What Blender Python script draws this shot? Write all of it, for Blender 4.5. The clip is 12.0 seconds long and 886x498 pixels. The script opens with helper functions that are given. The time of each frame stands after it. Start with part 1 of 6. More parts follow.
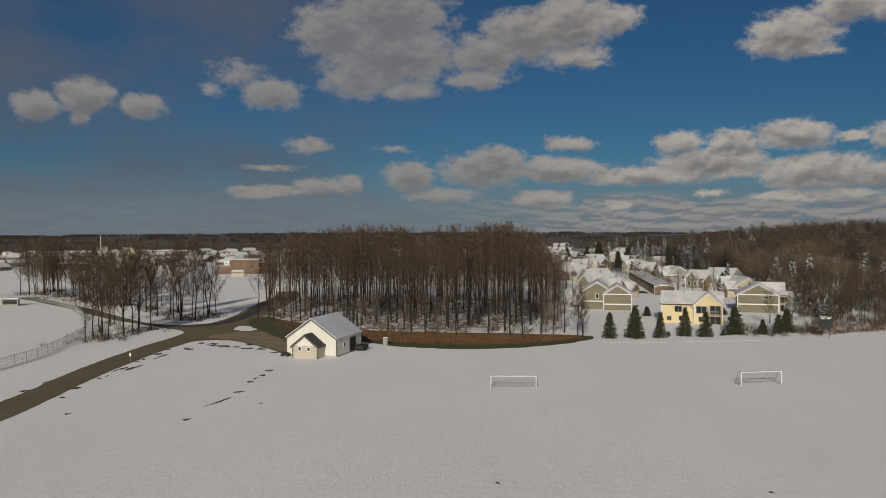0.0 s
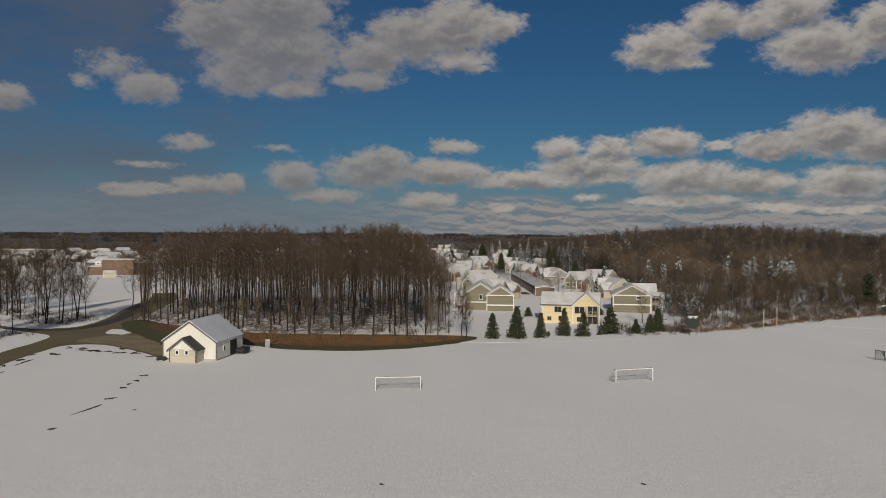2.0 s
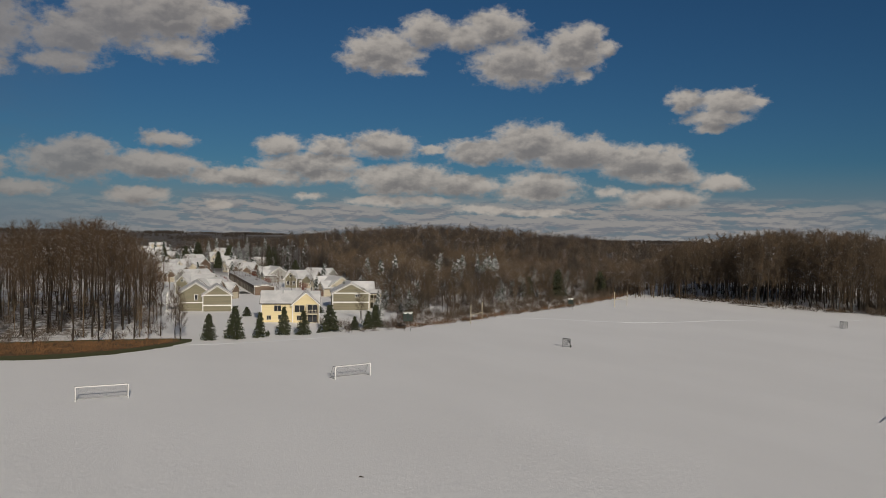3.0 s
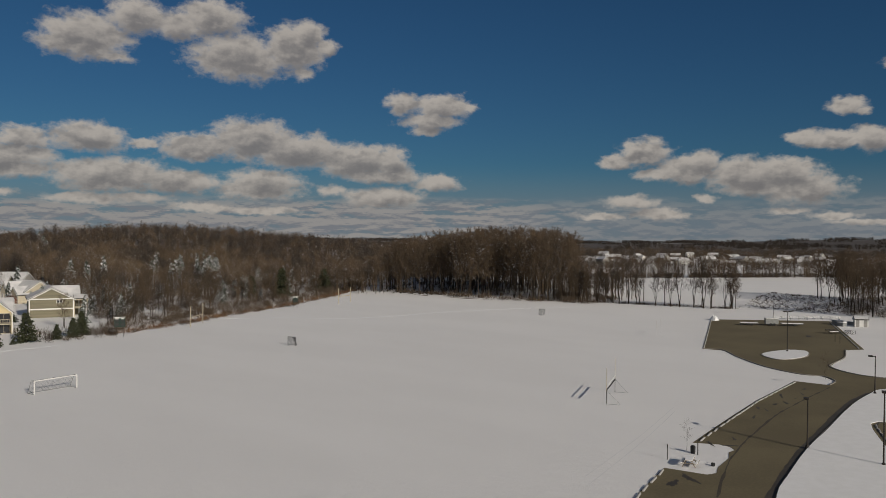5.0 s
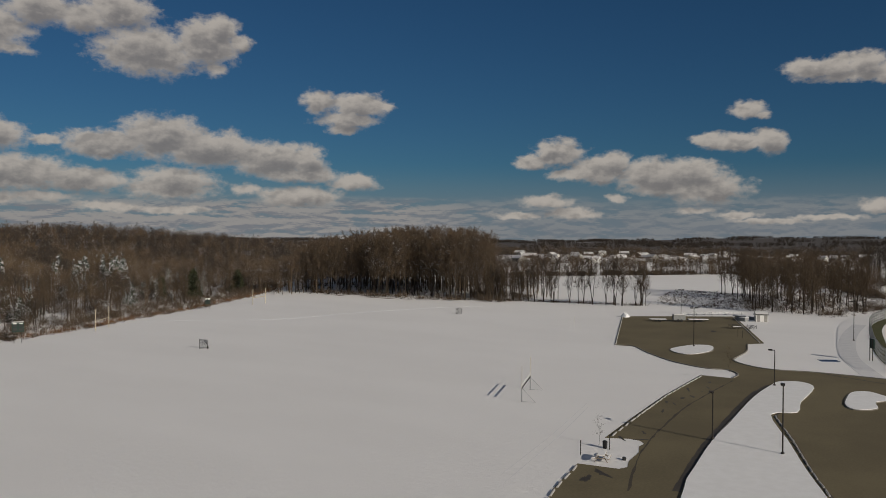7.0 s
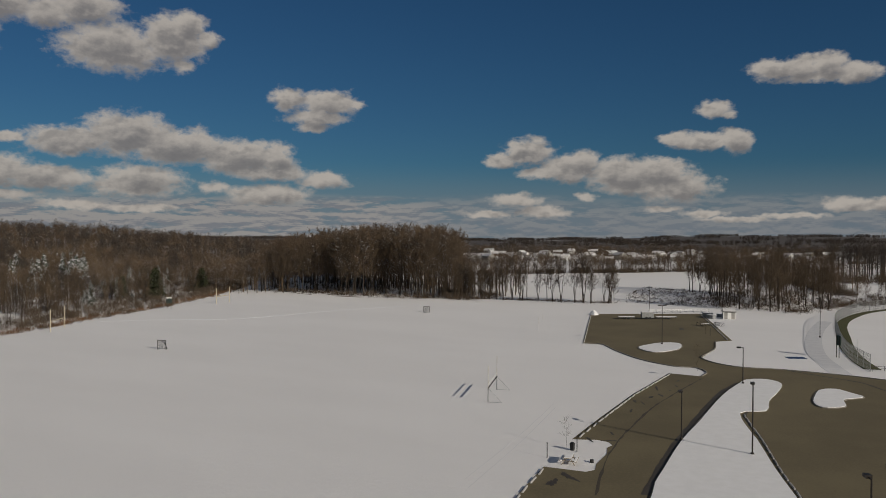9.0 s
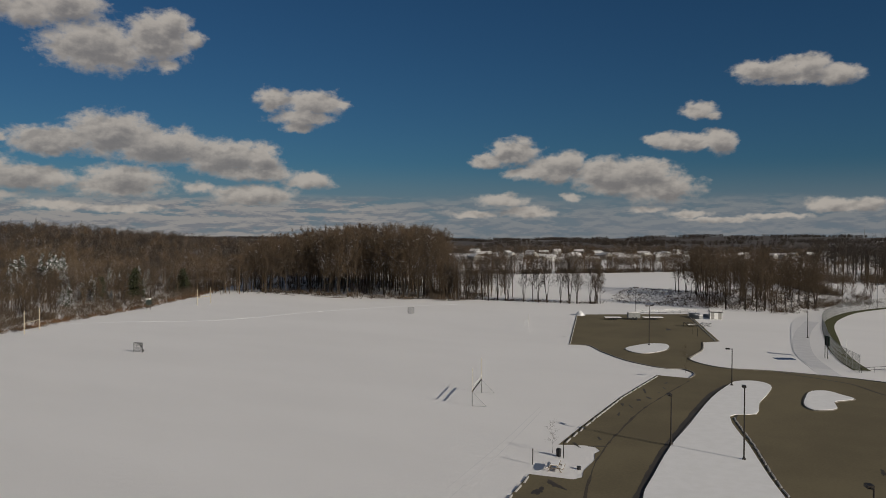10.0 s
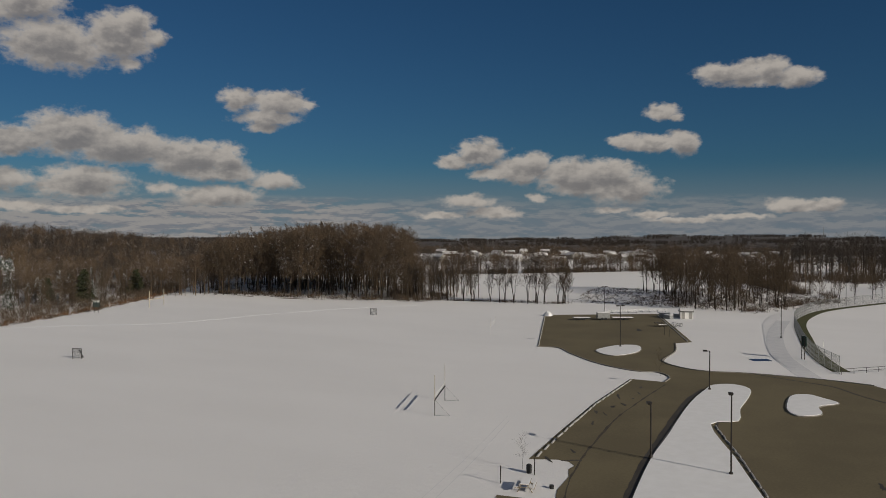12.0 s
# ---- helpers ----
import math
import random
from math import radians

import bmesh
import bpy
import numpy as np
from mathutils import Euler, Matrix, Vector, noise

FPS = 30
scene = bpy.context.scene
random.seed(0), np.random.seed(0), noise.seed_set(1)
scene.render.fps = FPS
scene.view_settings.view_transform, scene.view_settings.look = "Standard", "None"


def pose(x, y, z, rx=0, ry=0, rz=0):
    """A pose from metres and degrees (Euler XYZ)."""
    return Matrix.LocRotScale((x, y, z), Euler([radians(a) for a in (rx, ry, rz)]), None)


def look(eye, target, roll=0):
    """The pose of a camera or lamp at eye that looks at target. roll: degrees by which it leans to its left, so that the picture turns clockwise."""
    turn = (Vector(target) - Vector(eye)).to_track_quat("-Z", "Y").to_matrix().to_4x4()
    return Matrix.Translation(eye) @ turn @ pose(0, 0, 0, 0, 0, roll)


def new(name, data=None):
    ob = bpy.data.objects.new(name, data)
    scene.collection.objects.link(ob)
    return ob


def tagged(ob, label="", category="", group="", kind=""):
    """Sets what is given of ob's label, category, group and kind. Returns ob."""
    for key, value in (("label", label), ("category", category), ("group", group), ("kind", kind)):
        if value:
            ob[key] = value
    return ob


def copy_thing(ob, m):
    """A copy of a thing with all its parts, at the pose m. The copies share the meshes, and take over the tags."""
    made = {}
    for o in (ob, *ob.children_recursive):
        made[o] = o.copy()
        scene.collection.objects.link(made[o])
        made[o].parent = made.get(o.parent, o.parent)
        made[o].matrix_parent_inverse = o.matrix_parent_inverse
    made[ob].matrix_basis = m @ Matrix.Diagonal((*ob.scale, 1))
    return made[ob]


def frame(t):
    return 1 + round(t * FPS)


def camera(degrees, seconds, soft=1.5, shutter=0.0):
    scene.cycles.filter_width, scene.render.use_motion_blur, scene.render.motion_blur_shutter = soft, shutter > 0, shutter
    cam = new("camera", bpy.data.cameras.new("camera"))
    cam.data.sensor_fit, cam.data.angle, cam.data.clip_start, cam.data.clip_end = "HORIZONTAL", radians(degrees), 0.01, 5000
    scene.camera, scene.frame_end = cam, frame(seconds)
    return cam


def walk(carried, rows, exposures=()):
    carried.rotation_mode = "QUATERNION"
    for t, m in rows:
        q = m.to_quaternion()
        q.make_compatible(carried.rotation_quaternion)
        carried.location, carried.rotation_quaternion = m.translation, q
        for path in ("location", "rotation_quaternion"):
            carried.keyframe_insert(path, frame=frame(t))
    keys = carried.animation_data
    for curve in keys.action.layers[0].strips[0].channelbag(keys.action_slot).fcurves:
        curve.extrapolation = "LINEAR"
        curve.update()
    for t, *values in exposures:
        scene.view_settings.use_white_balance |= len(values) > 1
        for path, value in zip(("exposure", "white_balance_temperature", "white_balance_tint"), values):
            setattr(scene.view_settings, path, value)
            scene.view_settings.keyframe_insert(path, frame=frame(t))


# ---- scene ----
cam = camera(58, 12.0, soft=0.6)


def aim(x, y, z, yaw, pitch, roll):
    a, b = radians(yaw), radians(pitch)
    ahead = Vector((-math.sin(a) * math.cos(b), math.cos(a) * math.cos(b), math.sin(b)))
    return look((x, y, z), Vector((x, y, z)) + 100 * ahead, roll)


PATH = [
    (0, aim(0.00, 0.00, 22.80, 2.00, -1.10, -0.11)),
    (0.5, aim(0.00, 0.00, 22.80, 1.67, -1.04, -0.06)),
    (1, aim(0.00, 0.00, 22.80, 1.43, -1.00, 0.04)),
    (1.5, aim(0.00, 0.00, 22.80, 1.31, -1.01, 0.19)),
    (1.6, aim(0.00, 0.00, 22.80, 0.85, -1.01, 0.23)),
    (1.7, aim(0.00, 0.00, 22.80, -0.30, -1.00, 0.27)),
    (1.8, aim(0.00, 0.00, 22.80, -1.95, -1.00, 0.32)),
    (1.9, aim(0.00, 0.00, 22.80, -4.00, -1.00, 0.36)),
    (2, aim(0.00, 0.00, 22.80, -6.20, -0.99, 0.40)),
    (2.5, aim(0.00, 0.00, 22.80, -17.32, -0.98, 0.74)),
    (3, aim(0.00, 0.00, 22.80, -26.06, -0.87, 0.92)),
    (3.5, aim(0.00, 0.00, 22.80, -33.16, -0.75, 1.05)),
    (3.7, aim(0.00, 0.00, 22.80, -35.44, -0.70, 0.89)),
    (5.3, aim(-0.28, -0.28, 22.72, -47.00, -0.78, 0.38)),
    (5.5, aim(-0.26, -0.20, 22.69, -47.70, -0.76, 0.36)),
    (6, aim(-0.21, -0.12, 22.80, -49.32, -0.80, 0.30)),
    (6.5, aim(-0.10, -0.14, 22.77, -50.63, -0.79, 0.31)),
    (7, aim(0.23, -0.11, 22.83, -51.57, -0.80, 0.26)),
    (9, aim(3.16, 1.12, 22.58, -53.70, -0.91, 0.22)),
    (9.5, aim(4.31, 1.75, 22.47, -54.21, -0.86, 0.17)),
    (10, aim(5.88, 2.57, 22.42, -54.70, -0.88, 0.19)),
    (10.5, aim(7.65, 3.55, 22.27, -55.21, -0.85, 0.15)),
    (11, aim(9.55, 4.63, 22.03, -55.98, -0.80, 0.12)),
    (11.5, aim(11.36, 5.69, 21.85, -56.86, -0.80, 0.11)),
    (12, aim(13.01, 6.60, 21.79, -57.10, -0.83, 0.08)),
]
walk(cam, PATH, [(0, -0.62), (12, -0.62)])

# ---------------------------------------------------------------- light
SUN_EL, SHADOW_AZ = 21.0, 8.0
sun_data = bpy.data.lights.new("sun", "SUN")
sun_data.energy, sun_data.angle, sun_data.color = 5.0, radians(0.53), (1.0, 0.92, 0.80)
sun = new("sun", sun_data)
sun.matrix_world = look((0, 0, 200), (math.sin(radians(SHADOW_AZ)) * math.cos(radians(SUN_EL)), math.cos(radians(SHADOW_AZ)) * math.cos(radians(SUN_EL)), 200 - math.sin(radians(SUN_EL))))

world = bpy.data.worlds.new("winter_sky")
scene.world = world
world.use_nodes = True
wt = world.node_tree
wt.nodes.clear()


def nd(tree, kind, sets=(), **links):
    """A node; sets: attributes by name, links: input name or i<index> -> value or socket."""
    n = tree.nodes.new(kind)
    for key, value in dict(sets).items():
        if key == "operation":
            n.operation = value
        elif key == "data_type":
            n.data_type = value
        elif key == "clamp":
            n.clamp = value
        elif key == "interpolation_type":
            n.interpolation_type = value
        elif key == "noise_dimensions":
            n.noise_dimensions = value
        elif key == "blend_type":
            n.blend_type = value
    for key, value in links.items():
        sock = n.inputs[int(key[1:])] if key[0] == "i" and key[1:].isdigit() else n.inputs[key.replace("_", " ")]
        if isinstance(value, bpy.types.NodeSocket):
            tree.links.new(value, sock)
        else:
            sock.default_value = value
    return n


def mth(tree, op, a, b=0.0, c=0.0):
    return nd(tree, "ShaderNodeMath", {"operation": op}, i0=a, i1=b, i2=c).outputs[0]


def vmt(tree, op, a, b=(0, 0, 0), c=(0, 0, 0)):
    n = nd(tree, "ShaderNodeVectorMath", {"operation": op}, i0=a, i1=b)
    if op == "MULTIPLY_ADD":
        n.inputs[2].default_value = c
    return n.outputs["Value"] if op == "LENGTH" else n.outputs[0]


def ramp(tree, value, lo, hi, to0=0.0, to1=1.0):
    n = nd(tree, "ShaderNodeMapRange", {"interpolation_type": "SMOOTHSTEP"}, i0=value, i1=lo, i2=hi, i3=to0, i4=to1)
    return n.outputs[0]


def noise_tex(tree, vec, scale, detail=4.0, rough=0.55):
    return nd(tree, "ShaderNodeTexNoise", Vector=vec, Scale=scale, Detail=detail, Roughness=rough)


def mix_col(tree, fac, a, b):
    n = nd(tree, "ShaderNodeMix", {"data_type": "RGBA"})
    for sock, value in ((n.inputs[0], fac), (n.inputs[6], a), (n.inputs[7], b)):
        if isinstance(value, bpy.types.NodeSocket):
            tree.links.new(value, sock)
        else:
            sock.default_value = value if not isinstance(value, tuple) else (*value, 1.0)[:4]
    return n.outputs[2]


# cumulus lobes: compass bearing, elevation, half width, half height in degrees, and how thin the lobe is
CLOUD_ANVIL = [(-9.7, 14.1, 3.0, 2.03, 0), (-5.7, 15.3, 4.5, 2.23, 0), (-5.8, 12.6, 5.3, 2.43, 0), (-7.8, 10.9, 3.4, 1.82, 0.1), (-4.6, 10.1, 3.6, 1.13, 0.2), (1.1, 12.6, 3.2, 1.62, 0.05), (3.9, 13.9, 3.6, 1.82, 0), (7.1, 14.5, 3.2, 2.03, 0), (10.2, 14.6, 2.2, 1.13, 0.1), (7.1, 12.3, 3.6, 1.22, 0.2), (0.3, 10.9, 3.6, 1.13, 0.2), (8.6, 11.7, 2.4, 0.61, 0.35)]
CLOUD_WEST = [(-14.1, 9.7, 2.4, 1.22, 0.05), (-16.4, 11.0, 4.1, 2.43, 0.42), (-18.2, 9.8, 2.4, 1.22, 0.45), (-29.0, 8.2, 1.6, 1.05, 0.05), (-26.1, 9.0, 1.9, 1.13, 0), (-26.4, 7.7, 0.8, 0.89, 0.1), (-24.7, 9.4, 1.0, 0.73, 0.15), (-22.6, 8.5, 1.7, 0.97, 0.05), (-11.4, 6.2, 1.9, 0.81, 0.15), (-5.4, 6.0, 3.6, 0.65, 0.45), (-14.1, 4.6, 3.8, 0.49, 0.35), (-15.3, 2.9, 2.4, 0.53, 0.05), (-10.6, 3.4, 2.0, 0.69, 0), (-8.6, 3.5, 1.0, 0.73, 0), (-13.3, 3.0, 2.4, 0.49, 0.1)]
CLOUD_LOW = [(-4.4, 4.1, 1.9, 1.16, 0), (1.1, 4.6, 3.5, 1.36, 0), (1.9, 5.4, 2.2, 0.88, 0), (6.1, 4.5, 3.7, 0.97, 0), (-2.2, 2.8, 3.3, 0.64, 0.1), (5.1, 2.5, 2.3, 0.68, 0.05), (10.4, 2.0, 1.0, 0.49, 0.1), (6.9, 6.3, 2.5, 0.73, 0.15), (14.4, 6.2, 1.9, 0.88, 0.05), (17.9, 6.2, 2.0, 0.83, 0.05), (21.7, 6.4, 2.6, 1.07, 0), (12.1, 4.0, 5.4, 0.78, 0.05), (16.5, 5.0, 4.0, 0.88, 0), (17.7, 4.2, 2.6, 0.78, 0.1)]
CLOUD_BANK = [(28.7, 6.1, 3.1, 1.01, 0), (32.2, 6.7, 3.3, 1.52, 0), (35.2, 6.0, 4.0, 1.31, 0), (39.5, 5.4, 3.4, 1.26, 0), (41.9, 5.3, 1.4, 1.26, 0), (41.3, 4.4, 3.9, 0.71, 0.1), (45.2, 3.9, 2.5, 0.76, 0.15), (25.2, 6.1, 2.2, 0.51, 0.2), (23.2, 4.0, 4.5, 1.26, 0), (27.2, 3.7, 3.1, 0.91, 0), (21.7, 2.5, 3.5, 0.56, 0.15), (24.9, 2.6, 3.1, 0.51, 0.2), (33.0, 3.8, 3.1, 1.11, 0.05), (32.6, 3.2, 4.0, 0.71, 0.1), (41.3, 2.9, 3.9, 0.91, 0.1), (37.8, 3.3, 1.7, 0.76, 0.25), (28.8, 2.0, 3.1, 0.45, 0.15), (33.0, 1.8, 3.5, 0.45, 0.15), (16.4, 2.7, 2.2, 0.51, 0.3)]
CLOUD_TWIN = [(21.5, 12.8, 3.0, 1.54, 0), (24.7, 14.3, 2.2, 1.22, 0), (19.9, 12.4, 1.6, 0.81, 0.1), (27.4, 14.0, 2.4, 1.22, 0.1), (29.6, 14.7, 2.4, 1.22, 0), (31.3, 12.2, 3.6, 1.7, 0), (35.1, 13.0, 2.4, 1.7, 0), (36.0, 14.0, 1.4, 1.01, 0), (37.3, 13.2, 1.2, 0.73, 0.15), (35.8, 11.3, 1.2, 1.01, 0.3), (23.1, 11.6, 2.0, 0.57, 0.2), (45.5, 9.3, 2.3, 1.01, 0.05), (42.8, 9.5, 1.5, 1.01, 0.1), (44.8, 8.3, 2.7, 0.81, 0.1), (44.5, 7.6, 1.7, 0.49, 0.15), (47.599999999999994, 9.2, 0.8, 0.57, 0.15)]
CLOUD_EAST = [(59.7, 6.0, 2.0, 1.02, 0), (57.9, 5.4, 1.6, 0.61, 0.1), (62.5, 4.8, 2.2, 1.02, 0), (63.7, 5.2, 1.3, 0.93, 0), (61.3, 4.5, 2.7, 0.61, 0.1), (66.4, 4.4, 3.1, 1.25, 0), (68.7, 4.5, 2.7, 1.02, 0), (69.8, 3.5, 3.1, 1.25, 0.05), (67.2, 3.6, 3.6, 0.84, 0.1), (63.7, 2.8, 1.1, 0.47, 0.2), (58.9, 2.6, 2.2, 0.61, 0.1), (56.9, 1.6, 2.7, 0.37, 0.2), (60.9, 1.8, 2.7, 0.56, 0.15), (69.8, 6.7, 1.2, 0.56, 0), (71.7, 6.5, 2.7, 0.61, 0), (73.7, 6.5, 1.2, 0.89, 0), (72.4, 8.6, 1.2, 0.7, 0.05), (73.3, 8.2, 0.9, 0.37, 0.2)]
CLOUD_RIM = [(77.6, 11.0, 1.5, 0.81, 0), (76.3, 11.0, 2.1, 0.73, 0.05), (79.3, 11.1, 1.3, 0.81, 0), (81.0, 10.4, 1.5, 0.73, 0), (78.7, 10.3, 3.5, 0.41, 0.15), (80.4, 2.2, 1.5, 0.57, 0.05), (82.6, 2.2, 1.3, 0.57, 0.05), (81.4, 1.8, 2.3, 0.32, 0.15), (73.9, 1.2, 3.1, 0.28, 0.15), (77.4, 1.4, 3.1, 0.28, 0.15), (71.7, 1.6, 2.4, 0.36, 0.2), (69.1, 1.9, 2.0, 0.32, 0.25)]

lobes = bpy.data.node_groups.new("cloud_lobes", "ShaderNodeTree")
lobes.interface.new_socket("Vector", in_out="INPUT", socket_type="NodeSocketVector")
lobes.interface.new_socket("Distance", in_out="OUTPUT", socket_type="NodeSocketFloat")
g_in, g_out = lobes.nodes.new("NodeGroupInput"), lobes.nodes.new("NodeGroupOutput")
least = None
for az, el, wide, high, thin in CLOUD_ANVIL + CLOUD_WEST + CLOUD_LOW + CLOUD_BANK + CLOUD_TWIN + CLOUD_EAST + CLOUD_RIM:
    q = vmt(lobes, "MULTIPLY_ADD", g_in.outputs[0], (1 / wide, 1 / high, 0), (-az / wide, -el / high, 0))
    d = vmt(lobes, "LENGTH", q)
    if thin:
        d = mth(lobes, "ADD", d, 1.5 * thin)
    least = d if least is None else nd(lobes, "ShaderNodeMath", {"operation": "SMOOTH_MIN"}, i0=least, i1=d, i2=0.12).outputs[0]
lobes.links.new(least, g_out.inputs[0])

way = nd(wt, "ShaderNodeTexCoord").outputs["Generated"]
sep = nd(wt, "ShaderNodeSeparateXYZ", i0=way)
bearing = mth(wt, "MULTIPLY", mth(wt, "ARCTAN2", sep.outputs[0], sep.outputs[1]), 57.2958)
height = mth(wt, "MULTIPLY", mth(wt, "ARCSINE", sep.outputs[2]), 57.2958)
flat = nd(wt, "ShaderNodeCombineXYZ", i0=bearing, i1=height).outputs[0]
stretched = vmt(wt, "MULTIPLY", flat, (1.0, 1.5, 1.0))
warp = noise_tex(wt, stretched, 0.9, 3.0, 0.5).outputs["Color"]
warp = vmt(wt, "MULTIPLY_ADD", warp, (1.1, 0.7, 0), (-0.55, -0.35, 0))
moved = vmt(wt, "ADD", flat, warp)
billow = noise_tex(wt, stretched, 0.8, 6.0, 0.55).outputs["Fac"]
lump = noise_tex(wt, stretched, 0.6, 3.5, 0.5).outputs["Fac"]
lump_up = noise_tex(wt, vmt(wt, "ADD", stretched, (-0.15, 0.5, 0)), 0.6, 3.5, 0.5).outputs["Fac"]


def cloud_field(vec):
    gr = wt.nodes.new("ShaderNodeGroup")
    gr.node_tree = lobes
    wt.links.new(vec, gr.inputs[0])
    return gr.outputs[0]


curls = noise_tex(wt, vmt(wt, "MULTIPLY", flat, (1.0, 1.4, 1.0)), 2.4, 5.0, 0.6).outputs["Fac"]
ragged = mth(wt, "MULTIPLY_ADD", curls, 0.5, mth(wt, "MULTIPLY_ADD", billow, 0.95, -0.72))
near_f = mth(wt, "ADD", cloud_field(moved), ragged)
above = mth(wt, "ADD", cloud_field(vmt(wt, "ADD", moved, (-0.2, 0.62, 0))), ragged)
cover = ramp(wt, near_f, 1.18, 0.62)
# thin layered cloud towards the horizon
layer_n = noise_tex(wt, vmt(wt, "MULTIPLY", flat, (0.34, 1.5, 1.0)), 1.0, 7.0, 0.62).outputs["Fac"]
layer_up = noise_tex(wt, vmt(wt, "MULTIPLY", vmt(wt, "ADD", flat, (0, 0.22, 0)), (0.34, 1.5, 1.0)), 1.0, 7.0, 0.62).outputs["Fac"]
layer_wave = noise_tex(wt, vmt(wt, "MULTIPLY", flat, (0.09, 0.3, 1.0)), 1.0, 4.0, 0.6).outputs["Fac"]
layer_top = mth(wt, "MULTIPLY_ADD", layer_wave, 2.6, 1.5)
layer_low = mth(wt, "MULTIPLY", ramp(wt, layer_n, 0.37, 0.50, 0.0, 0.92), ramp(wt, mth(wt, "SUBTRACT", height, layer_top), 0.2, -0.9))
layer_col = mix_col(wt, ramp(wt, mth(wt, "SUBTRACT", layer_up, layer_n), -0.06, 0.08), (0.42, 0.40, 0.385), (0.265, 0.275, 0.30))
# milky veil of high cloud over the north-west, scattered cumulus beyond the filmed part of the sky
veil_n = noise_tex(wt, vmt(wt, "MULTIPLY", flat, (0.07, 0.16, 1.0)), 1.0, 7.0, 0.6).outputs["Fac"]
veil = mth(wt, "MULTIPLY", ramp(wt, veil_n, 0.30, 0.70, 0.0, 0.75), ramp(wt, bearing, 6.0, -18.0))
other_n = noise_tex(wt, way, 3.0, 8.0, 0.55).outputs["Fac"]
other = mth(wt, "MULTIPLY", ramp(wt, other_n, 0.52, 0.62), ramp(wt, mth(wt, "ABSOLUTE", mth(wt, "SUBTRACT", bearing, 27.0)), 66.0, 80.0))
high_sky = ramp(wt, height, 19.0, 24.0)
other = mth(wt, "MAXIMUM", other, mth(wt, "MULTIPLY", ramp(wt, other_n, 0.52, 0.62), high_sky))
above_dark = ramp(wt, above, 1.20, 0.05, 0.0, 0.9)
lit = mix_col(wt, above_dark, (0.63, 0.575, 0.515), (0.24, 0.228, 0.228))
relief = mth(wt, "SUBTRACT", lump_up, lump)
lit = mix_col(wt, ramp(wt, relief, -0.02, 0.22, 0.0, 0.5), lit, (0.225, 0.215, 0.215))
lit = mix_col(wt, ramp(wt, relief, -0.01, -0.2, 0.0, 0.35), lit, (0.68, 0.62, 0.555))
lit = mix_col(wt, ramp(wt, bearing, 17.0, -2.0, 0.0, 0.5), lit, (0.265, 0.25, 0.245))
sky = nd(wt, "ShaderNodeTexSky")
sky.sky_type, sky.sun_disc, sky.sun_elevation, sky.sun_rotation = "NISHITA", False, radians(SUN_EL), radians(180 + SHADOW_AZ)
sky.altitude, sky.air_density, sky.dust_density, sky.ozone_density = 250, 1.0, 0.0, 4.0
tint = nd(wt, "ShaderNodeMix", {"data_type": "RGBA", "blend_type": "MULTIPLY"}, i0=1.0, i6=sky.outputs[0], i7=(0.43, 0.785, 1.015, 1)).outputs[2]
blue = nd(wt, "ShaderNodeBackground", Color=tint, Strength=0.042).outputs[0]


def over(base, fac, colour):
    bg = nd(wt, "ShaderNodeBackground", Strength=1.0)
    if isinstance(colour, tuple):
        bg.inputs[0].default_value = (*colour, 1)
    else:
        wt.links.new(colour, bg.inputs[0])
    return nd(wt, "ShaderNodeMixShader", i0=fac, i1=base, i2=bg.outputs[0]).outputs[0]


shade_sky = over(blue, veil, (0.145, 0.158, 0.195))
shade_sky = over(shade_sky, ramp(wt, height, 5.5, 0.5, 0.0, 0.8), (0.215, 0.25, 0.305))
layer_low = mth(wt, "MULTIPLY", layer_low, mth(wt, "MULTIPLY", ramp(wt, bearing, -4.0, 12.0, 0.1, 1.0), ramp(wt, bearing, 47.0, 58.0, 1.0, 0.45)))
shade_sky = over(shade_sky, layer_low, layer_col)
shade_sky = over(shade_sky, other, (0.56, 0.54, 0.52))
shade_sky = over(shade_sky, mth(wt, "MULTIPLY", cover, ramp(wt, bearing, 12.0, -8.0, 0.94, 0.8)), lit)
nd(wt, "ShaderNodeOutputWorld", Surface=shade_sky)


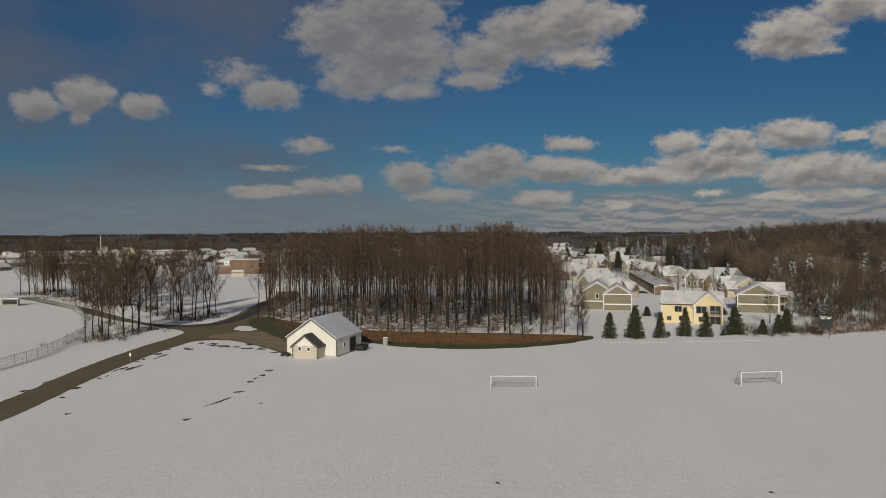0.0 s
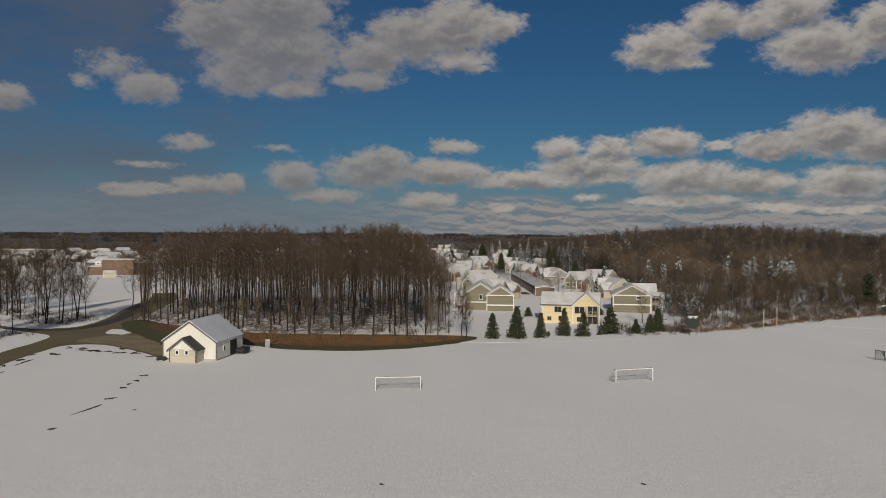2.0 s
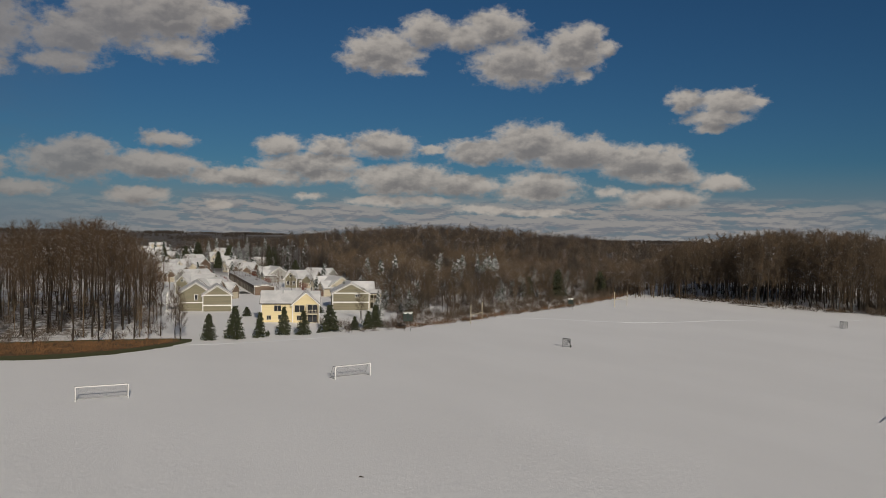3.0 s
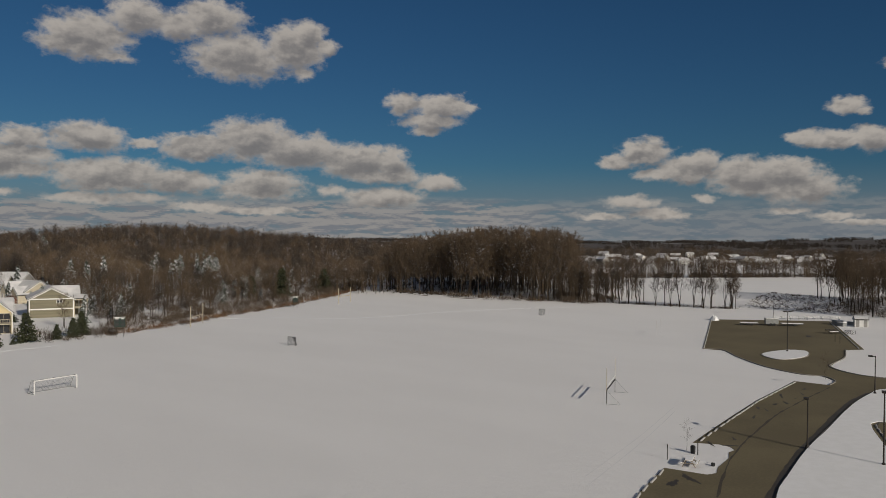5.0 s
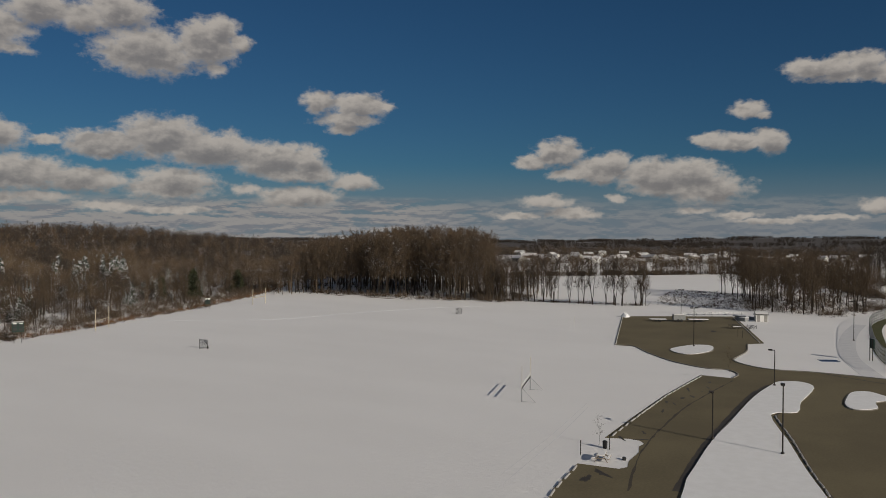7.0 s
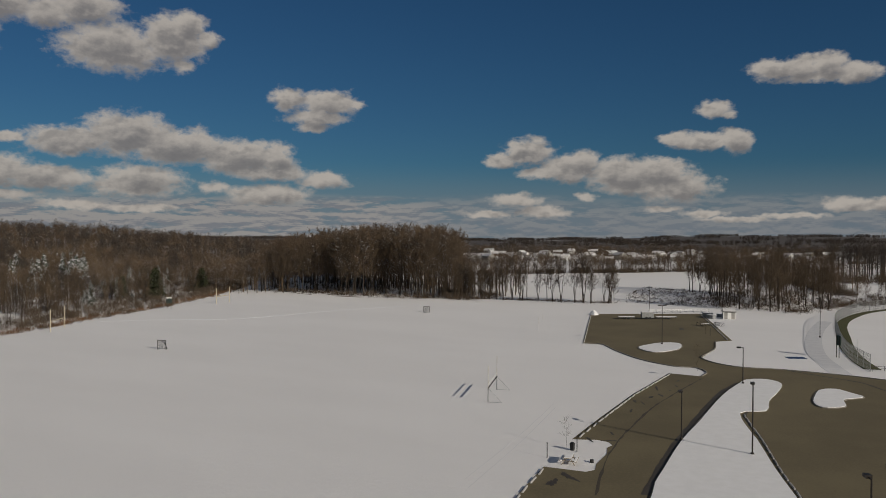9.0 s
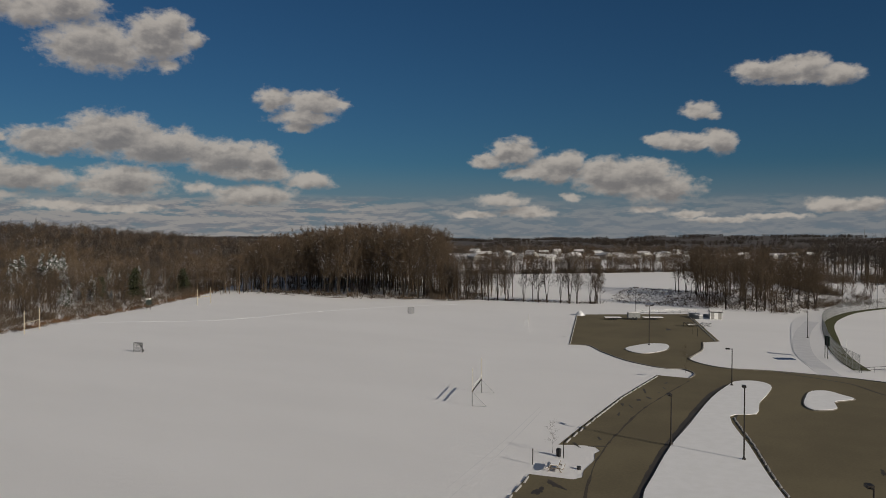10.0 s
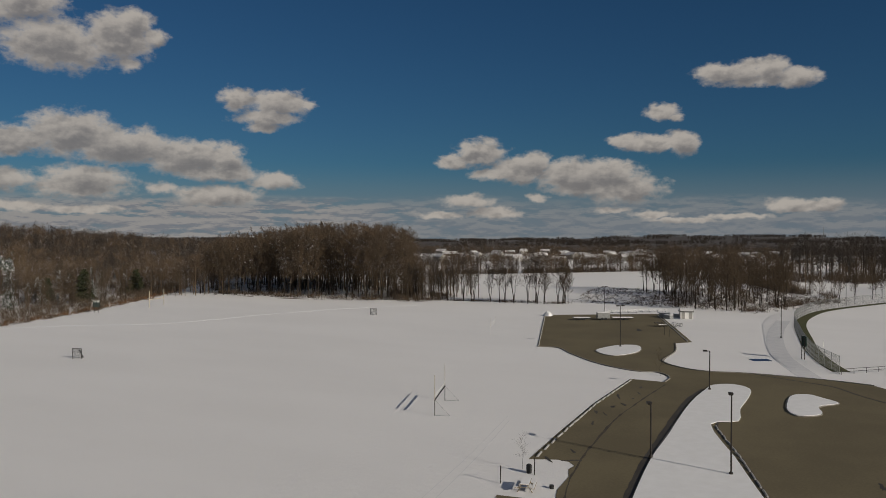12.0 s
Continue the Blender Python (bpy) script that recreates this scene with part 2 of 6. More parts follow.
# ---------------------------------------------------------------- materials
def material(name, colour, second, scale=1.0, rough=0.8, bump=0.0, fine=12.0, metal=0.0, per_object=0.0, snow=0.0, stretch=(1, 1, 1), spec=0.3, lay_at=0.62):
    """Two tones mixed by a broad and a fine noise; snow: how much of it lies on faces that look up."""
    m = bpy.data.materials.new(name)
    m.use_nodes = True
    t = m.node_tree
    bsdf = t.nodes["Principled BSDF"]
    pos = vmt(t, "MULTIPLY", nd(t, "ShaderNodeTexCoord").outputs["Object"], stretch)
    broad, grain = noise_tex(t, pos, scale, 4.0).outputs["Fac"], noise_tex(t, pos, scale * fine, 5.0).outputs["Fac"]
    fac = mth(t, "ADD", mth(t, "MULTIPLY", broad, 0.6), mth(t, "MULTIPLY", grain, 0.4))
    col = mix_col(t, ramp(t, fac, 0.36, 0.64), colour, second)
    if per_object:
        rnd = nd(t, "ShaderNodeObjectInfo").outputs["Random"]
        col = mix_col(t, mth(t, "MULTIPLY", rnd, per_object), col, tuple(0.45 * c for c in second))
    if snow:
        up = nd(t, "ShaderNodeSeparateXYZ", i0=nd(t, "ShaderNodeNewGeometry").outputs["Normal"]).outputs[2]
        lay = mth(t, "MULTIPLY", ramp(t, mth(t, "ADD", up, mth(t, "MULTIPLY", mth(t, "SUBTRACT", broad, 0.5), 1.4)), lay_at, lay_at + 0.18), snow)
        col = mix_col(t, lay, col, (0.78, 0.78, 0.80))
    t.links.new(col, bsdf.inputs["Base Color"])
    bsdf.inputs["Roughness"].default_value, bsdf.inputs["Metallic"].default_value = rough, metal
    bsdf.inputs["Specular IOR Level"].default_value = spec
    if bump:
        b = nd(t, "ShaderNodeBump", Strength=0.6, Distance=bump, Height=fac)
        t.links.new(b.outputs[0], bsdf.inputs["Normal"])
    return m


def snow_ground():
    m = bpy.data.materials.new("field_snow")
    m.use_nodes = True
    t = m.node_tree
    bsdf = t.nodes["Principled BSDF"]
    pos = nd(t, "ShaderNodeTexCoord").outputs["Object"]
    drift = noise_tex(t, vmt(t, "MULTIPLY", pos, (0.05, 0.02, 1)), 1.0, 5.0).outputs["Fac"]
    lumps = noise_tex(t, vmt(t, "MULTIPLY", pos, (1.4, 0.9, 1)), 1.0, 5.0, 0.65).outputs["Fac"]
    stubble = noise_tex(t, vmt(t, "MULTIPLY", pos, (1.3, 1.0, 1)), 4.5, 6.0, 0.75).outputs["Fac"]
    thin = noise_tex(t, pos, 0.035, 6.0, 0.6).outputs["Fac"]
    col = mix_col(t, ramp(t, drift, 0.3, 0.7), (0.885, 0.865, 0.845), (0.85, 0.83, 0.81))
    bare = mth(t, "MULTIPLY", ramp(t, stubble, 0.60, 0.74), ramp(t, thin, 0.42, 0.62, 0.05, 0.35))
    col = mix_col(t, bare, col, (0.30, 0.26, 0.18))
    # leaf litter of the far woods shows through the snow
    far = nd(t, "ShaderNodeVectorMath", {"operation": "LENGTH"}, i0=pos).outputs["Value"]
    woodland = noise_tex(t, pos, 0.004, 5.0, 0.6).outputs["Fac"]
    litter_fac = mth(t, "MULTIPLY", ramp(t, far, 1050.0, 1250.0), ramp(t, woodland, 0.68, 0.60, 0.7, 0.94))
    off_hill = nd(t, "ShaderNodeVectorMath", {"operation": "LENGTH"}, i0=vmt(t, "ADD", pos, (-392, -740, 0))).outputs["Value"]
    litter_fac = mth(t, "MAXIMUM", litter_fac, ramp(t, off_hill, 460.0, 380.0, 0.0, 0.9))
    in_grove = nd(t, "ShaderNodeVectorMath", {"operation": "LENGTH"}, i0=vmt(t, "MULTIPLY", vmt(t, "ADD", pos, (20, -238, 0)), (1 / 46, 1 / 60, 0))).outputs["Value"]
    leaves = noise_tex(t, vmt(t, "MULTIPLY", pos, (0.55, 0.3, 1)), 1.0, 6.0, 0.65).outputs["Fac"]
    leaf_fac = mth(t, "MULTIPLY", ramp(t, mth(t, "ADD", in_grove, mth(t, "MULTIPLY", leaves, 0.3)), 1.2, 1.0), ramp(t, leaves, 0.42, 0.56, 0.1, 0.85))
    col = mix_col(t, leaf_fac, col, (0.115, 0.078, 0.046))
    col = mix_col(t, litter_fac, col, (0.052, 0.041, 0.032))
    t.links.new(col, bsdf.inputs["Base Color"])
    bsdf.inputs["Roughness"].default_value = 0.75
    bsdf.inputs["Specular IOR Level"].default_value = 0.2
    h = mth(t, "ADD", mth(t, "MULTIPLY", lumps, 0.8), mth(t, "MULTIPLY", stubble, 0.5))
    t.links.new(nd(t, "ShaderNodeBump", Strength=0.7, Distance=0.14, Height=h).outputs[0], bsdf.inputs["Normal"])
    return m


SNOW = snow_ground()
SNOW_CAP = material("settled_snow", (0.88, 0.87, 0.86), (0.83, 0.82, 0.805), 0.8, 0.75, 0.07)
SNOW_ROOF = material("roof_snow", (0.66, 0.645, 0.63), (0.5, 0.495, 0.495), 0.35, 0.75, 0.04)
ASPHALT = material("weathered_asphalt", (0.167, 0.138, 0.080), (0.130, 0.107, 0.063), 0.09, 0.9, 0.01, 40.0)
# dark asphalt for wet spots, and for shade painted onto the drive
ASPHALT_DARK = material("wet_or_shaded_asphalt", (0.070, 0.060, 0.048), (0.050, 0.043, 0.036), 0.3, 0.7, 0.01)
GRAVEL = material("tan_gravel", (0.27, 0.215, 0.135), (0.20, 0.16, 0.10), 0.25, 0.95, 0.02, 20.0)
KERB = material("concrete_kerb", (0.27, 0.25, 0.215), (0.19, 0.175, 0.15), 0.8, 0.9, 0.01)
CONCRETE = material("grey_concrete", (0.42, 0.41, 0.39), (0.30, 0.29, 0.28), 0.6, 0.9, 0.01)
DIRT = material("bare_earth", (0.055, 0.045, 0.032), (0.10, 0.08, 0.05), 1.5, 0.95, 0.03)
DRY_GRASS = material("dry_grass", (0.15, 0.085, 0.042), (0.085, 0.060, 0.030), 0.5, 0.95, 0.05, 10.0)
RUST_GRASS = material("rusty_standing_grass", (0.21, 0.105, 0.045), (0.12, 0.07, 0.035), 0.3, 0.95, fine=8.0)
GREEN_GRASS = material("winter_grass", (0.060, 0.070, 0.022), (0.085, 0.075, 0.032), 0.6, 0.95, 0.05, 10.0)
BARK = material("grey_bark", (0.05, 0.036, 0.025), (0.024, 0.019, 0.014), 1.2, 0.95, 0.02, 8.0, per_object=0.5, snow=0.22, stretch=(1, 1, 0.25))
BARK_FAR = material("dark_far_bark", (0.062, 0.048, 0.036), (0.034, 0.027, 0.021), 0.6, 0.95, 0.0, 8.0, snow=0.1)
TWIGS = material("bare_twigs", (0.104, 0.067, 0.036), (0.054, 0.036, 0.022), 0.8, 0.95, per_object=0.45, snow=0.6, lay_at=0.72)
TWIGS_GREY = material("grey_brown_twigs", (0.128, 0.09, 0.056), (0.062, 0.045, 0.03), 0.8, 0.95, per_object=0.45, snow=0.4, lay_at=0.9)
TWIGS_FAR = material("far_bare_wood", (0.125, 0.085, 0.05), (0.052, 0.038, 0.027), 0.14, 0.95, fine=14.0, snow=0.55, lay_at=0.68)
# sunlit and shaded crowns of the woods are set apart by these twig colours
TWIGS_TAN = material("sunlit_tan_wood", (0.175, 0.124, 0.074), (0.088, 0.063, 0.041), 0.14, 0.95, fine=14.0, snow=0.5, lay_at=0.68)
TWIGS_DARK = material("dark_or_shaded_wood", (0.063, 0.049, 0.039), (0.029, 0.024, 0.020), 0.14, 0.95, fine=14.0, snow=0.05)
REED = material("brown_reeds", (0.098, 0.066, 0.039), (0.044, 0.032, 0.022), 0.25, 0.95, snow=0.08)
SCRUB = material("brown_scrub", (0.120, 0.088, 0.060), (0.056, 0.042, 0.030), 0.2, 0.95, snow=0.3)
FIR = material("fir_needles", (0.058, 0.062, 0.026), (0.027, 0.034, 0.015), 1.2, 0.9, per_object=0.2, snow=0.06)
FIR_SNOWY = material("snowy_fir_needles", (0.040, 0.055, 0.035), (0.025, 0.035, 0.024), 0.8, 0.9, snow=0.95, lay_at=0.28)
RED_LEAVES = material("russet_leaves", (0.16, 0.035, 0.022), (0.10, 0.028, 0.02), 1.5, 0.9)
WHITE = material("white_paint", (0.78, 0.77, 0.74), (0.66, 0.65, 0.62), 0.6, 0.55, 0.004)
BARN_WHITE = material("ivory_metal_siding", (0.74, 0.72, 0.64), (0.64, 0.62, 0.55), 0.25, 0.55, 0.01, 14.0, stretch=(1, 1, 0.1))
BARN_TAN = material("tan_siding", (0.50, 0.45, 0.36), (0.42, 0.38, 0.30), 0.4, 0.6, 0.01, 14.0, stretch=(0.2, 0.2, 4))
BARN_TRIM = material("dark_barn_trim", (0.13, 0.115, 0.095), (0.09, 0.08, 0.068), 0.8, 0.6)
YELLOW = material("pale_yellow_siding", (0.66, 0.55, 0.32), (0.58, 0.48, 0.28), 0.4, 0.7, 0.01, 12.0, stretch=(0.2, 0.2, 5))
OLIVE = material("olive_siding", (0.20, 0.18, 0.12), (0.155, 0.14, 0.095), 0.4, 0.7, 0.01, 12.0, stretch=(0.2, 0.2, 5))
CREAM = material("cream_siding", (0.50, 0.44, 0.33), (0.42, 0.37, 0.28), 0.4, 0.7, 0.01, 12.0, stretch=(0.2, 0.2, 5))
GREYSIDE = material("grey_siding", (0.33, 0.32, 0.30), (0.26, 0.25, 0.23), 0.4, 0.7, 0.01, 12.0, stretch=(0.2, 0.2, 5))
BROWN = material("brown_siding", (0.17, 0.12, 0.085), (0.13, 0.09, 0.065), 0.4, 0.7, 0.01, 12.0, stretch=(0.2, 0.2, 5))
BRICK = material("tan_brick", (0.20, 0.135, 0.095), (0.15, 0.10, 0.07), 0.4, 0.9, 0.01, 16.0)
ROOF_METAL = material("grey_metal_roof", (0.62, 0.63, 0.67), (0.54, 0.55, 0.59), 0.2, 0.5, 0.005, metal=0.1)
SEAM = material("cracked_asphalt_seam", (0.085, 0.070, 0.050), (0.055, 0.046, 0.036), 0.8, 0.9)
SHINGLE = material("dark_shingles", (0.075, 0.068, 0.062), (0.05, 0.046, 0.042), 0.8, 0.9, 0.01)
GLASS = material("dark_window_glass", (0.025, 0.028, 0.032), (0.015, 0.017, 0.02), 0.5, 0.12, spec=0.6)
POLE = material("dark_bronze_paint", (0.045, 0.038, 0.032), (0.03, 0.026, 0.023), 1.0, 0.5, metal=0.4)
GALV = material("galvanised_steel", (0.33, 0.335, 0.33), (0.24, 0.245, 0.24), 1.5, 0.6, metal=0.45)
BLACK = material("black_plastic", (0.02, 0.02, 0.02), (0.03, 0.03, 0.03), 1.0, 0.6)
BLUE = material("blue_tarpaulin", (0.035, 0.07, 0.16), (0.025, 0.05, 0.12), 0.8, 0.5)
GREEN = material("green_board_paint", (0.010, 0.028, 0.020), (0.008, 0.022, 0.016), 0.6, 0.6)
NET = material("black_net", (0.05, 0.05, 0.05), (0.08, 0.08, 0.08), 1.0, 0.8)
LENS = material("frosted_lamp_lens", (0.5, 0.5, 0.48), (0.42, 0.42, 0.4), 1.0, 0.3)
WOOD = material("grey_weathered_wood", (0.27, 0.22, 0.16), (0.19, 0.155, 0.115), 1.5, 0.85, 0.004, stretch=(1, 6, 6))


# ---------------------------------------------------------------- mesh helpers
class Geo:
    """Collects vertices and faces of one mesh."""

    def __init__(self):
        self.v, self.f = [], []

    def poly(self, pts):
        n = len(self.v)
        self.v += [tuple(p) for p in pts]
        self.f.append(tuple(range(n, n + len(pts))))
        return self

    def box(self, x0, x1, y0, y1, z0, z1):
        n = len(self.v)
        self.v += [(x, y, z) for z in (z0, z1) for x, y in ((x0, y0), (x1, y0), (x1, y1), (x0, y1))]
        self.f += [tuple(n + i for i in f) for f in ((3, 2, 1, 0), (4, 5, 6, 7), (0, 1, 5, 4), (1, 2, 6, 5), (2, 3, 7, 6), (3, 0, 4, 7))]
        return self

    def beam(self, a, b, r0, r1=None, sides=6):
        a, b = Vector(a), Vector(b)
        r1 = r0 if r1 is None else r1
        q = (b - a).to_track_quat("Z", "Y")
        n = len(self.v)
        for p, r in ((a, r0), (b, r1)):
            for k in range(sides):
                w = 2 * math.pi * k / sides
                self.v.append(tuple(p + q @ Vector((r * math.cos(w), r * math.sin(w), 0))))
        for k in range(sides):
            j = (k + 1) % sides
            self.f.append((n + k, n + j, n + sides + j, n + sides + k))
        self.f += [tuple(n + k for k in reversed(range(sides))), tuple(n + sides + k for k in range(sides))]
        return self

    def prism(self, pts, thick):
        """A flat outline (3D points) pushed out along its normal, both ways closed."""
        pts = [Vector(p) for p in pts]
        nrm = Vector((0, 0, 0))
        for i in range(len(pts)):
            nrm += pts[i].cross(pts[(i + 1) % len(pts)])
        nrm.normalize()
        n, k = len(self.v), len(pts)
        self.v += [tuple(p) for p in pts] + [tuple(p + nrm * thick) for p in pts]
        self.f += [tuple(n + i for i in reversed(range(k))), tuple(n + k + i for i in range(k))]
        self.f += [(n + i, n + (i + 1) % k, n + k + (i + 1) % k, n + k + i) for i in range(k)]
        return self


def part(name, geo, mat, parent=None, label=""):
    me = bpy.data.meshes.new(name)
    me.from_pydata(geo.v, [], geo.f)
    me.materials.append(mat)
    ob = new(name, me)
    if parent is not None:
        ob.parent = parent
    if label:
        tagged(ob, label)
    return ob


def thing(name, label, category, group="", at=(0, 0, 0), rz=0.0):
    ob = tagged(new(name), label, category, group)
    ob.empty_display_size = 0.3
    ob.matrix_basis = pose(*at, 0, 0, rz)
    return ob


def tri_mesh(name, verts, tris, mat, parent=None):
    me = bpy.data.meshes.new(name)
    verts, tris = np.asarray(verts, np.float32), np.asarray(tris, np.int32)
    me.vertices.add(len(verts))
    me.vertices.foreach_set("co", verts.ravel())
    me.loops.add(tris.size)
    me.loops.foreach_set("vertex_index", tris.ravel())
    me.polygons.add(len(tris))
    me.polygons.foreach_set("loop_start", np.arange(0, tris.size, 3, dtype=np.int32))
    me.update(calc_edges=True)
    me.validate()
    me.materials.append(mat)
    ob = new(name, me)
    if parent is not None:
        ob.parent = parent
    return ob


def smooth_line(pts, per=6, closed=False):
    """A Catmull-Rom line through the points."""
    pts = [Vector((*p, 0)[:3]) for p in pts]
    n, out = len(pts), []
    for i in range(n if closed else n - 1):
        if closed:
            a, b, c, d = (pts[(i + k) % n] for k in (-1, 0, 1, 2))
        else:
            a, b, c, d = (pts[min(max(i + k, 0), n - 1)] for k in (-1, 0, 1, 2))
        for s in range(per):
            t = s / per
            out.append(0.5 * ((2 * b) + (c - a) * t + (2 * a - 5 * b + 4 * c - d) * t * t + (3 * b - a - 3 * c + d) * t**3))
    if not closed:
        out.append(pts[-1])
    return out


def ragged_line(pts, amount, rng, step=1.2, closed=True):
    out = []
    for i in range(len(pts) - (0 if closed else 1)):
        a, b = pts[i], pts[(i + 1) % len(pts)]
        k = max(1, int((b - a).length / step))
        for s in range(k):
            p = a.lerp(b, s / k)
            out.append(p + Vector((rng.uniform(-amount, amount), rng.uniform(-amount, amount), 0)))
    return out


def sheet(name, outline, z, mat, label, category, thick=0.02, kind="structure"):
    """A flat layer with the given outline whose top lies at z."""
    bm = bmesh.new()
    top = bm.faces.new([bm.verts.new((p[0], p[1], z)) for p in outline])
    if top.normal.z < 0:
        top.normal_flip()
    bm.normal_update()
    if top.normal.z < 0:
        top.normal_flip()
    side = bmesh.ops.extrude_face_region(bm, geom=[top])
    low = [v for v in side["geom"] if isinstance(v, bmesh.types.BMVert)]
    for v in low:
        v.co.z -= thick
    bmesh.ops.recalc_face_normals(bm, faces=bm.faces)
    bmesh.ops.triangulate(bm, faces=[f for f in bm.faces if len(f.verts) > 4])
    me = bpy.data.meshes.new(name)
    bm.to_mesh(me)
    bm.free()
    me.materials.append(mat)
    return tagged(new(name, me), label, category, kind=kind)


def ribbon(name, pts, width, z, mat, label, category, per=6, w2=None):
    line = smooth_line(pts, per)
    left, right = [], []
    for i, p in enumerate(line):
        d = (line[min(i + 1, len(line) - 1)] - line[max(i - 1, 0)]).normalized()
        w = width + ((w2 or width) - width) * i / len(line)
        s = Vector((-d.y, d.x, 0)) * w / 2
        left.append(p + s)
        right.append(p - s)
    return sheet(name, left + right[::-1], z, mat, label, category)


# ---------------------------------------------------------------- the ground
def hill(x, y):
    """The land is level round the camera and swells in the distance."""
    z = 0.0
    for cx, cy, r, h in ((392, 740, 175, 15.5), (300, 760, 150, 6.0), (3900, 900, 900, 30.0), (2400, 2600, 900, 9.0), (-900, 3600, 1500, 14.0), (900, 3800, 1400, 16.0)):
        d2 = ((x - cx) ** 2 + (y - cy) ** 2) / (r * r)
        z += h * math.exp(-d2)
    return z * min(1.0, max(0.0, (math.hypot(x, y) - 260) / 220))


def build_ground():
    radii = [0] + [20 * 1.045**k for k in range(0, 126)]
    radii = [r for r in radii if r < 4700] + [4700]
    n, verts, tris = 240, [(0, 0, 0)], []
    for r in radii[1:]:
        for k in range(n):
            a = 2 * math.pi * k / n
            x, y = r * math.sin(a), r * math.cos(a)
            verts.append((x, y, hill(x, y)))
    for k in range(n):
        tris.append((0, 1 + (k + 1) % n, 1 + k))
    for i in range(len(radii) - 2):
        a, b = 1 + i * n, 1 + (i + 1) * n
        for k in range(n):
            j = (k + 1) % n
            tris += [(a + k, a + j, b + k), (a + j, b + j, b + k)]
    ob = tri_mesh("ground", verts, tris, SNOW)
    return tagged(ob, "level snow-covered sports field and fields beyond", "ground", kind="structure")


build_ground()
rng = random.Random(4)

# asphalt of the northern drive
DRIVE = [(-64, 55), (-64, 106), (-65.5, 122), (-66.6, 140), (-66.7, 158), (-66, 172), (-66, 180), (-68, 185.5), (-73, 190), (-80, 196), (-100, 214), (-119, 236), (-138, 256), (-165, 282), (-240, 345), (-243, 352), (-165, 289), (-138, 263), (-119, 243), (-100, 221), (-85, 204), (-76, 198), (-70, 199), (-66.5, 203), (-66, 219), (-68.5, 245), (-70, 265), (-72, 292), (-84, 345), (-99, 430), (-102, 540)]
DRIVE += [(-93, 540), (-90, 430), (-76, 345), (-63, 292), (-60, 265), (-58.5, 245), (-58, 219), (-56.5, 206), (-53, 195), (-47, 184.5), (-41, 174), (-36, 165), (-33.5, 155), (-35.5, 150.5), (-39, 155.5), (-44, 161.5), (-50, 168), (-55, 169.5), (-58.8, 167), (-60, 157), (-60.3, 141), (-59.6, 123), (-58, 107), (-57, 92), (-54, 55)]
sheet("road_1", ragged_line(smooth_line(DRIVE, 4, True), 0.12, rng, 1.5), 0.03, ASPHALT, "tan weathered asphalt drive forking between snowy verges", "road")
sheet("pavement_1", ragged_line(smooth_line([(-58, 174), (-54, 171.5), (-50, 169.5), (-44, 163), (-39, 157), (-35.4, 153), (-35, 162), (-40.5, 172.5), (-46, 182), (-51, 184.5), (-57, 181)], 4, True), 0.35, rng), 0.036, GRAVEL, "worn tan gravel apron beside the white barn", "pavement")
# tree shade over the fork, painted as a dark ribbon
ribbon("wet_margin", [(-82, 199.5), (-74, 195.2), (-67.5, 196), (-63.5, 203), (-62.6, 219), (-64.5, 240), (-66, 262), (-68, 292)], 3.0, 0.037, ASPHALT_DARK, "painted tree shade on the asphalt at the fork of the drive", "stain", w2=4.6)
sheet("snow_island", ragged_line(smooth_line([(-56.5, 188.5), (-57, 195.5), (-54, 194), (-51.2, 188), (-52.5, 185.8)], 5, True), 0.4, rng, 0.7), 0.07, SNOW_CAP, "low island of crusted snow on the apron", "snow patch", 0.1, "")
# verge of dry grass along the grove
sheet("verge_1", ragged_line(smooth_line([(-21, 166), (-16, 161.5), (-8, 158.3), (3, 157.7), (14, 161.7), (24, 170), (26, 178), (10, 182), (-10, 184), (-24, 188), (-44, 203), (-56, 217), (-58.6, 209), (-54.6, 196.5), (-48.2, 184.5), (-42, 173), (-36, 163), (-30, 163), (-25, 168)], 5, True), 0.3, rng), 0.042, GREEN_GRASS, "strip of dark winter grass along the grove", "verge")
sheet("verge_2", ragged_line(smooth_line([(-22, 171), (-14, 165.5), (-2, 163), (10, 164.5), (20, 170.5), (24, 176), (10, 179), (-8, 181), (-24, 186), (-42, 200), (-51, 209), (-50, 200), (-42, 186), (-35, 176)], 5, True), 0.5, rng), 0.05, DRY_GRASS, "rusty dry grass and leaf litter before the trees", "verge")

# car park, drive and islands of the southern side
LOT = [(217, 104.6), (157, 77.3), (157.8, 73.2), (151, 67.2), (143, 58.6), (139.2, 51), (139.9, 47.4), (136.6, 44.4), (132.2, 43.8), (131.9, 49.1), (111.5, 46.8), (95, 44.1), (83.3, 42.0), (84.7, 39.6), (84.6, 38.3), (83.6, 37.3), (82.2, 37.3), (80, 36.3), (76, 35.6), (74, 34.8), (72.9, 35.2), (72, 39.3), (63.3, 37), (36, 27), (30, -20), (90, -35), (136, 8), (146, 17), (147.2, 24), (147, 34.8), (145.3, 41.1), (147.3, 46.3), (152, 50.4), (158, 51.3), (166, 52.3), (177.2, 55.7), (181, 53.3), (238, 78.8)]
sheet("pavement_2", [Vector((*p, 0)) for p in LOT], 0.03, ASPHALT, "tan asphalt car park and drive cleared of snow", "pavement")


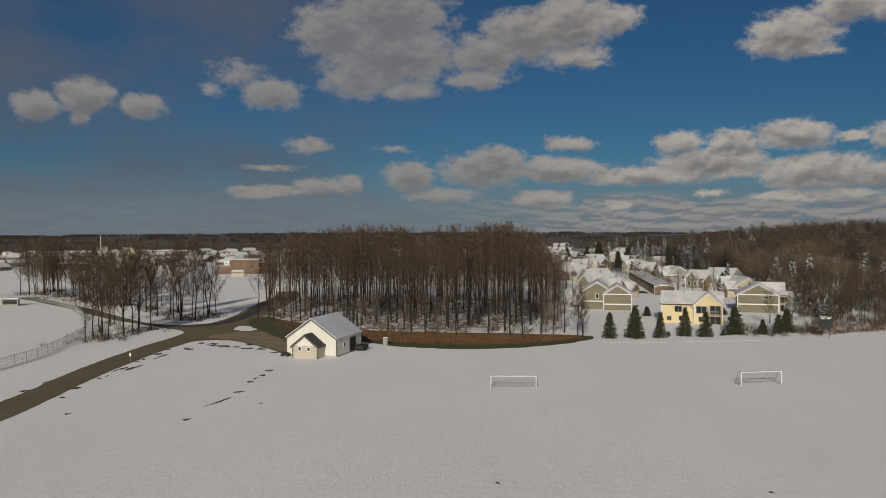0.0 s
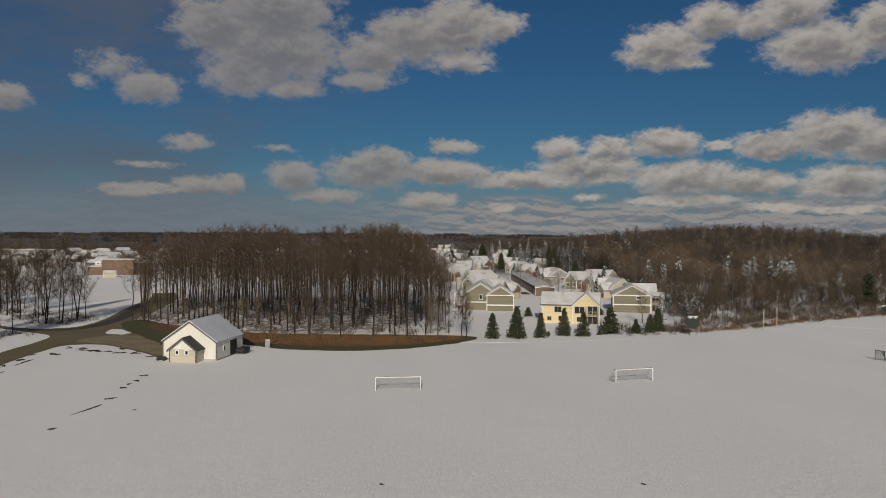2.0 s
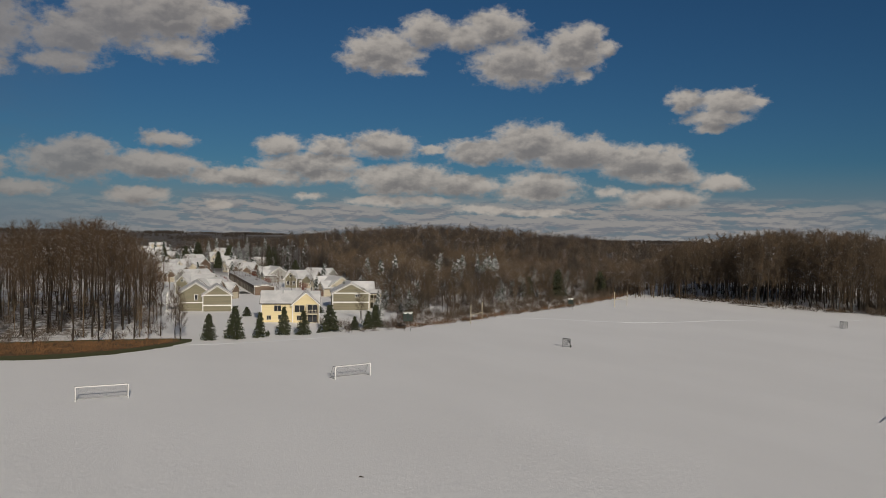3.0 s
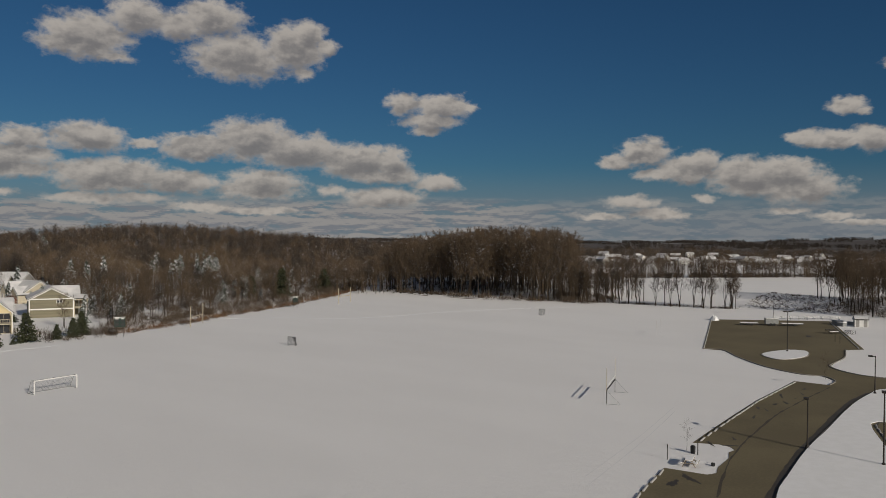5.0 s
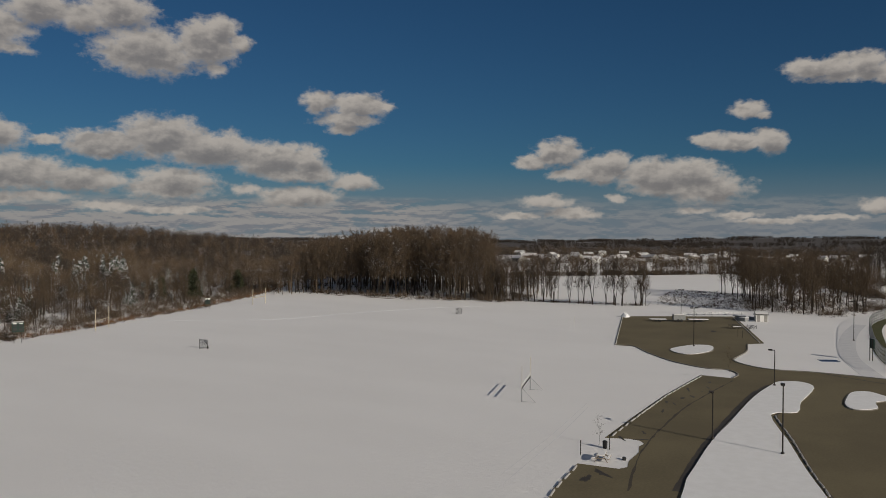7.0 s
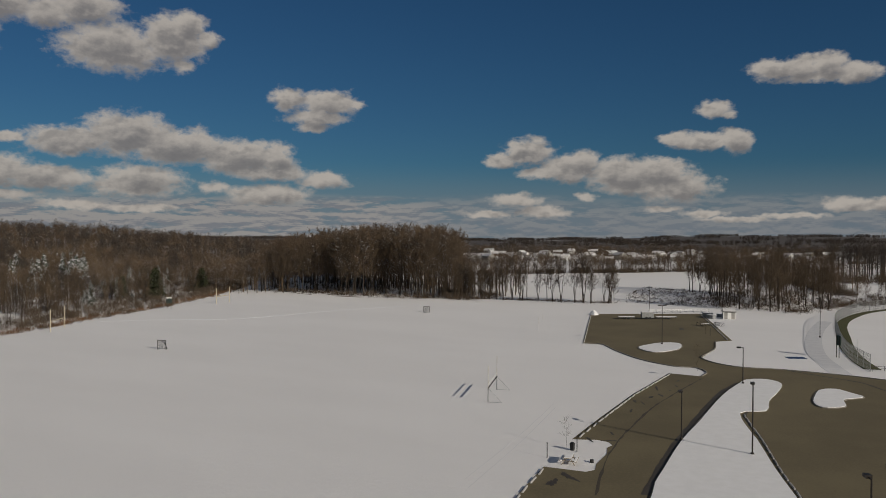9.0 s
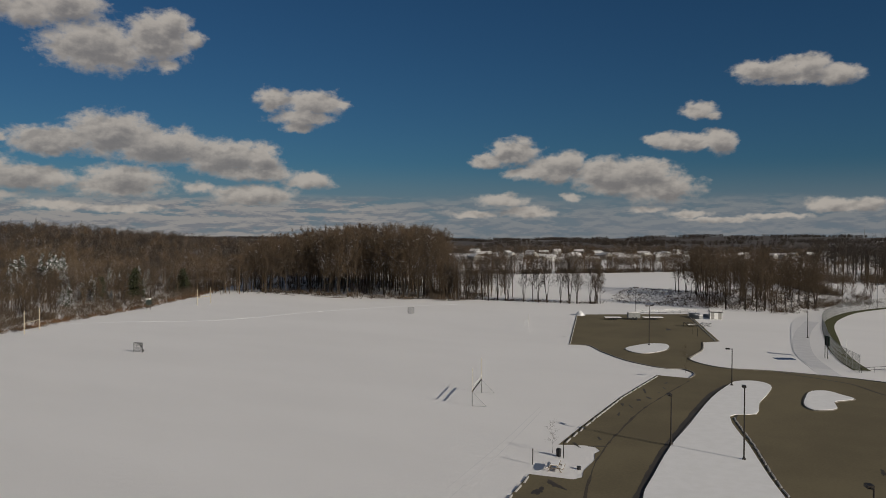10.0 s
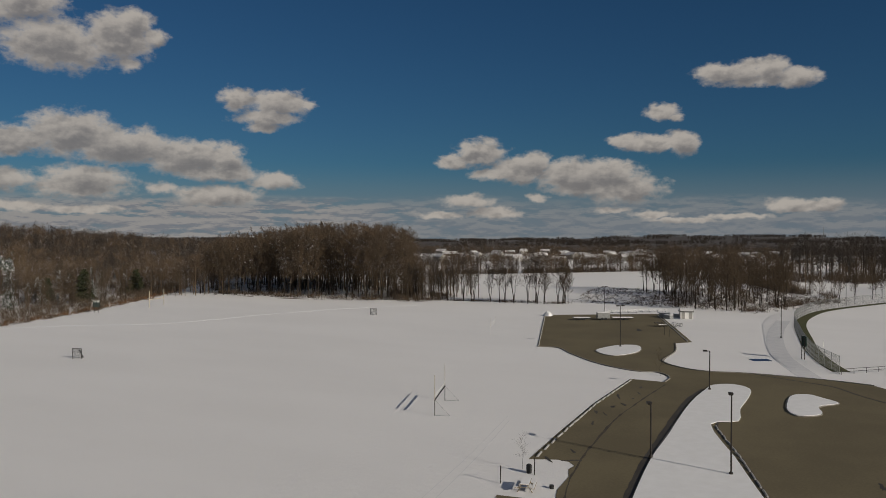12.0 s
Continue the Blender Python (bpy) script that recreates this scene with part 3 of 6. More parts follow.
def island(name, pts, label, per=4, closed=True):
    line = smooth_line(pts, per, closed)
    base = sheet("kerb", line, 0.13, KERB, "", "", 0.12)
    mid = sum(line, Vector()) / len(line)
    inner = [p + (mid - p).normalized() * 0.22 for p in line]
    top = sheet(name, inner, 0.19, SNOW_CAP, label, "snow island", 0.08, "structure")
    base.parent = top
    for key in ("label", "category", "kind"):
        if key in base:
            del base[key]
    return top


island("island_1", [(70, 27.5), (77.5, 29.4), (89.4, 31.9), (100.4, 33.6), (118.4, 36.2), (129.5, 37.0), (133.4, 36.9), (135.4, 34.5), (133, 31.7), (126.5, 30.5), (118.5, 29.8), (111.3, 28.4), (107.8, 30.8), (95, 25.2), (83.5, 20.3), (72, 15), (55, 8), (50, 20)], "long snow-covered kerbed island between drive and car park", 3)
island("island_2", [(121.6, 25.0), (130.5, 26), (133.2, 24.2), (131.4, 21.8), (128.9, 19.6), (125, 21.5), (120.3, 20.6), (117.9, 23)], "teardrop snow-covered kerbed island in the car park", 4)
island("island_3", [(158.7, 65.6), (167, 64.4), (169.2, 61.3), (166, 59), (159.7, 57.6), (153.5, 59.2), (154, 62.4)], "oval snow-covered kerbed island with a lamp", 5)

# ---------------------------------------------------------------- trees
class Wood:
    """Collects the triangles of limbs and twigs."""

    def __init__(self):
        self.v, self.t = [], []

    def limb(self, a, b, r0, r1, sides=3):
        ax = (b - a).normalized()
        u = ax.orthogonal().normalized()
        w = ax.cross(u)
        n = len(self.v)
        for p, r in ((a, r0), (b, r1)):
            for k in range(sides):
                c = 2 * math.pi * k / sides
                self.v.append(tuple(p + u * (r * math.cos(c)) + w * (r * math.sin(c))))
        for k in range(sides):
            j = (k + 1) % sides
            self.t += [(n + k, n + j, n + sides + j), (n + k, n + sides + j, n + sides + k)]

    def blade(self, p, d, width, rg):
        s = d.cross(Vector((rg.gauss(0, 1), rg.gauss(0, 1), rg.gauss(0, 1)))).normalized() * (width / 2)
        n = len(self.v)
        self.v += [tuple(p - s), tuple(p + s), tuple(p + d)]
        self.t.append((n, n + 1, n + 2))


def rand_dir(rg):
    return Vector((rg.gauss(0, 1), rg.gauss(0, 1), rg.gauss(0, 1))).normalized()


def bare_tree(seed, high, clear, limbs, reach, girth, subs=6, twigs=6, twig_w=0.055, rise=0.75, forks=1, taper=0.55, top=1.0):
    """A leafless broad-leaved tree: trunk, and a crown of limbs, branches and twigs."""
    rg = random.Random(seed)
    trunk, crown = Wood(), Wood()
    stems = []
    for f in range(forks):
        lean = Vector((rg.uniform(-0.05, 0.05), rg.uniform(-0.05, 0.05), 0)) if forks == 1 else Vector((math.cos(f * 2.4) * 0.13, math.sin(f * 2.4) * 0.13, 0))
        pts, h = [Vector((0, 0, -0.2))], high * top * rg.uniform(0.92, 1.0)
        for k in range(1, 8):
            z = h * k / 7
            pts.append(Vector((lean.x * z + rg.uniform(-0.22, 0.22), lean.y * z + rg.uniform(-0.22, 0.22), z)))
        for k in range(7):
            ra, rb = girth * (1 - k / 7.6), girth * (1 - (k + 1) / 7.6)
            trunk.limb(pts[k], pts[k + 1], ra * (1.25 if k == 0 else 1), rb, 5 if k < 4 else 4)
        stems.append(pts)
    for i in range(limbs):
        pts = stems[i % forks]
        u = (i + rg.random()) / limbs
        s = (clear + (0.97 - clear) * u) * 7
        k = min(int(s), 6)
        p = pts[k].lerp(pts[k + 1], s - k)
        a = i * 2.4 + rg.uniform(-0.5, 0.5)
        size = reach * (1 - taper * u) * rg.uniform(0.7, 1.15)
        d = Vector((math.cos(a), math.sin(a), rise + 0.5 * u + rg.uniform(-0.3, 0.3))).normalized()
        r = girth * 0.34 * (1 - 0.6 * u)
        line = [p]
        for seg in range(3):
            q = line[-1] + d * size / 3
            crown.limb(line[-1], q, r * (1 - seg / 3.3), r * (1 - (seg + 1) / 3.3))
            line.append(q)
            d = (d + rand_dir(rg) * 0.28 + Vector((0, 0, 0.14))).normalized()
        for j in range(subs):
            s2 = (0.22 + 0.78 * (j + rg.random()) / subs) * 3
            k2 = min(int(s2), 2)
            b = line[k2].lerp(line[k2 + 1], s2 - k2)
            d2 = (d + rand_dir(rg) * 0.95 + Vector((0, 0, 0.25))).normalized()
            e = b + d2 * size * rg.uniform(0.22, 0.42)
            crown.limb(b, e, min(0.03, 0.25 * girth), min(0.012, 0.1 * girth))
            for m in range(twigs):
                t = b.lerp(e, 0.25 + 0.75 * (m + rg.random()) / twigs)
                crown.blade(t, (d2 * 0.8 + rand_dir(rg) + Vector((0, 0, 0.35))).normalized() * rg.uniform(0.7, 1.9) * min(1.0, high / 9), twig_w, rg)
    return trunk, crown


def tree_thing(name, label, seed, group, twig_mat=TWIGS, **kw):
    trunk, crown = bare_tree(seed, **kw)
    top = thing(name, label, "tree", group)
    tri_mesh("trunk", trunk.v, trunk.t, BARK, top)
    tri_mesh("crown", crown.v, crown.t, twig_mat, top)
    return top


def fir(seed, high, wide, mat, name, label, group, density=1.0):
    """A fir: trunk and drooping tiers of needle sprays."""
    rg = random.Random(seed)
    trunk, crown = Wood(), Wood()
    trunk.limb(Vector((0, 0, -0.1)), Vector((0, 0, high * 0.95)), 0.13, 0.03, 6)
    z = high * 0.06
    while z < high * 0.98:
        u = z / high
        r = wide * (1 - u) ** 0.85 * rg.uniform(0.85, 1.1) + 0.1
        for k in range(int((9 - 4 * u) * density)):
            a = rg.uniform(0, 2 * math.pi)
            rr = r * rg.uniform(0.65, 1.12)
            d = Vector((math.cos(a) * rr, math.sin(a) * rr, -0.22 * rr + rg.uniform(-0.1, 0.25)))
            p = Vector((0, 0, z + rg.uniform(-0.15, 0.15)))
            for m in range(7):
                t = p + d * (0.15 + 0.8 * (m + rg.random()) / 7)
                e = (d.normalized() * 0.6 + rand_dir(rg) * 0.8 + Vector((0, 0, 0.15))).normalized() * rg.uniform(0.3, 0.6) * (0.6 + 0.08 * high)
                crown.blade(t, e, 0.22 + 0.012 * high, rg)
        z += 0.30 * (0.6 + 0.06 * high)
    top = thing(name, label, "tree", group)
    tri_mesh("trunk", trunk.v, trunk.t, BARK, top)
    tri_mesh("crown", crown.v, crown.t, mat, top)
    return top


def inside(x, y, ring):
    c = False
    for i in range(len(ring)):
        (x0, y0), (x1, y1) = ring[i], ring[i - 1]
        if (y0 > y) != (y1 > y) and x < (x1 - x0) * (y - y0) / (y1 - y0) + x0:
            c = not c
    return c


def scatter(ring, count, gap, rg):
    xs, ys = [p[0] for p in ring], [p[1] for p in ring]
    out, tries = [], 0
    while len(out) < count and tries < count * 60:
        tries += 1
        x, y = rg.uniform(min(xs), max(xs)), rg.uniform(min(ys), max(ys))
        if inside(x, y, ring) and all((x - a) ** 2 + (y - b) ** 2 > gap * gap for a, b in out):
            out.append((x, y))
    return out


GROVE = "tall bare trees of the grove"
GROVE_LABEL = "tall leafless hardwood tree with a grey trunk standing in snow"
grove_kinds = [tree_thing("bare_tree", GROVE_LABEL, 11 + k, GROVE, high=24, clear=0.3 + 0.05 * (k % 3), limbs=20, reach=5.6, girth=0.20, subs=6, twigs=6, twig_w=0.05, rise=0.8, taper=0.5, top=0.94) for k in range(6)]
rg = random.Random(21)
GROVE_RING = [(-50, 204), (-36, 192), (-22, 184), (-4, 178), (10, 176), (21, 177), (26, 215), (33, 290), (-72, 290), (-64, 240), (-58, 214)]
spots = scatter(GROVE_RING, 235, 2.6, rg)


def plant(kinds, spots, rg, lo, hi, base=24.0, start=True, lift=hill, slim=1.0):
    for i, (x, y) in enumerate(spots):
        h = rg.uniform(lo, hi) / base
        m = pose(x, y, lift(x, y), rg.uniform(-2, 2), rg.uniform(-2, 2), rg.uniform(0, 360)) @ Matrix.Diagonal((slim * h * rg.uniform(0.85, 1.1), slim * h * rg.uniform(0.85, 1.1), h, 1))
        if i < len(kinds) and start:
            kinds[i].matrix_basis = m
        else:
            ob = copy_thing(kinds[i % len(kinds)], pose(0, 0, 0))
            ob.matrix_basis = m



def skyline(profile, bearing_):
    """The elevation of a wood's outline at a bearing, both in degrees."""
    for (a0, e0), (a1, e1) in zip(profile, profile[1:]):
        if a0 <= bearing_ <= a1:
            return e0 + (e1 - e0) * (bearing_ - a0) / (a1 - a0)
    return profile[0][1] if bearing_ < profile[0][0] else profile[-1][1]


def under_skyline(x, y, profile):
    return 22.8 + math.hypot(x, y) * math.tan(radians(skyline(profile, math.degrees(math.atan2(x, y)))))


GROVE_LINE = [(-20, -0.4), (-14.1, 0.2), (-11.8, 0.55), (-9.4, 0.85), (-7.4, 1.15), (-5.4, 1.0), (-3.6, 0.5), (-1.7, 0.95), (0, 1.0), (2.7, 1.25), (3.9, 0.85), (5.1, 0.1), (6.1, -1.2), (7.0, -3.0)]
grove_tall = [max(v.co.z for ob in k.children for v in ob.data.vertices) for k in grove_kinds]
for i, (x, y) in enumerate(spots):
    k = i % len(grove_kinds)
    h = under_skyline(x, y, GROVE_LINE) / grove_tall[k] * rg.choice((1.0, 0.98, 0.95, 0.9, 0.84, 0.78))
    w = h * rg.uniform(0.8, 1.1)
    ob = grove_kinds[k] if i < len(grove_kinds) else copy_thing(grove_kinds[k], pose(0, 0, 0))
    ob.matrix_basis = pose(x, y, 0, rg.uniform(-2.5, 2.5), rg.uniform(-2.5, 2.5), rg.uniform(0, 360)) @ Matrix.Diagonal((w, w, h, 1))


FAR_GROVE_RING = [(214, 246), (224, 222), (227, 195), (238, 166), (258, 176), (308, 210), (316, 280), (262, 290)]
far_spots = scatter(FAR_GROVE_RING, 290, 2.5, rg)

ROW = "bare trees along the lane"
row_kinds = [tree_thing("roadside_tree", "slender leafless tree beside the lane with fine brown twigs", 41 + k, ROW, TWIGS_GREY, high=17, clear=0.22, limbs=21, reach=5.0, girth=0.17, subs=7, twigs=9, twig_w=0.045, rise=1.0, taper=0.45, top=0.97, forks=1 + (k == 2)) for k in range(4)]
LANE = [(-81.5, 165.8), (-82.4, 171.2), (-81.7, 174), (-78.6, 170), (-77.7, 176.1), (-77.9, 181.2), (-77.5, 183.3), (-76.2, 187.6), (-75.8, 223.7), (-77, 218), (-76.4, 207.5), (-80, 212), (-87.2, 219), (-84, 190), (-86, 182), (-90, 196), (-96, 236), (-103, 243), (-110, 250), (-118, 258), (-125, 268), (-133.8, 276), (-141, 286), (-147.5, 291), (-153.3, 297), (-160, 305), (-168.3, 312), (-176, 318), (-92, 203), (-86, 226)]
LANE += [(-88 - 85 * t + rg.uniform(-5, 9), 226 + 80 * t + rg.uniform(-3, 8)) for t in (rg.random() for k in range(40))]
LANE += [(-72.2, 191 + 26), (-73.5, 210), (-72.0, 223)]
plant(row_kinds, LANE, rg, 13.5, 21.5, 17.0, slim=0.9)
DITCH = [(243, 168), (245, 161), (245.5, 155), (246, 149), (246.3, 145), (246.8, 139), (247.3, 133.5), (247.8, 130.5), (249, 126), (250, 123), (251.5, 121), (254, 117.5), (255.4, 115.5), (244, 151.5), (258, 117)]
ditch_kinds = [tree_thing("ditch_tree", "many-stemmed dark leafless tree in the ditch between fields", 91 + k, "trees of the ditch", TWIGS_DARK, high=17, clear=0.3, limbs=21, reach=4.6, girth=0.17, subs=7, twigs=8, twig_w=0.05, rise=1.0, taper=0.4, top=0.95, forks=3) for k in range(2)]
plant(ditch_kinds, DITCH, rg, 11.0, 17.0, 17.0, True, slim=0.85)
plant(row_kinds, [(x + rg.uniform(-2.5, 2.5), y + rg.uniform(-2.5, 2.5)) for x, y in DITCH[::2]], rg, 11.0, 18.0, 17.0, False, slim=0.85)
CORNER_RING = [(259, 79), (256, 60), (276, 51), (300, 55), (330, 78), (345, 110), (330, 118), (300, 95), (278, 86)]
plant(row_kinds, scatter(CORNER_RING, 84, 2.0, rg), rg, 11.5, 19.0, 17.0, False)
plant(row_kinds, [(300 + 6 * k + rg.uniform(-2, 2), 48 - 2.2 * k + rg.uniform(-3, 3)) for k in range(16)], rg, 9.0, 14.0, 17.0, False)
plant(row_kinds, scatter([(234, 171), (238, 159), (247, 157), (258, 166), (246, 178)], 16, 1.5, rg), rg, 8.5, 14.5, 17.0, False)
edge_trees = [(x0 + (x1 - x0) * t - 6 + 12 * u, y0 + (y1 - y0) * t + 4 + 48 * u) for (x0, y0), (x1, y1), t, u in [((62, 184), (235, 262), rg.random(), rg.random() ** 1.4) for k in range(84)]]
plant(row_kinds, [p for p in edge_trees if p[0] > 0.21 * p[1] + 40], rg, 6.5, 12.5, 17.0, False)
plant(row_kinds, [(24.0, 180.0), (25.6, 184.5), (24.6, 176.5), (27.5, 214), (98, 214), (86, 204), (75, 203)], rg, 8.0, 12.0, 17.0, False)
sapling = tree_thing("sapling", "thin young bare tree planted beside the car park", 61, "saplings of the car park", high=2.0, clear=0.3, limbs=11, reach=0.7, girth=0.011, subs=4, twigs=4, twig_w=0.006)
sapling.matrix_basis = pose(79.9, 41.0, 0) @ Matrix.Scale(1.5, 4)
copy_thing(sapling, pose(137.2, 46.2, 0.05, 0, 0, 80)).scale = (1.7, 1.7, 2.0)

FIRS = "firs behind the houses"
firs = [fir(71 + k, 6.4, 2.75, FIR, "fir_tree", "dark green fir tree with a dense pointed crown on snow", FIRS, 1.7) for k in range(3)]
FIR_SPOTS = [(30.2, 175.0, 5.6, 1.0), (35.7, 174.9, 7.2, 0.95), (41.3, 175.7, 5.6, 0.85), (47.4, 178.5, 6.4, 0.8), (51.6, 177.4, 5.6, 0.95), (59.1, 181, 6.4, 1.2), (65.5, 181.5, 3.4, 1.1), (69.5, 183, 4.4, 1.1), (72.5, 186, 5.6, 1.0), (172.5, 253, 11.0, 1.1), (205, 270, 9.5, 1.2), (165, 262, 8, 1.1), (96, 525, 11, 1.0), (110, 565, 13, 1.1), (124, 505, 12, 1.0), (136, 540, 13, 1.1), (118, 600, 13, 1.2), (72, 600, 11, 1.1), (88, 610, 12, 1.0), (142, 580, 13, 1.0), (104, 655, 14, 1.2), (90, 430, 7, 1.0), (120, 430, 9, 1.1)]
for i, (x, y, h, w) in enumerate(FIR_SPOTS):
    m = pose(x, y, hill(x, y), 0, 0, i * 77) @ Matrix.Diagonal((h / 6.4 * w, h / 6.4 * w, h / 6.4, 1))
    ob = firs[i] if i < 3 else copy_thing(firs[i % 3], pose(0, 0, 0))
    ob.matrix_basis = m
wood_rg0 = random.Random(77)
snowy = [fir(81 + k, 9.0, 2.6, FIR_SNOWY, "snowy_fir_tree", "fir tree with boughs loaded with fresh snow", "snow-laden firs", 1.0) for k in range(2)]
SNOWY = [(111, 246, 7.5)] + [(118 + rg.uniform(-35, 70), 300 + rg.uniform(0, 190), rg.uniform(7, 13)) for k in range(46)]
SNOWY = [s for s in SNOWY if s[0] > 0.27 * s[1] + 14] + [(x, y, h) for x, y, h in [(x, y, wood_rg0.uniform(4, 8.5)) for x, y in [(70 + 150 * u + wood_rg0.uniform(0, 20), 196 + 85 * u + wood_rg0.uniform(8, 75)) for u in [wood_rg0.random() for k in range(64)]]] + [(d * math.sin(a), d * math.cos(a), wood_rg0.uniform(8, 15)) for a, d in [(radians(wood_rg0.uniform(6.5, 20)), wood_rg0.uniform(480, 900)) for k in range(40)]]] + [(x, y, h) for x, y, h in ((66, 372, 6), (49, 350, 6), (84, 420, 8), (70, 442, 7), (85, 500, 9), (78, 560, 9), (108, 480, 10), (118, 560, 10), (62, 560, 8), (96, 640, 11), (112, 720, 12), (88, 800, 13), (70, 780, 12), (130, 760, 12))]
SNOWY += [(d * math.sin(a), d * math.cos(a), h) for a, d, h in [(radians(wood_rg0.uniform(25.5, 30.0)), wood_rg0.uniform(370, 520), wood_rg0.uniform(9, 14)) for k in range(22)]]
for i, (x, y, h) in enumerate(SNOWY):
    m = pose(x, y, hill(x, y), 0, 0, i * 67) @ Matrix.Diagonal((h / 9, h / 9, h / 9, 1))
    ob = snowy[i] if i < 2 else copy_thing(snowy[i % 2], pose(0, 0, 0))
    ob.matrix_basis = m


# woods farther off, past counting
def coarse_tree(seed, high, twigs, width, reach, clear=0.3):
    rg = random.Random(seed)
    w = Wood()
    w.limb(Vector((0, 0, -0.3)), Vector((0, 0, high * 0.6)), 0.24, 0.13, 3)
    w.limb(Vector((0, 0, high * 0.6)), Vector((0, 0, high * 0.86)), 0.13, 0.03, 3)
    puffs = [(Vector((rg.uniform(-0.5, 0.5) * reach, rg.uniform(-0.5, 0.5) * reach, high * rg.uniform(clear + 0.22, 0.8))), reach * rg.uniform(0.42, 0.66)) for k in range(6)] + [(Vector((0, 0, high * 0.8)), reach * 0.6)]
    for k in range(12):
        u = clear + (0.9 - clear) * rg.random()
        a = rg.uniform(0, 6.283)
        d = Vector((math.cos(a), math.sin(a), rg.uniform(0.7, 1.5))).normalized()
        w.blade(Vector((0, 0, high * u)), d * reach * rg.uniform(0.5, 0.85), width * (1.6 if width < 0.2 else 1.0), rg)
    for k in range(twigs):
        c, r = puffs[k % len(puffs)]
        d = rand_dir(rg)
        p = c + Vector((d.x * r, d.y * r, d.z * r * 1.15)) * rg.uniform(0.25, 0.95)
        w.blade(p, (d * 0.8 + Vector((0, 0, 0.35)) + rand_dir(rg) * 0.6).normalized() * rg.uniform(0.9, 1.9), width, rg)
    return np.array(w.v), np.array(w.t)


def bush(seed, stems, high, width, spread):
    rg = random.Random(seed)
    w = Wood()
    for k in range(stems):
        a, r = rg.uniform(0, 6.283), spread * rg.random() ** 0.7
        p = Vector((math.cos(a) * r, math.sin(a) * r, rg.uniform(-0.1, 0.35) * high))
        w.blade(p, Vector((math.cos(a) * 0.35, math.sin(a) * 0.35, 1)).normalized() * high * rg.uniform(0.35, 0.8) + rand_dir(rg) * 0.35 * high, width, rg)
    return np.array(w.v), np.array(w.t)


def woods(name, label, kinds, places, mat, seed, vary=0.15):
    """One mesh of many coarse trees; places: x, y, scale."""
    gen = np.random.default_rng(seed)
    vs, ts, n = [], [], 0
    for i, (x, y, s) in enumerate(places):
        v, t = kinds[i % len(kinds)]
        a = gen.uniform(0, 6.283)
        c, k = math.cos(a) * s, math.sin(a) * s
        q = np.stack([v[:, 0] * c - v[:, 1] * k + x, v[:, 0] * k + v[:, 1] * c + y, v[:, 2] * s * gen.uniform(1 - vary, 1 + vary) + hill(x, y)], 1)
        vs.append(q)
        ts.append(t + n)
        n += len(v)
    ob = tri_mesh(name, np.concatenate(vs), np.concatenate(ts), mat)
    return tagged(ob, label, "woods", kind="stuff")


def polar_places(rg, count, az0, az1, d0, d1, keep, size):
    out = []
    while len(out) < count:
        az, d = radians(rg.uniform(az0, az1)), math.sqrt(rg.uniform(d0 * d0, d1 * d1))
        x, y = d * math.sin(az), d * math.cos(az)
        if keep(x, y):
            out.append((x, y, size(x, y)))
    return out


EDGE = [(60, 184), (77, 186), (102, 198), (126, 212), (154, 226), (192, 252), (214, 268), (250, 300)]


def behind_edge(x, y):
    """Metres beyond the field's northern edge."""
    best = -1e9
    for (x0, y0), (x1, y1) in zip(EDGE, EDGE[1:]):
        if x0 <= x < x1:
            best = y - (y0 + (y1 - y0) * (x - x0) / (x1 - x0))
    if x >= 250:
        best = y - 300
    return best


def village(x, y):
    return y > 185 and x < 0.21 * y + 44 and y < 900


def in_wood(x, y):
    return behind_edge(x, y) > 2 and not village(x, y) and math.atan2(x, y) < radians(52)


wood_rg = random.Random(31)
mid_kinds = [coarse_tree(101 + k, 16, 260, 0.095, 4.1, 0.12) for k in range(6)]
mid_places = polar_places(wood_rg, 2300, 13, 52, 195, 560, lambda x, y: in_wood(x, y) and behind_edge(x, y) > 70 * wood_rg.random() ** 1.5, lambda x, y: min(0.98, 0.36 + 0.0030 * behind_edge(x, y)) * wood_rg.uniform(0.8, 1.2))
# noise sorts the trees into plain, sunlit-coloured and shade-coloured stands
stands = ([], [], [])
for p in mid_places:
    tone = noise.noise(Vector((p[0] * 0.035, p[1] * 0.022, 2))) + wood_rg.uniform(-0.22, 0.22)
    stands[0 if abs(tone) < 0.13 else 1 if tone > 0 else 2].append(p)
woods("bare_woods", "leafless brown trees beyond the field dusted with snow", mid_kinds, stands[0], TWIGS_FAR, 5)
woods("pale_woods", "leafless trees beyond the field coloured tan for sunlit crowns", mid_kinds, stands[1], TWIGS_TAN, 25)
woods("dark_woods", "leafless trees beyond the field coloured dark grey for shaded crowns", mid_kinds, stands[2], TWIGS_DARK, 26)
corner_kinds, corner_trunks = [], []
for k in range(4):
    tr, cr = bare_tree(201 + k, high=24, clear=0.22, limbs=22, reach=5.8, girth=0.17, subs=6, twigs=8, twig_w=0.075, rise=0.7, taper=0.5, top=0.94)
    corner_kinds.append((np.array(cr.v), np.array(cr.t)))
    corner_trunks.append((np.array(tr.v), np.array(tr.t)))
CORNER_LINE = [(40.5, -0.6), (42.7, 0.3), (43.9, 0.65), (45.9, 0.9), (48.3, 1.15), (51.2, 1.25), (54.0, 1.15), (55.2, 0.8), (56.0, -0.2), (57.0, -1.4)]
corner_places = [(x, y, under_skyline(x, y, CORNER_LINE) / 26.0 * wood_rg.choice((1.0, 0.97, 0.92, 0.86))) for x, y in far_spots]
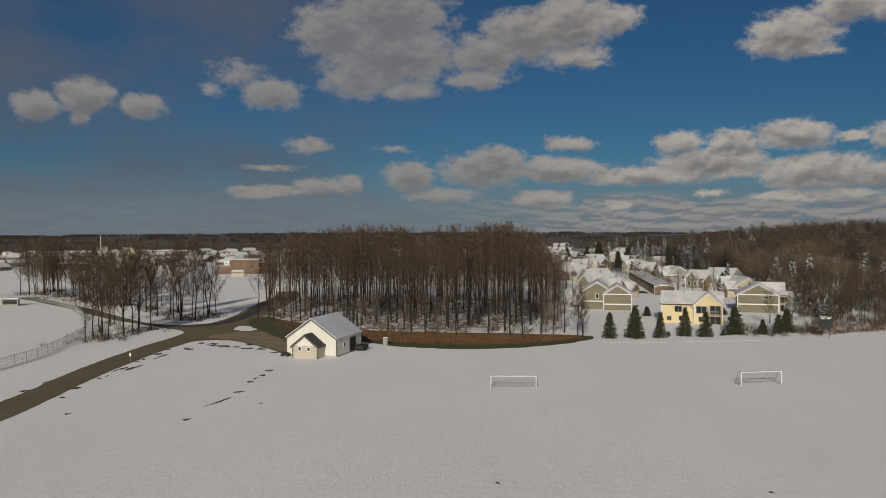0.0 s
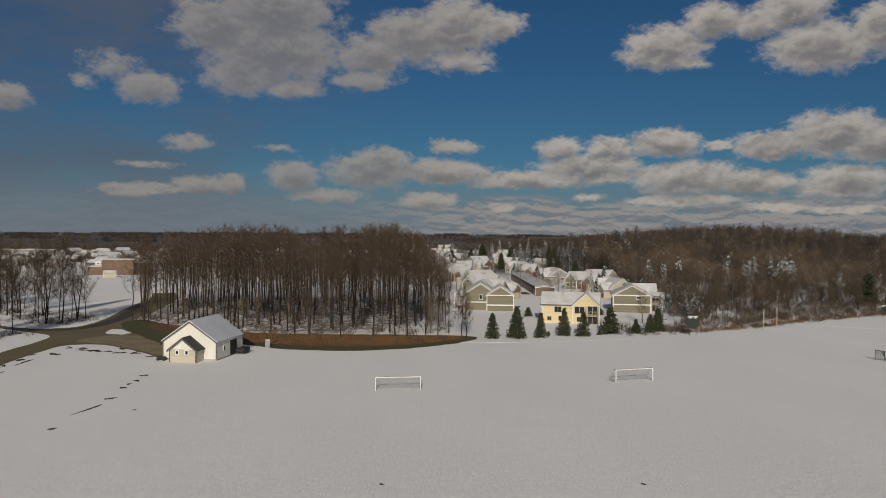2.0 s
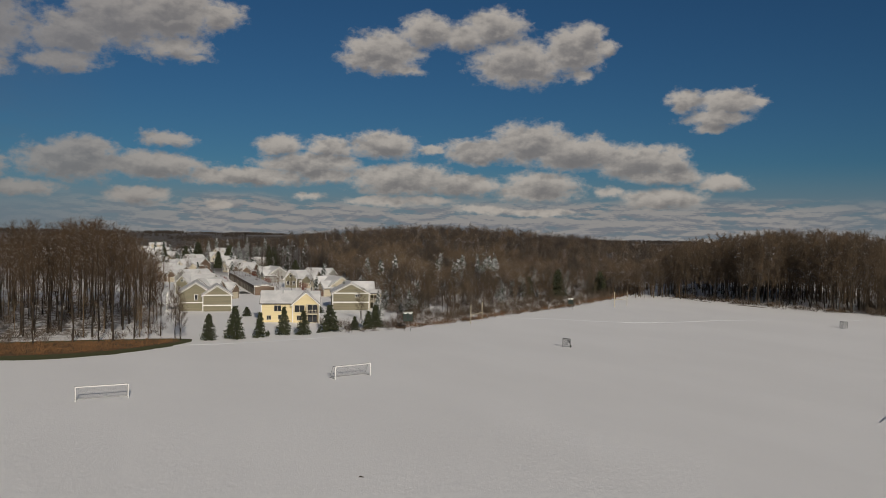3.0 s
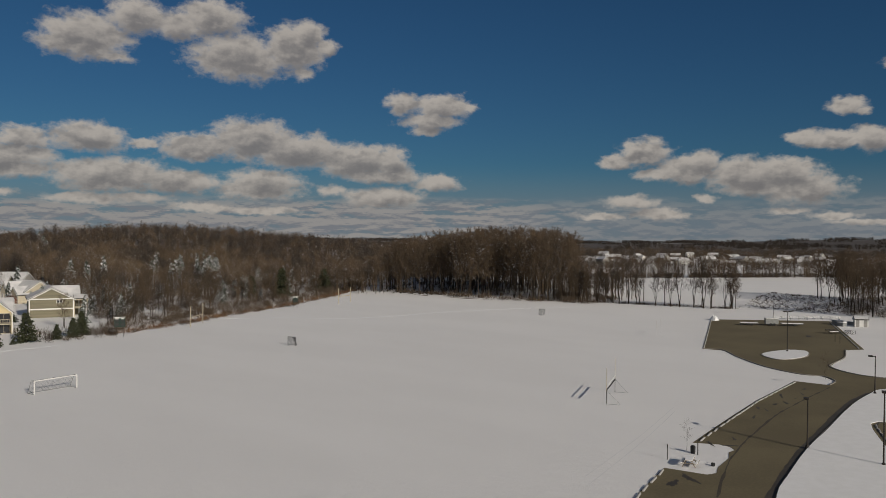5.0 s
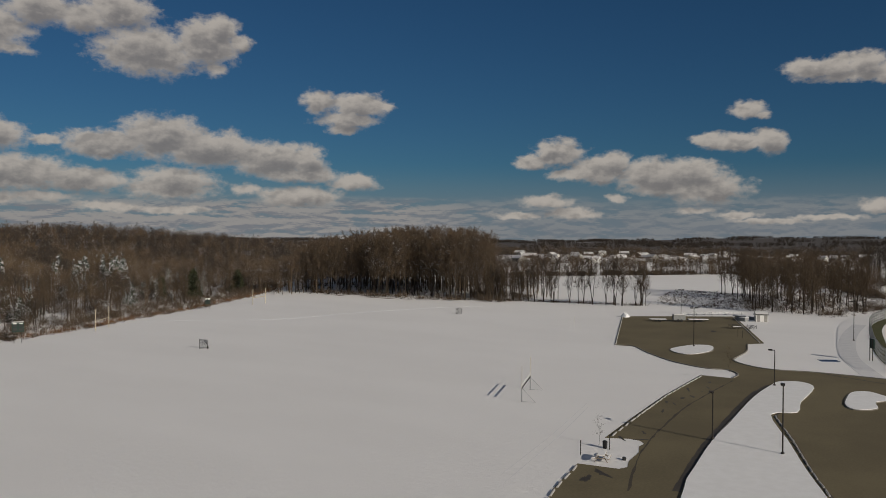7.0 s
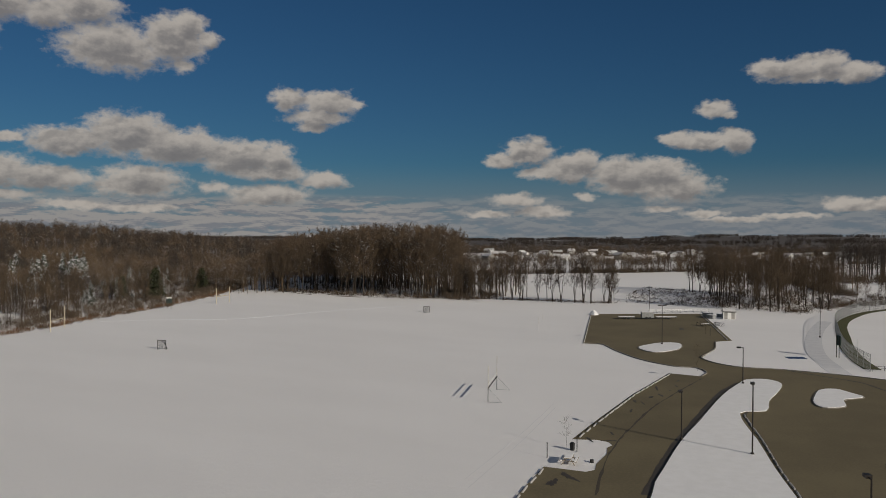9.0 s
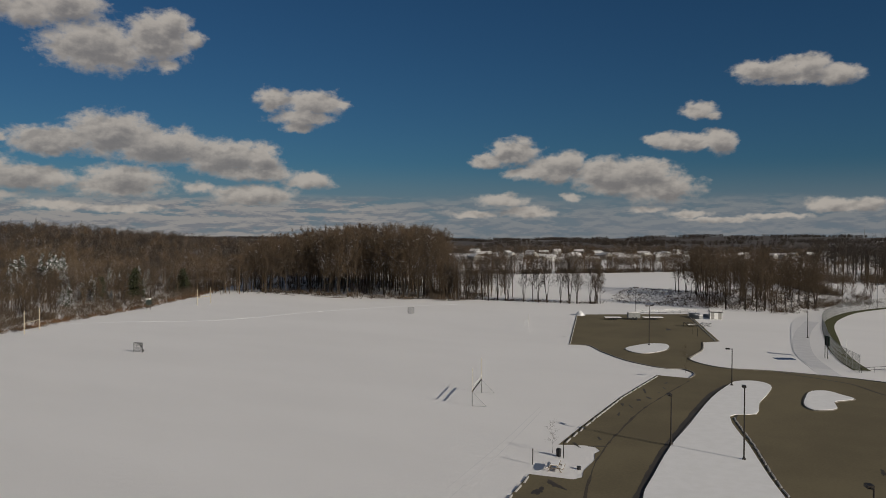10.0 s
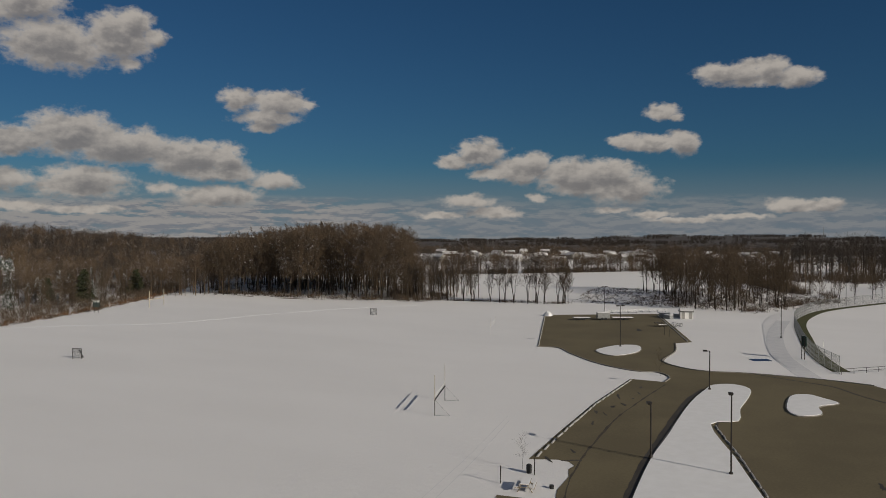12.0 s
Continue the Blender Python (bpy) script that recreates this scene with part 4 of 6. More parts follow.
woods("corner_wood", "tall dense leafless wood at the corner of the field", corner_kinds, corner_places[0::2], TWIGS_FAR, 4, 0.03)
woods("corner_wood_shade", "dark crowns in the wood at the corner of the field", corner_kinds, corner_places[1::2], TWIGS_GREY, 24, 0.03)
woods("corner_trunks", "dark trunks of the wood at the corner of the field", corner_trunks, corner_places[0::2] + corner_places[1::2], BARK_FAR, 4, 0.03)
hill_kinds = [coarse_tree(121 + k, 16, 90, 0.26, 4.4, 0.2) for k in range(5)]
hill_places = polar_places(wood_rg, 700, 18, 54, 430, 800, lambda x, y: in_wood(x, y), lambda x, y: wood_rg.uniform(0.6, 0.95))
hill_places += polar_places(wood_rg, 2700, 9, 55, 470, 1300, lambda x, y: in_wood(x, y), lambda x, y: wood_rg.uniform(0.7, 1.1))
hill_places += polar_places(wood_rg, 1300, 17, 37, 600, 1000, lambda x, y: in_wood(x, y), lambda x, y: wood_rg.uniform(0.75, 1.05))
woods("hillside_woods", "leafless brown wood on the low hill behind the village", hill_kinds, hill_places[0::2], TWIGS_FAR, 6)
# every other hillside tree gets the dark twig colour for shade
woods("hillside_shade", "leafless trees on the low hill behind the village coloured dark for shade", hill_kinds, hill_places[1::2], TWIGS_DARK, 27)
grove_fill = [(x, y, wood_rg.uniform(0.9, 1.15)) for x, y in scatter([(-72, 285), (33, 285), (45, 370), (-90, 370)], 80, 4.5, wood_rg)]
woods("grove_rear", "rear of the leafless grove", mid_kinds, grove_fill, TWIGS_FAR, 7)
notch = [(x, y, wood_rg.uniform(0.5, 0.95)) for x, y in scatter([(197, 254), (216, 243), (226, 240), (264, 288), (320, 335), (250, 330), (208, 282)], 190, 2.4, wood_rg)]
notch += [(x, y, wood_rg.uniform(0.5, 0.9)) for x, y in scatter([(240, 180), (246, 162), (262, 152), (300, 182), (290, 208), (262, 196)], 75, 2.0, wood_rg)]
woods("corner_thicket", "leafless young trees closing the corner of the field", mid_kinds, notch, TWIGS_FAR, 29)
wood_fill = [(x, y, wood_rg.uniform(0.9, 1.2)) for x, y in scatter([(262, 196), (305, 222), (365, 295), (320, 330), (276, 292)], 170, 4.5, wood_rg)]
woods("wood_rear", "rear of the tall leafless wood at the field's corner", mid_kinds, wood_fill, TWIGS_FAR, 8)


def canopy(seed, trees, spread, blades, width, low, high):
    """A patch of distant crowns."""
    rg = random.Random(seed)
    w = Wood()
    for k in range(trees):
        a, r = rg.uniform(0, 6.283), spread * math.sqrt(rg.random())
        cx, cy, h = math.cos(a) * r, math.sin(a) * r, rg.uniform(low, high)
        wide = h * rg.uniform(0.2, 0.3)
        for m in range(blades):
            d = rand_dir(rg)
            p = Vector((cx + d.x * wide, cy + d.y * wide, h * (0.44 + 0.42 * d.z)))
            w.blade(p, (Vector((d.x, d.y, 0.9)) + rand_dir(rg) * 0.6).normalized() * rg.uniform(0.9, 2.0) * (0.5 + width), width, rg)
        w.blade(Vector((cx, cy, -0.5)), Vector((rg.uniform(-0.4, 0.4), rg.uniform(-0.4, 0.4), h * 0.8)), width * 1.5, rg)
    return np.array(w.v), np.array(w.t)


far_kinds = [canopy(141 + k, 9, 13.0, 34, 0.34, 7, 12) for k in range(6)]


def far_keep(x, y):
    az, d = math.degrees(math.atan2(x, y)), math.hypot(x, y)
    if az < -9:
        return d > 960
    if az > 52:
        return d > (1060 if az < 71 else 900)
    return d > (1300 if az > 13 else 720) and not (az > 3 and village(x, y) and d < 900 and math.sin(d * 0.05) > 0.3)


far_places = polar_places(wood_rg, 650, -36, 98, 500, 1900, far_keep, lambda x, y: wood_rg.uniform(0.75, 1.15))
far_places += polar_places(wood_rg, 170, 69, 94, 520, 900, lambda x, y: noise.noise(Vector((x * 0.012, y * 0.012, 3))) > -0.22, lambda x, y: wood_rg.uniform(0.6, 1.0))
far_places += polar_places(wood_rg, 230, 54, 71, 640, 1060, lambda x, y: True, lambda x, y: wood_rg.uniform(0.35, 0.75))
far_places += polar_places(wood_rg, 460, -34, -9, 560, 960, lambda x, y: noise.noise(Vector((x * 0.012, y * 0.012, 7))) > -0.3, lambda x, y: wood_rg.uniform(0.35, 0.7))
far_places += polar_places(wood_rg, 330, -36, -7, 965, 1120, lambda x, y: True, lambda x, y: wood_rg.uniform(0.6, 0.9))
far_places += polar_places(wood_rg, 430, 52, 98, 1060, 1230, lambda x, y: True, lambda x, y: wood_rg.uniform(0.8, 1.15))
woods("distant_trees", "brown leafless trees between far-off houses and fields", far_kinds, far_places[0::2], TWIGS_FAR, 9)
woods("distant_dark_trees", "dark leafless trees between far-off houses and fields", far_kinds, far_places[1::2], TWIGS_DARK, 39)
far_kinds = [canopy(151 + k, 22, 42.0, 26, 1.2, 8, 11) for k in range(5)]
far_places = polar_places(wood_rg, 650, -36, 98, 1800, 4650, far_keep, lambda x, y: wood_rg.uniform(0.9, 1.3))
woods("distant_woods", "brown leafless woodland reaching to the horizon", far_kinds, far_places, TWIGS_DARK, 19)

# hedge of trees across the far snow fields in the east
hedge, filler = [], []
for (x0, y0), (x1, y1), n in (((400, 262), (560, 150), 230), ((352, 62), (470, 118), 130), ((345, 66), (350, 20), 0), ((560, 60), (640, -40), 90), ((470, 60), (590, 0), 60), ((380, 20), (560, -50), 60)):
    for k in range(n):
        t = k / max(1, n)
        hedge.append((x0 + (x1 - x0) * t + wood_rg.gauss(0, 4), y0 + (y1 - y0) * t + wood_rg.gauss(0, 4), wood_rg.uniform(0.5, 0.95)))
for k in range(190):
    az, d = radians(wood_rg.uniform(79.5, 94)), wood_rg.uniform(470, 600)
    hedge.append((d * math.sin(az), d * math.cos(az), wood_rg.uniform(1.15, 1.5)))
for k in range(80):
    az, d = radians(wood_rg.uniform(5.5, 17)), wood_rg.uniform(280, 900)
    hedge.append((d * math.sin(az), d * math.cos(az), wood_rg.uniform(0.35, 0.75)))
hedge_dark = hedge[-270:-80]
hedge = hedge[:-270] + hedge[-80:]
woods("dark_wood", "dark leafless wood beyond the ball field", mid_kinds, hedge_dark, TWIGS_DARK, 40)
woods("hedgerow", "line of leafless trees between distant snowy fields", mid_kinds, hedge, TWIGS_FAR, 10)

# trees between the village houses and behind the hedge of the eastern fields
for k in range(120):
    az, d = radians(wood_rg.uniform(12.3, 17.8)), wood_rg.uniform(430, 900)
    filler.append((d * math.sin(az), d * math.cos(az), wood_rg.uniform(0.55, 1.0)))
for k in range(330):
    az, d = radians(wood_rg.uniform(52, 72)), wood_rg.uniform(540, 660)
    filler.append((d * math.sin(az), d * math.cos(az), wood_rg.uniform(0.22, 0.42)))
woods("village_trees", "leafless trees between the houses of the villages", mid_kinds, filler, TWIGS_DARK, 41)

# scrub along the edges
scrub_kinds = [bush(161 + k, 46, 2.2, 0.07, 1.5) for k in range(5)]
thicket_kinds = [bush(171 + k, 90, 4.4, 0.09, 2.2) for k in range(5)]
thicket = []
while len(thicket) < 420:
    (x0, y0), (x1, y1) = wood_rg.choice(list(zip(EDGE, EDGE[1:])))
    t, off = wood_rg.random(), 2 + 75 * wood_rg.random() ** 1.5
    x, y = x0 + (x1 - x0) * t - off * 0.25, y0 + (y1 - y0) * t + off
    if not village(x, y):
        thicket.append((x, y, wood_rg.uniform(0.45, 1.15) * (0.7 + 0.006 * off)))
shade_brush = [(x, y, wood_rg.uniform(0.25, 0.6)) for x, y in scatter(FAR_GROVE_RING, 260, 1.5, wood_rg)]
shade_brush += [(x, y, wood_rg.uniform(0.3, 0.75)) for x, y in scatter([(236, 172), (240, 157), (258, 160), (276, 182), (264, 196)], 80, 1.2, wood_rg)]
for k in range(230):
    t = wood_rg.random()
    shade_brush.append((400 + 160 * t + wood_rg.gauss(0, 2), 262 - 112 * t + wood_rg.gauss(0, 2), wood_rg.uniform(0.6, 1.2)))
for k in range(220):
    az, d = radians(wood_rg.uniform(79, 95)), wood_rg.uniform(440, 475)
    shade_brush.append((d * math.sin(az), d * math.cos(az), wood_rg.uniform(0.7, 1.5)))
shade_brush += [(x, y, wood_rg.uniform(0.25, 0.6)) for x, y in scatter([(262, 82), (258, 58), (300, 44), (350, 40), (352, 100), (300, 98)], 260, 1.2, wood_rg)]
for k in range(150):
    t = wood_rg.random()
    shade_brush.append((345 + 125 * t + wood_rg.gauss(0, 3), 58 + 60 * t + wood_rg.gauss(0, 3), wood_rg.uniform(0.5, 1.1)))
woods("shaded_brush", "brown brush under the wood at the field's corner", thicket_kinds, shade_brush, SCRUB, 28)
woods("thicket", "tangled brown thicket dusted with snow at the edge of the wood", thicket_kinds, thicket, SCRUB, 16)
scrub = []
for (x0, y0), (x1, y1) in zip(EDGE, EDGE[1:]):
    n = int(math.hypot(x1 - x0, y1 - y0) * 3.2)
    for k in range(n):
        t, off = wood_rg.random(), -7 + abs(wood_rg.gauss(0, 9))
        scrub.append((x0 + (x1 - x0) * t, y0 + (y1 - y0) * t + off, wood_rg.uniform(0.35, 1.2) * (0.55 if off < -3 else 1.0)))
woods("scrub", "brown leafless scrub along the edge of the field", scrub_kinds, scrub, SCRUB, 11)
under = [(x, y, wood_rg.uniform(0.4, 1.3)) for x, y in scatter(GROVE_RING, 420, 1.0, wood_rg)]
woods("grove_saplings", "thin leafless young trees among the tall trunks of the grove", mid_kinds, [(x, y, wood_rg.uniform(0.35, 0.75)) for x, y in scatter(GROVE_RING, 60, 2.5, wood_rg)], TWIGS_TAN, 42)
woods("undergrowth", "leafless saplings and brush under the grove", scrub_kinds, under, SCRUB, 12)
marsh = [(x, y, wood_rg.uniform(0.2, 0.5)) for x, y in scatter([(262, 112), (268, 82), (300, 84), (340, 108), (345, 140), (300, 128)], 300, 0.8, wood_rg)]
marsh += [(x, y, wood_rg.uniform(0.14, 0.3)) for x, y in scatter([(262, 118), (260, 68), (300, 62), (335, 100), (345, 140), (300, 128)], 650, 0.7, wood_rg)]
marsh += [(x, y, wood_rg.uniform(0.18, 0.42)) for x, y in scatter([(262, 100), (257, 58), (300, 50), (332, 80), (302, 102)], 700, 0.7, wood_rg)]
marsh += [(242 + 14 * t + wood_rg.gauss(0, 1.2), 168 - 54 * t, wood_rg.uniform(0.2, 0.55)) for t in (wood_rg.random() for k in range(170))]
marsh += [(258 + 60 * t + wood_rg.gauss(0, 2), 58 - 16 * t + wood_rg.gauss(0, 2.5), wood_rg.uniform(0.3, 0.7)) for t in (wood_rg.random() for k in range(150))]
marsh += [(x, y, wood_rg.uniform(0.4, 1.0)) for x, y in scatter([(222, 262), (224, 229), (222, 196), (236, 156), (243, 160), (232, 200), (232, 240)], 160, 0.8, wood_rg)]
woods("reeds", "dry brown reeds and brush in the ditch between fields", scrub_kinds, marsh, REED, 13)
lane_brush = [(x + wood_rg.gauss(0, 2.5), y + wood_rg.gauss(0, 2.5), wood_rg.uniform(0.3, 0.8)) for x, y in LANE for k in range(8)]
woods("lane_brush", "low brush under the trees by the lane", scrub_kinds, lane_brush, SCRUB, 14)

# standing grass on the verge of the grove
tuft_kinds = [bush(181 + k, 26, 0.55, 0.05, 0.6) for k in range(4)]
VERGE_DRY = [(-22, 171), (-14, 165.5), (-2, 163), (10, 164.5), (20, 170.5), (24, 176), (10, 179), (-8, 181), (-24, 186), (-42, 200), (-50, 207), (-46, 200), (-34, 188)]
tufts = [(x, y, wood_rg.uniform(0.6, 1.6)) for x, y in scatter(VERGE_DRY, 900, 0.5, wood_rg)]
woods("dry_tufts", "rusty standing grass before the grove", tuft_kinds, tufts, RUST_GRASS, 15)

edge_tufts = []
for (x0, y0), (x1, y1) in zip(EDGE[1:], EDGE[2:]):
    for k in range(int(math.hypot(x1 - x0, y1 - y0) * 3)):
        t = wood_rg.random()
        edge_tufts.append((x0 + (x1 - x0) * t, y0 + (y1 - y0) * t + wood_rg.gauss(-3.5, 1.6), wood_rg.uniform(0.6, 1.9)))
woods("edge_tufts", "rusty dead grass and bramble along the field's edge", tuft_kinds, edge_tufts, RUST_GRASS, 17)

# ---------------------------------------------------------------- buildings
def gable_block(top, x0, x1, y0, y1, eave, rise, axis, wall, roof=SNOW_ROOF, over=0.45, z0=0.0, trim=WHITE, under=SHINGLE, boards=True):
    """Walls with gables and a pitched roof; the ridge runs along the axis."""
    xm, ym = (x0 + x1) / 2, (y0 + y1) / 2
    g = Geo()
    if axis == "y":
        prof = [(x0, z0), (x1, z0), (x1, eave), (xm, eave + rise), (x0, eave)]
        a, b = [(x, y0, z) for x, z in prof], [(x, y1, z) for x, z in prof]
    else:
        prof = [(y0, z0), (y1, z0), (y1, eave), (ym, eave + rise), (y0, eave)]
        a, b = [(x1, y, z) for y, z in prof], [(x0, y, z) for y, z in prof]
    n = len(a)
    g.poly(a)
    g.poly(b[::-1])
    for i in range(n):
        if i != 0:
            j = (i + 1) % n
            g.poly([a[j], a[i], b[i], b[j]])
    part("wall", g, wall, top)
    half = (x1 - x0) / 2 if axis == "y" else (y1 - y0) / 2
    slope = rise / half
    drop = over * slope
    for side in (-1, 1):
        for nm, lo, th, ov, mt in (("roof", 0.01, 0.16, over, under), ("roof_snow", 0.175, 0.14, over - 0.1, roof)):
            if nm == "roof_snow" and roof is under:
                continue
            h = half + ov
            if axis == "y":
                p = [(xm, y0 - ov, eave + rise + lo), (xm, y1 + ov, eave + rise + lo), (xm + side * h, y1 + ov, eave - ov * slope + lo), (xm + side * h, y0 - ov, eave - ov * slope + lo)]
            else:
                p = [(x0 - ov, ym, eave + rise + lo), (x1 + ov, ym, eave + rise + lo), (x1 + ov, ym + side * h, eave - ov * slope + lo), (x0 - ov, ym + side * h, eave - ov * slope + lo)]
            if (Vector(p[1]) - Vector(p[0])).cross(Vector(p[2]) - Vector(p[1])).z < 0:
                p = p[::-1]
            gg = Geo()
            k = len(p)
            gg.v = [tuple(q) for q in p] + [(q[0], q[1], q[2] + th) for q in p]
            gg.f = [tuple(reversed(range(k))), tuple(range(k, 2 * k))] + [(i, (i + 1) % k, k + (i + 1) % k, k + i) for i in range(k)]
            part(nm, gg, mt, top)
    if boards:
        w, t = 0.22, 0.03
        for x, sx in ((x0, -1), (x1, 1)):
            for y, sy in ((y0, -1), (y1, 1)):
                g = Geo().box(min(x + sx * t, x - sx * w), max(x + sx * t, x - sx * w), min(y + sy * t, y - sy * t), max(y + sy * t, y - sy * t), z0, eave)
                part("corner_board", g, trim, top)
        for e in (y0, y1) if axis == "y" else (x0, x1):
            out = -1 if e in (y0, x0) else 1
            for side in (-1, 1):
                o = e + out * (over + 0.02)
                if axis == "y":
                    a, b = (xm, o, eave + rise), (xm + side * (half + over), o, eave - drop)
                else:
                    a, b = (o, ym, eave + rise), (o, ym + side * (half + over), eave - drop)
                a, b = Vector(a), Vector(b)
                d = Vector((0, 0.05, 0)) if axis == "y" else Vector((0.05, 0, 0))
                g = Geo()
                g.v = [tuple(v) for v in (a - d, a + d, b + d, b - d)] + [tuple(v + Vector((0, 0, -0.28))) for v in (a - d, a + d, b + d, b - d)]
                g.f = [(0, 1, 2, 3), (7, 6, 5, 4), (0, 3, 7, 4), (1, 0, 4, 5), (2, 1, 5, 6), (3, 2, 6, 7)]
                part("rake_board", g, trim, top)


def window(top, face, u, z, w, h, at, frame_mat=WHITE, name="window", pane_mat=GLASS, bar=0.12):
    """A window on a wall face: 'f' front (y = at, looks to -y), 'r' right (x = at), 'l' left (x = at)."""
    g = Geo()
    p = Geo()

    def put(geo, u0, u1, z0, z1, d0, d1):
        if face == "f":
            geo.box(u0, u1, at - d1, at - d0, z0, z1)
        elif face == "b":
            geo.box(u0, u1, at + d0, at + d1, z0, z1)
        elif face == "r":
            geo.box(at + d0, at + d1, u0, u1, z0, z1)
        else:
            geo.box(at - d1, at - d0, u0, u1, z0, z1)

    put(g, u - w / 2 - bar, u + w / 2 + bar, z + h / 2, z + h / 2 + bar, 0.0, 0.06)
    put(g, u - w / 2 - bar, u + w / 2 + bar, z - h / 2 - bar, z - h / 2, 0.0, 0.08)
    put(g, u - w / 2 - bar, u - w / 2, z - h / 2, z + h / 2, 0.0, 0.06)
    put(g, u + w / 2, u + w / 2 + bar, z - h / 2, z + h / 2, 0.0, 0.06)
    if w > 0.8:
        put(g, u - 0.03, u + 0.03, z - h / 2, z + h / 2, 0.0, 0.05)
    put(p, u - w / 2, u + w / 2, z - h / 2, z + h / 2, 0.004, 0.03)
    frame_ob = part(name, g, frame_mat, top)
    part("pane", p, pane_mat, frame_ob)


def plain(top, name, mat, x0, x1, y0, y1, z0, z1, label=""):
    return part(name, Geo().box(x0, x1, y0, y1, z0, z1), mat, top, label)


def deck(top, x0, x1, y0, y1, z, mat=CREAM, rail=True):
    plain(top, "deck_floor", mat, x0, x1, y0, y1, z - 0.2, z)
    for x in (x0 + 0.12, x1 - 0.12):
        for y in (y0 + 0.12, y1 - 0.12):
            plain(top, "deck_post", mat, x - 0.12, x + 0.12, y - 0.12, y + 0.12, 0, z + (2.4 if rail else 1.0))
    g = Geo()
    for zz in (z + 0.2, z + 0.95):
        g.box(x0, x1, y0, y0 + 0.07, zz, zz + 0.09)
        g.box(x0, x0 + 0.07, y0, y1, zz, zz + 0.09)
        g.box(x1 - 0.07, x1, y0, y1, zz, zz + 0.09)
    k = int((x1 - x0) / 0.35)
    for i in range(k):
        x = x0 + (x1 - x0) * (i + 0.5) / k
        g.box(x - 0.025, x + 0.025, y0 + 0.01, y0 + 0.05, z + 0.2, z + 1.0)
    part("railing", g, mat, top)


# the white barn with its porch
barn = thing("barn", "ivory metal-clad barn with a grey roof and small gabled porch", "barn", at=(-29.3, 147.6, 0), rz=-14)
gable_block(barn, -5.6, 5.6, 0, 12, 3.4, 3.6, "y", BARN_WHITE, ROOF_METAL, 0.22, under=ROOF_METAL, trim=BARN_TRIM)
g = Geo()
for side in (-1, 1):
    for k in range(11):
        y = 0.6 + k * 1.05
        g.beam((0, y, 7.2), (side * 5.75, y, 3.5), 0.008, sides=4)
part("roof_seam", g, ROOF_METAL, barn)
barn.matrix_basis = pose(-29.75, 147.7, 0, 0, 0, -14) @ Matrix.Diagonal((0.92, 1, 1, 1))
gable_block(barn, -2.6, 2.9, -3.0, -0.02, 2.3, 2.0, "y", BARN_TAN, SHINGLE, 0.35, under=SHINGLE, trim=BARN_TRIM)
for u in (-1.0, 0.95):
    window(barn, "f", u, 1.75, 0.5, 0.6, -3.0, bar=0.15)
part("gable_panel", Geo().prism([(-2.5, -3.012, 2.32), (2.8, -3.012, 2.32), (0.15, -3.012, 4.22)], 0.02), BARN_WHITE, barn)
window(barn, "r", 3.4, 1.9, 0.8, 0.8, 5.6)
plain(barn, "overhead_door", BLACK, 5.58, 5.66, 6.0, 9.0, 0, 2.9, "dark open sliding door")
plain(barn, "foundation", CONCRETE, -5.66, 5.66, -0.06, 12.06, -0.1, 0.25)
g = Geo()
for k in range(28):
    x = -5.4 + 0.4 * k
    h = 3.4 + 3.6 * (1 - abs(x) / 5.6) - 0.1
    g.box(x - 0.008, x + 0.008, -0.012, -0.003, 0.25, h)
part("siding_rib", g, BARN_WHITE, barn)

bin_ = thing("equipment_cart", "dark covered cart parked against the barn", "cart", at=(-34.6, 147.6, 0), rz=-14)
plain(bin_, "body", BLACK, -0.6, 0.6, -0.4, 0.4, 0.25, 0.7)
for x in (-0.55, 0.55):
    part("wheel", Geo().beam((x, -0.45, 0.25), (x, 0.45, 0.25), 0.25, sides=12), BLACK, bin_)
board_stack = thing("utility_cabinet", "grey metal utility cabinet beside the barn", "cabinet", at=(-17.6, 163.0, 0), rz=10)
plain(board_stack, "body", GALV, -0.45, 0.45, -0.4, 0.4, 0.12, 1.5)
plain(board_stack, "plinth", CONCRETE, -0.55, 0.55, -0.5, 0.5, 0, 0.12)
plain(board_stack, "snow_cover", SNOW_CAP, -0.45, 0.45, -0.4, 0.4, 1.5, 1.58)


cover = thing("covered_trailer", "dark tarpaulin-covered trailer in the barn's shade", "trailer", at=(-21.4, 155.4, 0), rz=76)
plain(cover, "bed", POLE, -1.6, 1.6, -0.8, 0.8, 0.4, 0.55)
part("cover", Geo().prism([(-1.6, -0.8, 0.55), (1.6, -0.8, 0.55), (1.6, 0.8, 0.55), (-1.6, 0.8, 0.55)], 0.55), BLACK, cover)
for x in (-0.5, 0.5):
    part("wheel", Geo().beam((x, -0.85, 0.3), (x, 0.85, 0.3), 0.3, sides=12), BLACK, cover)


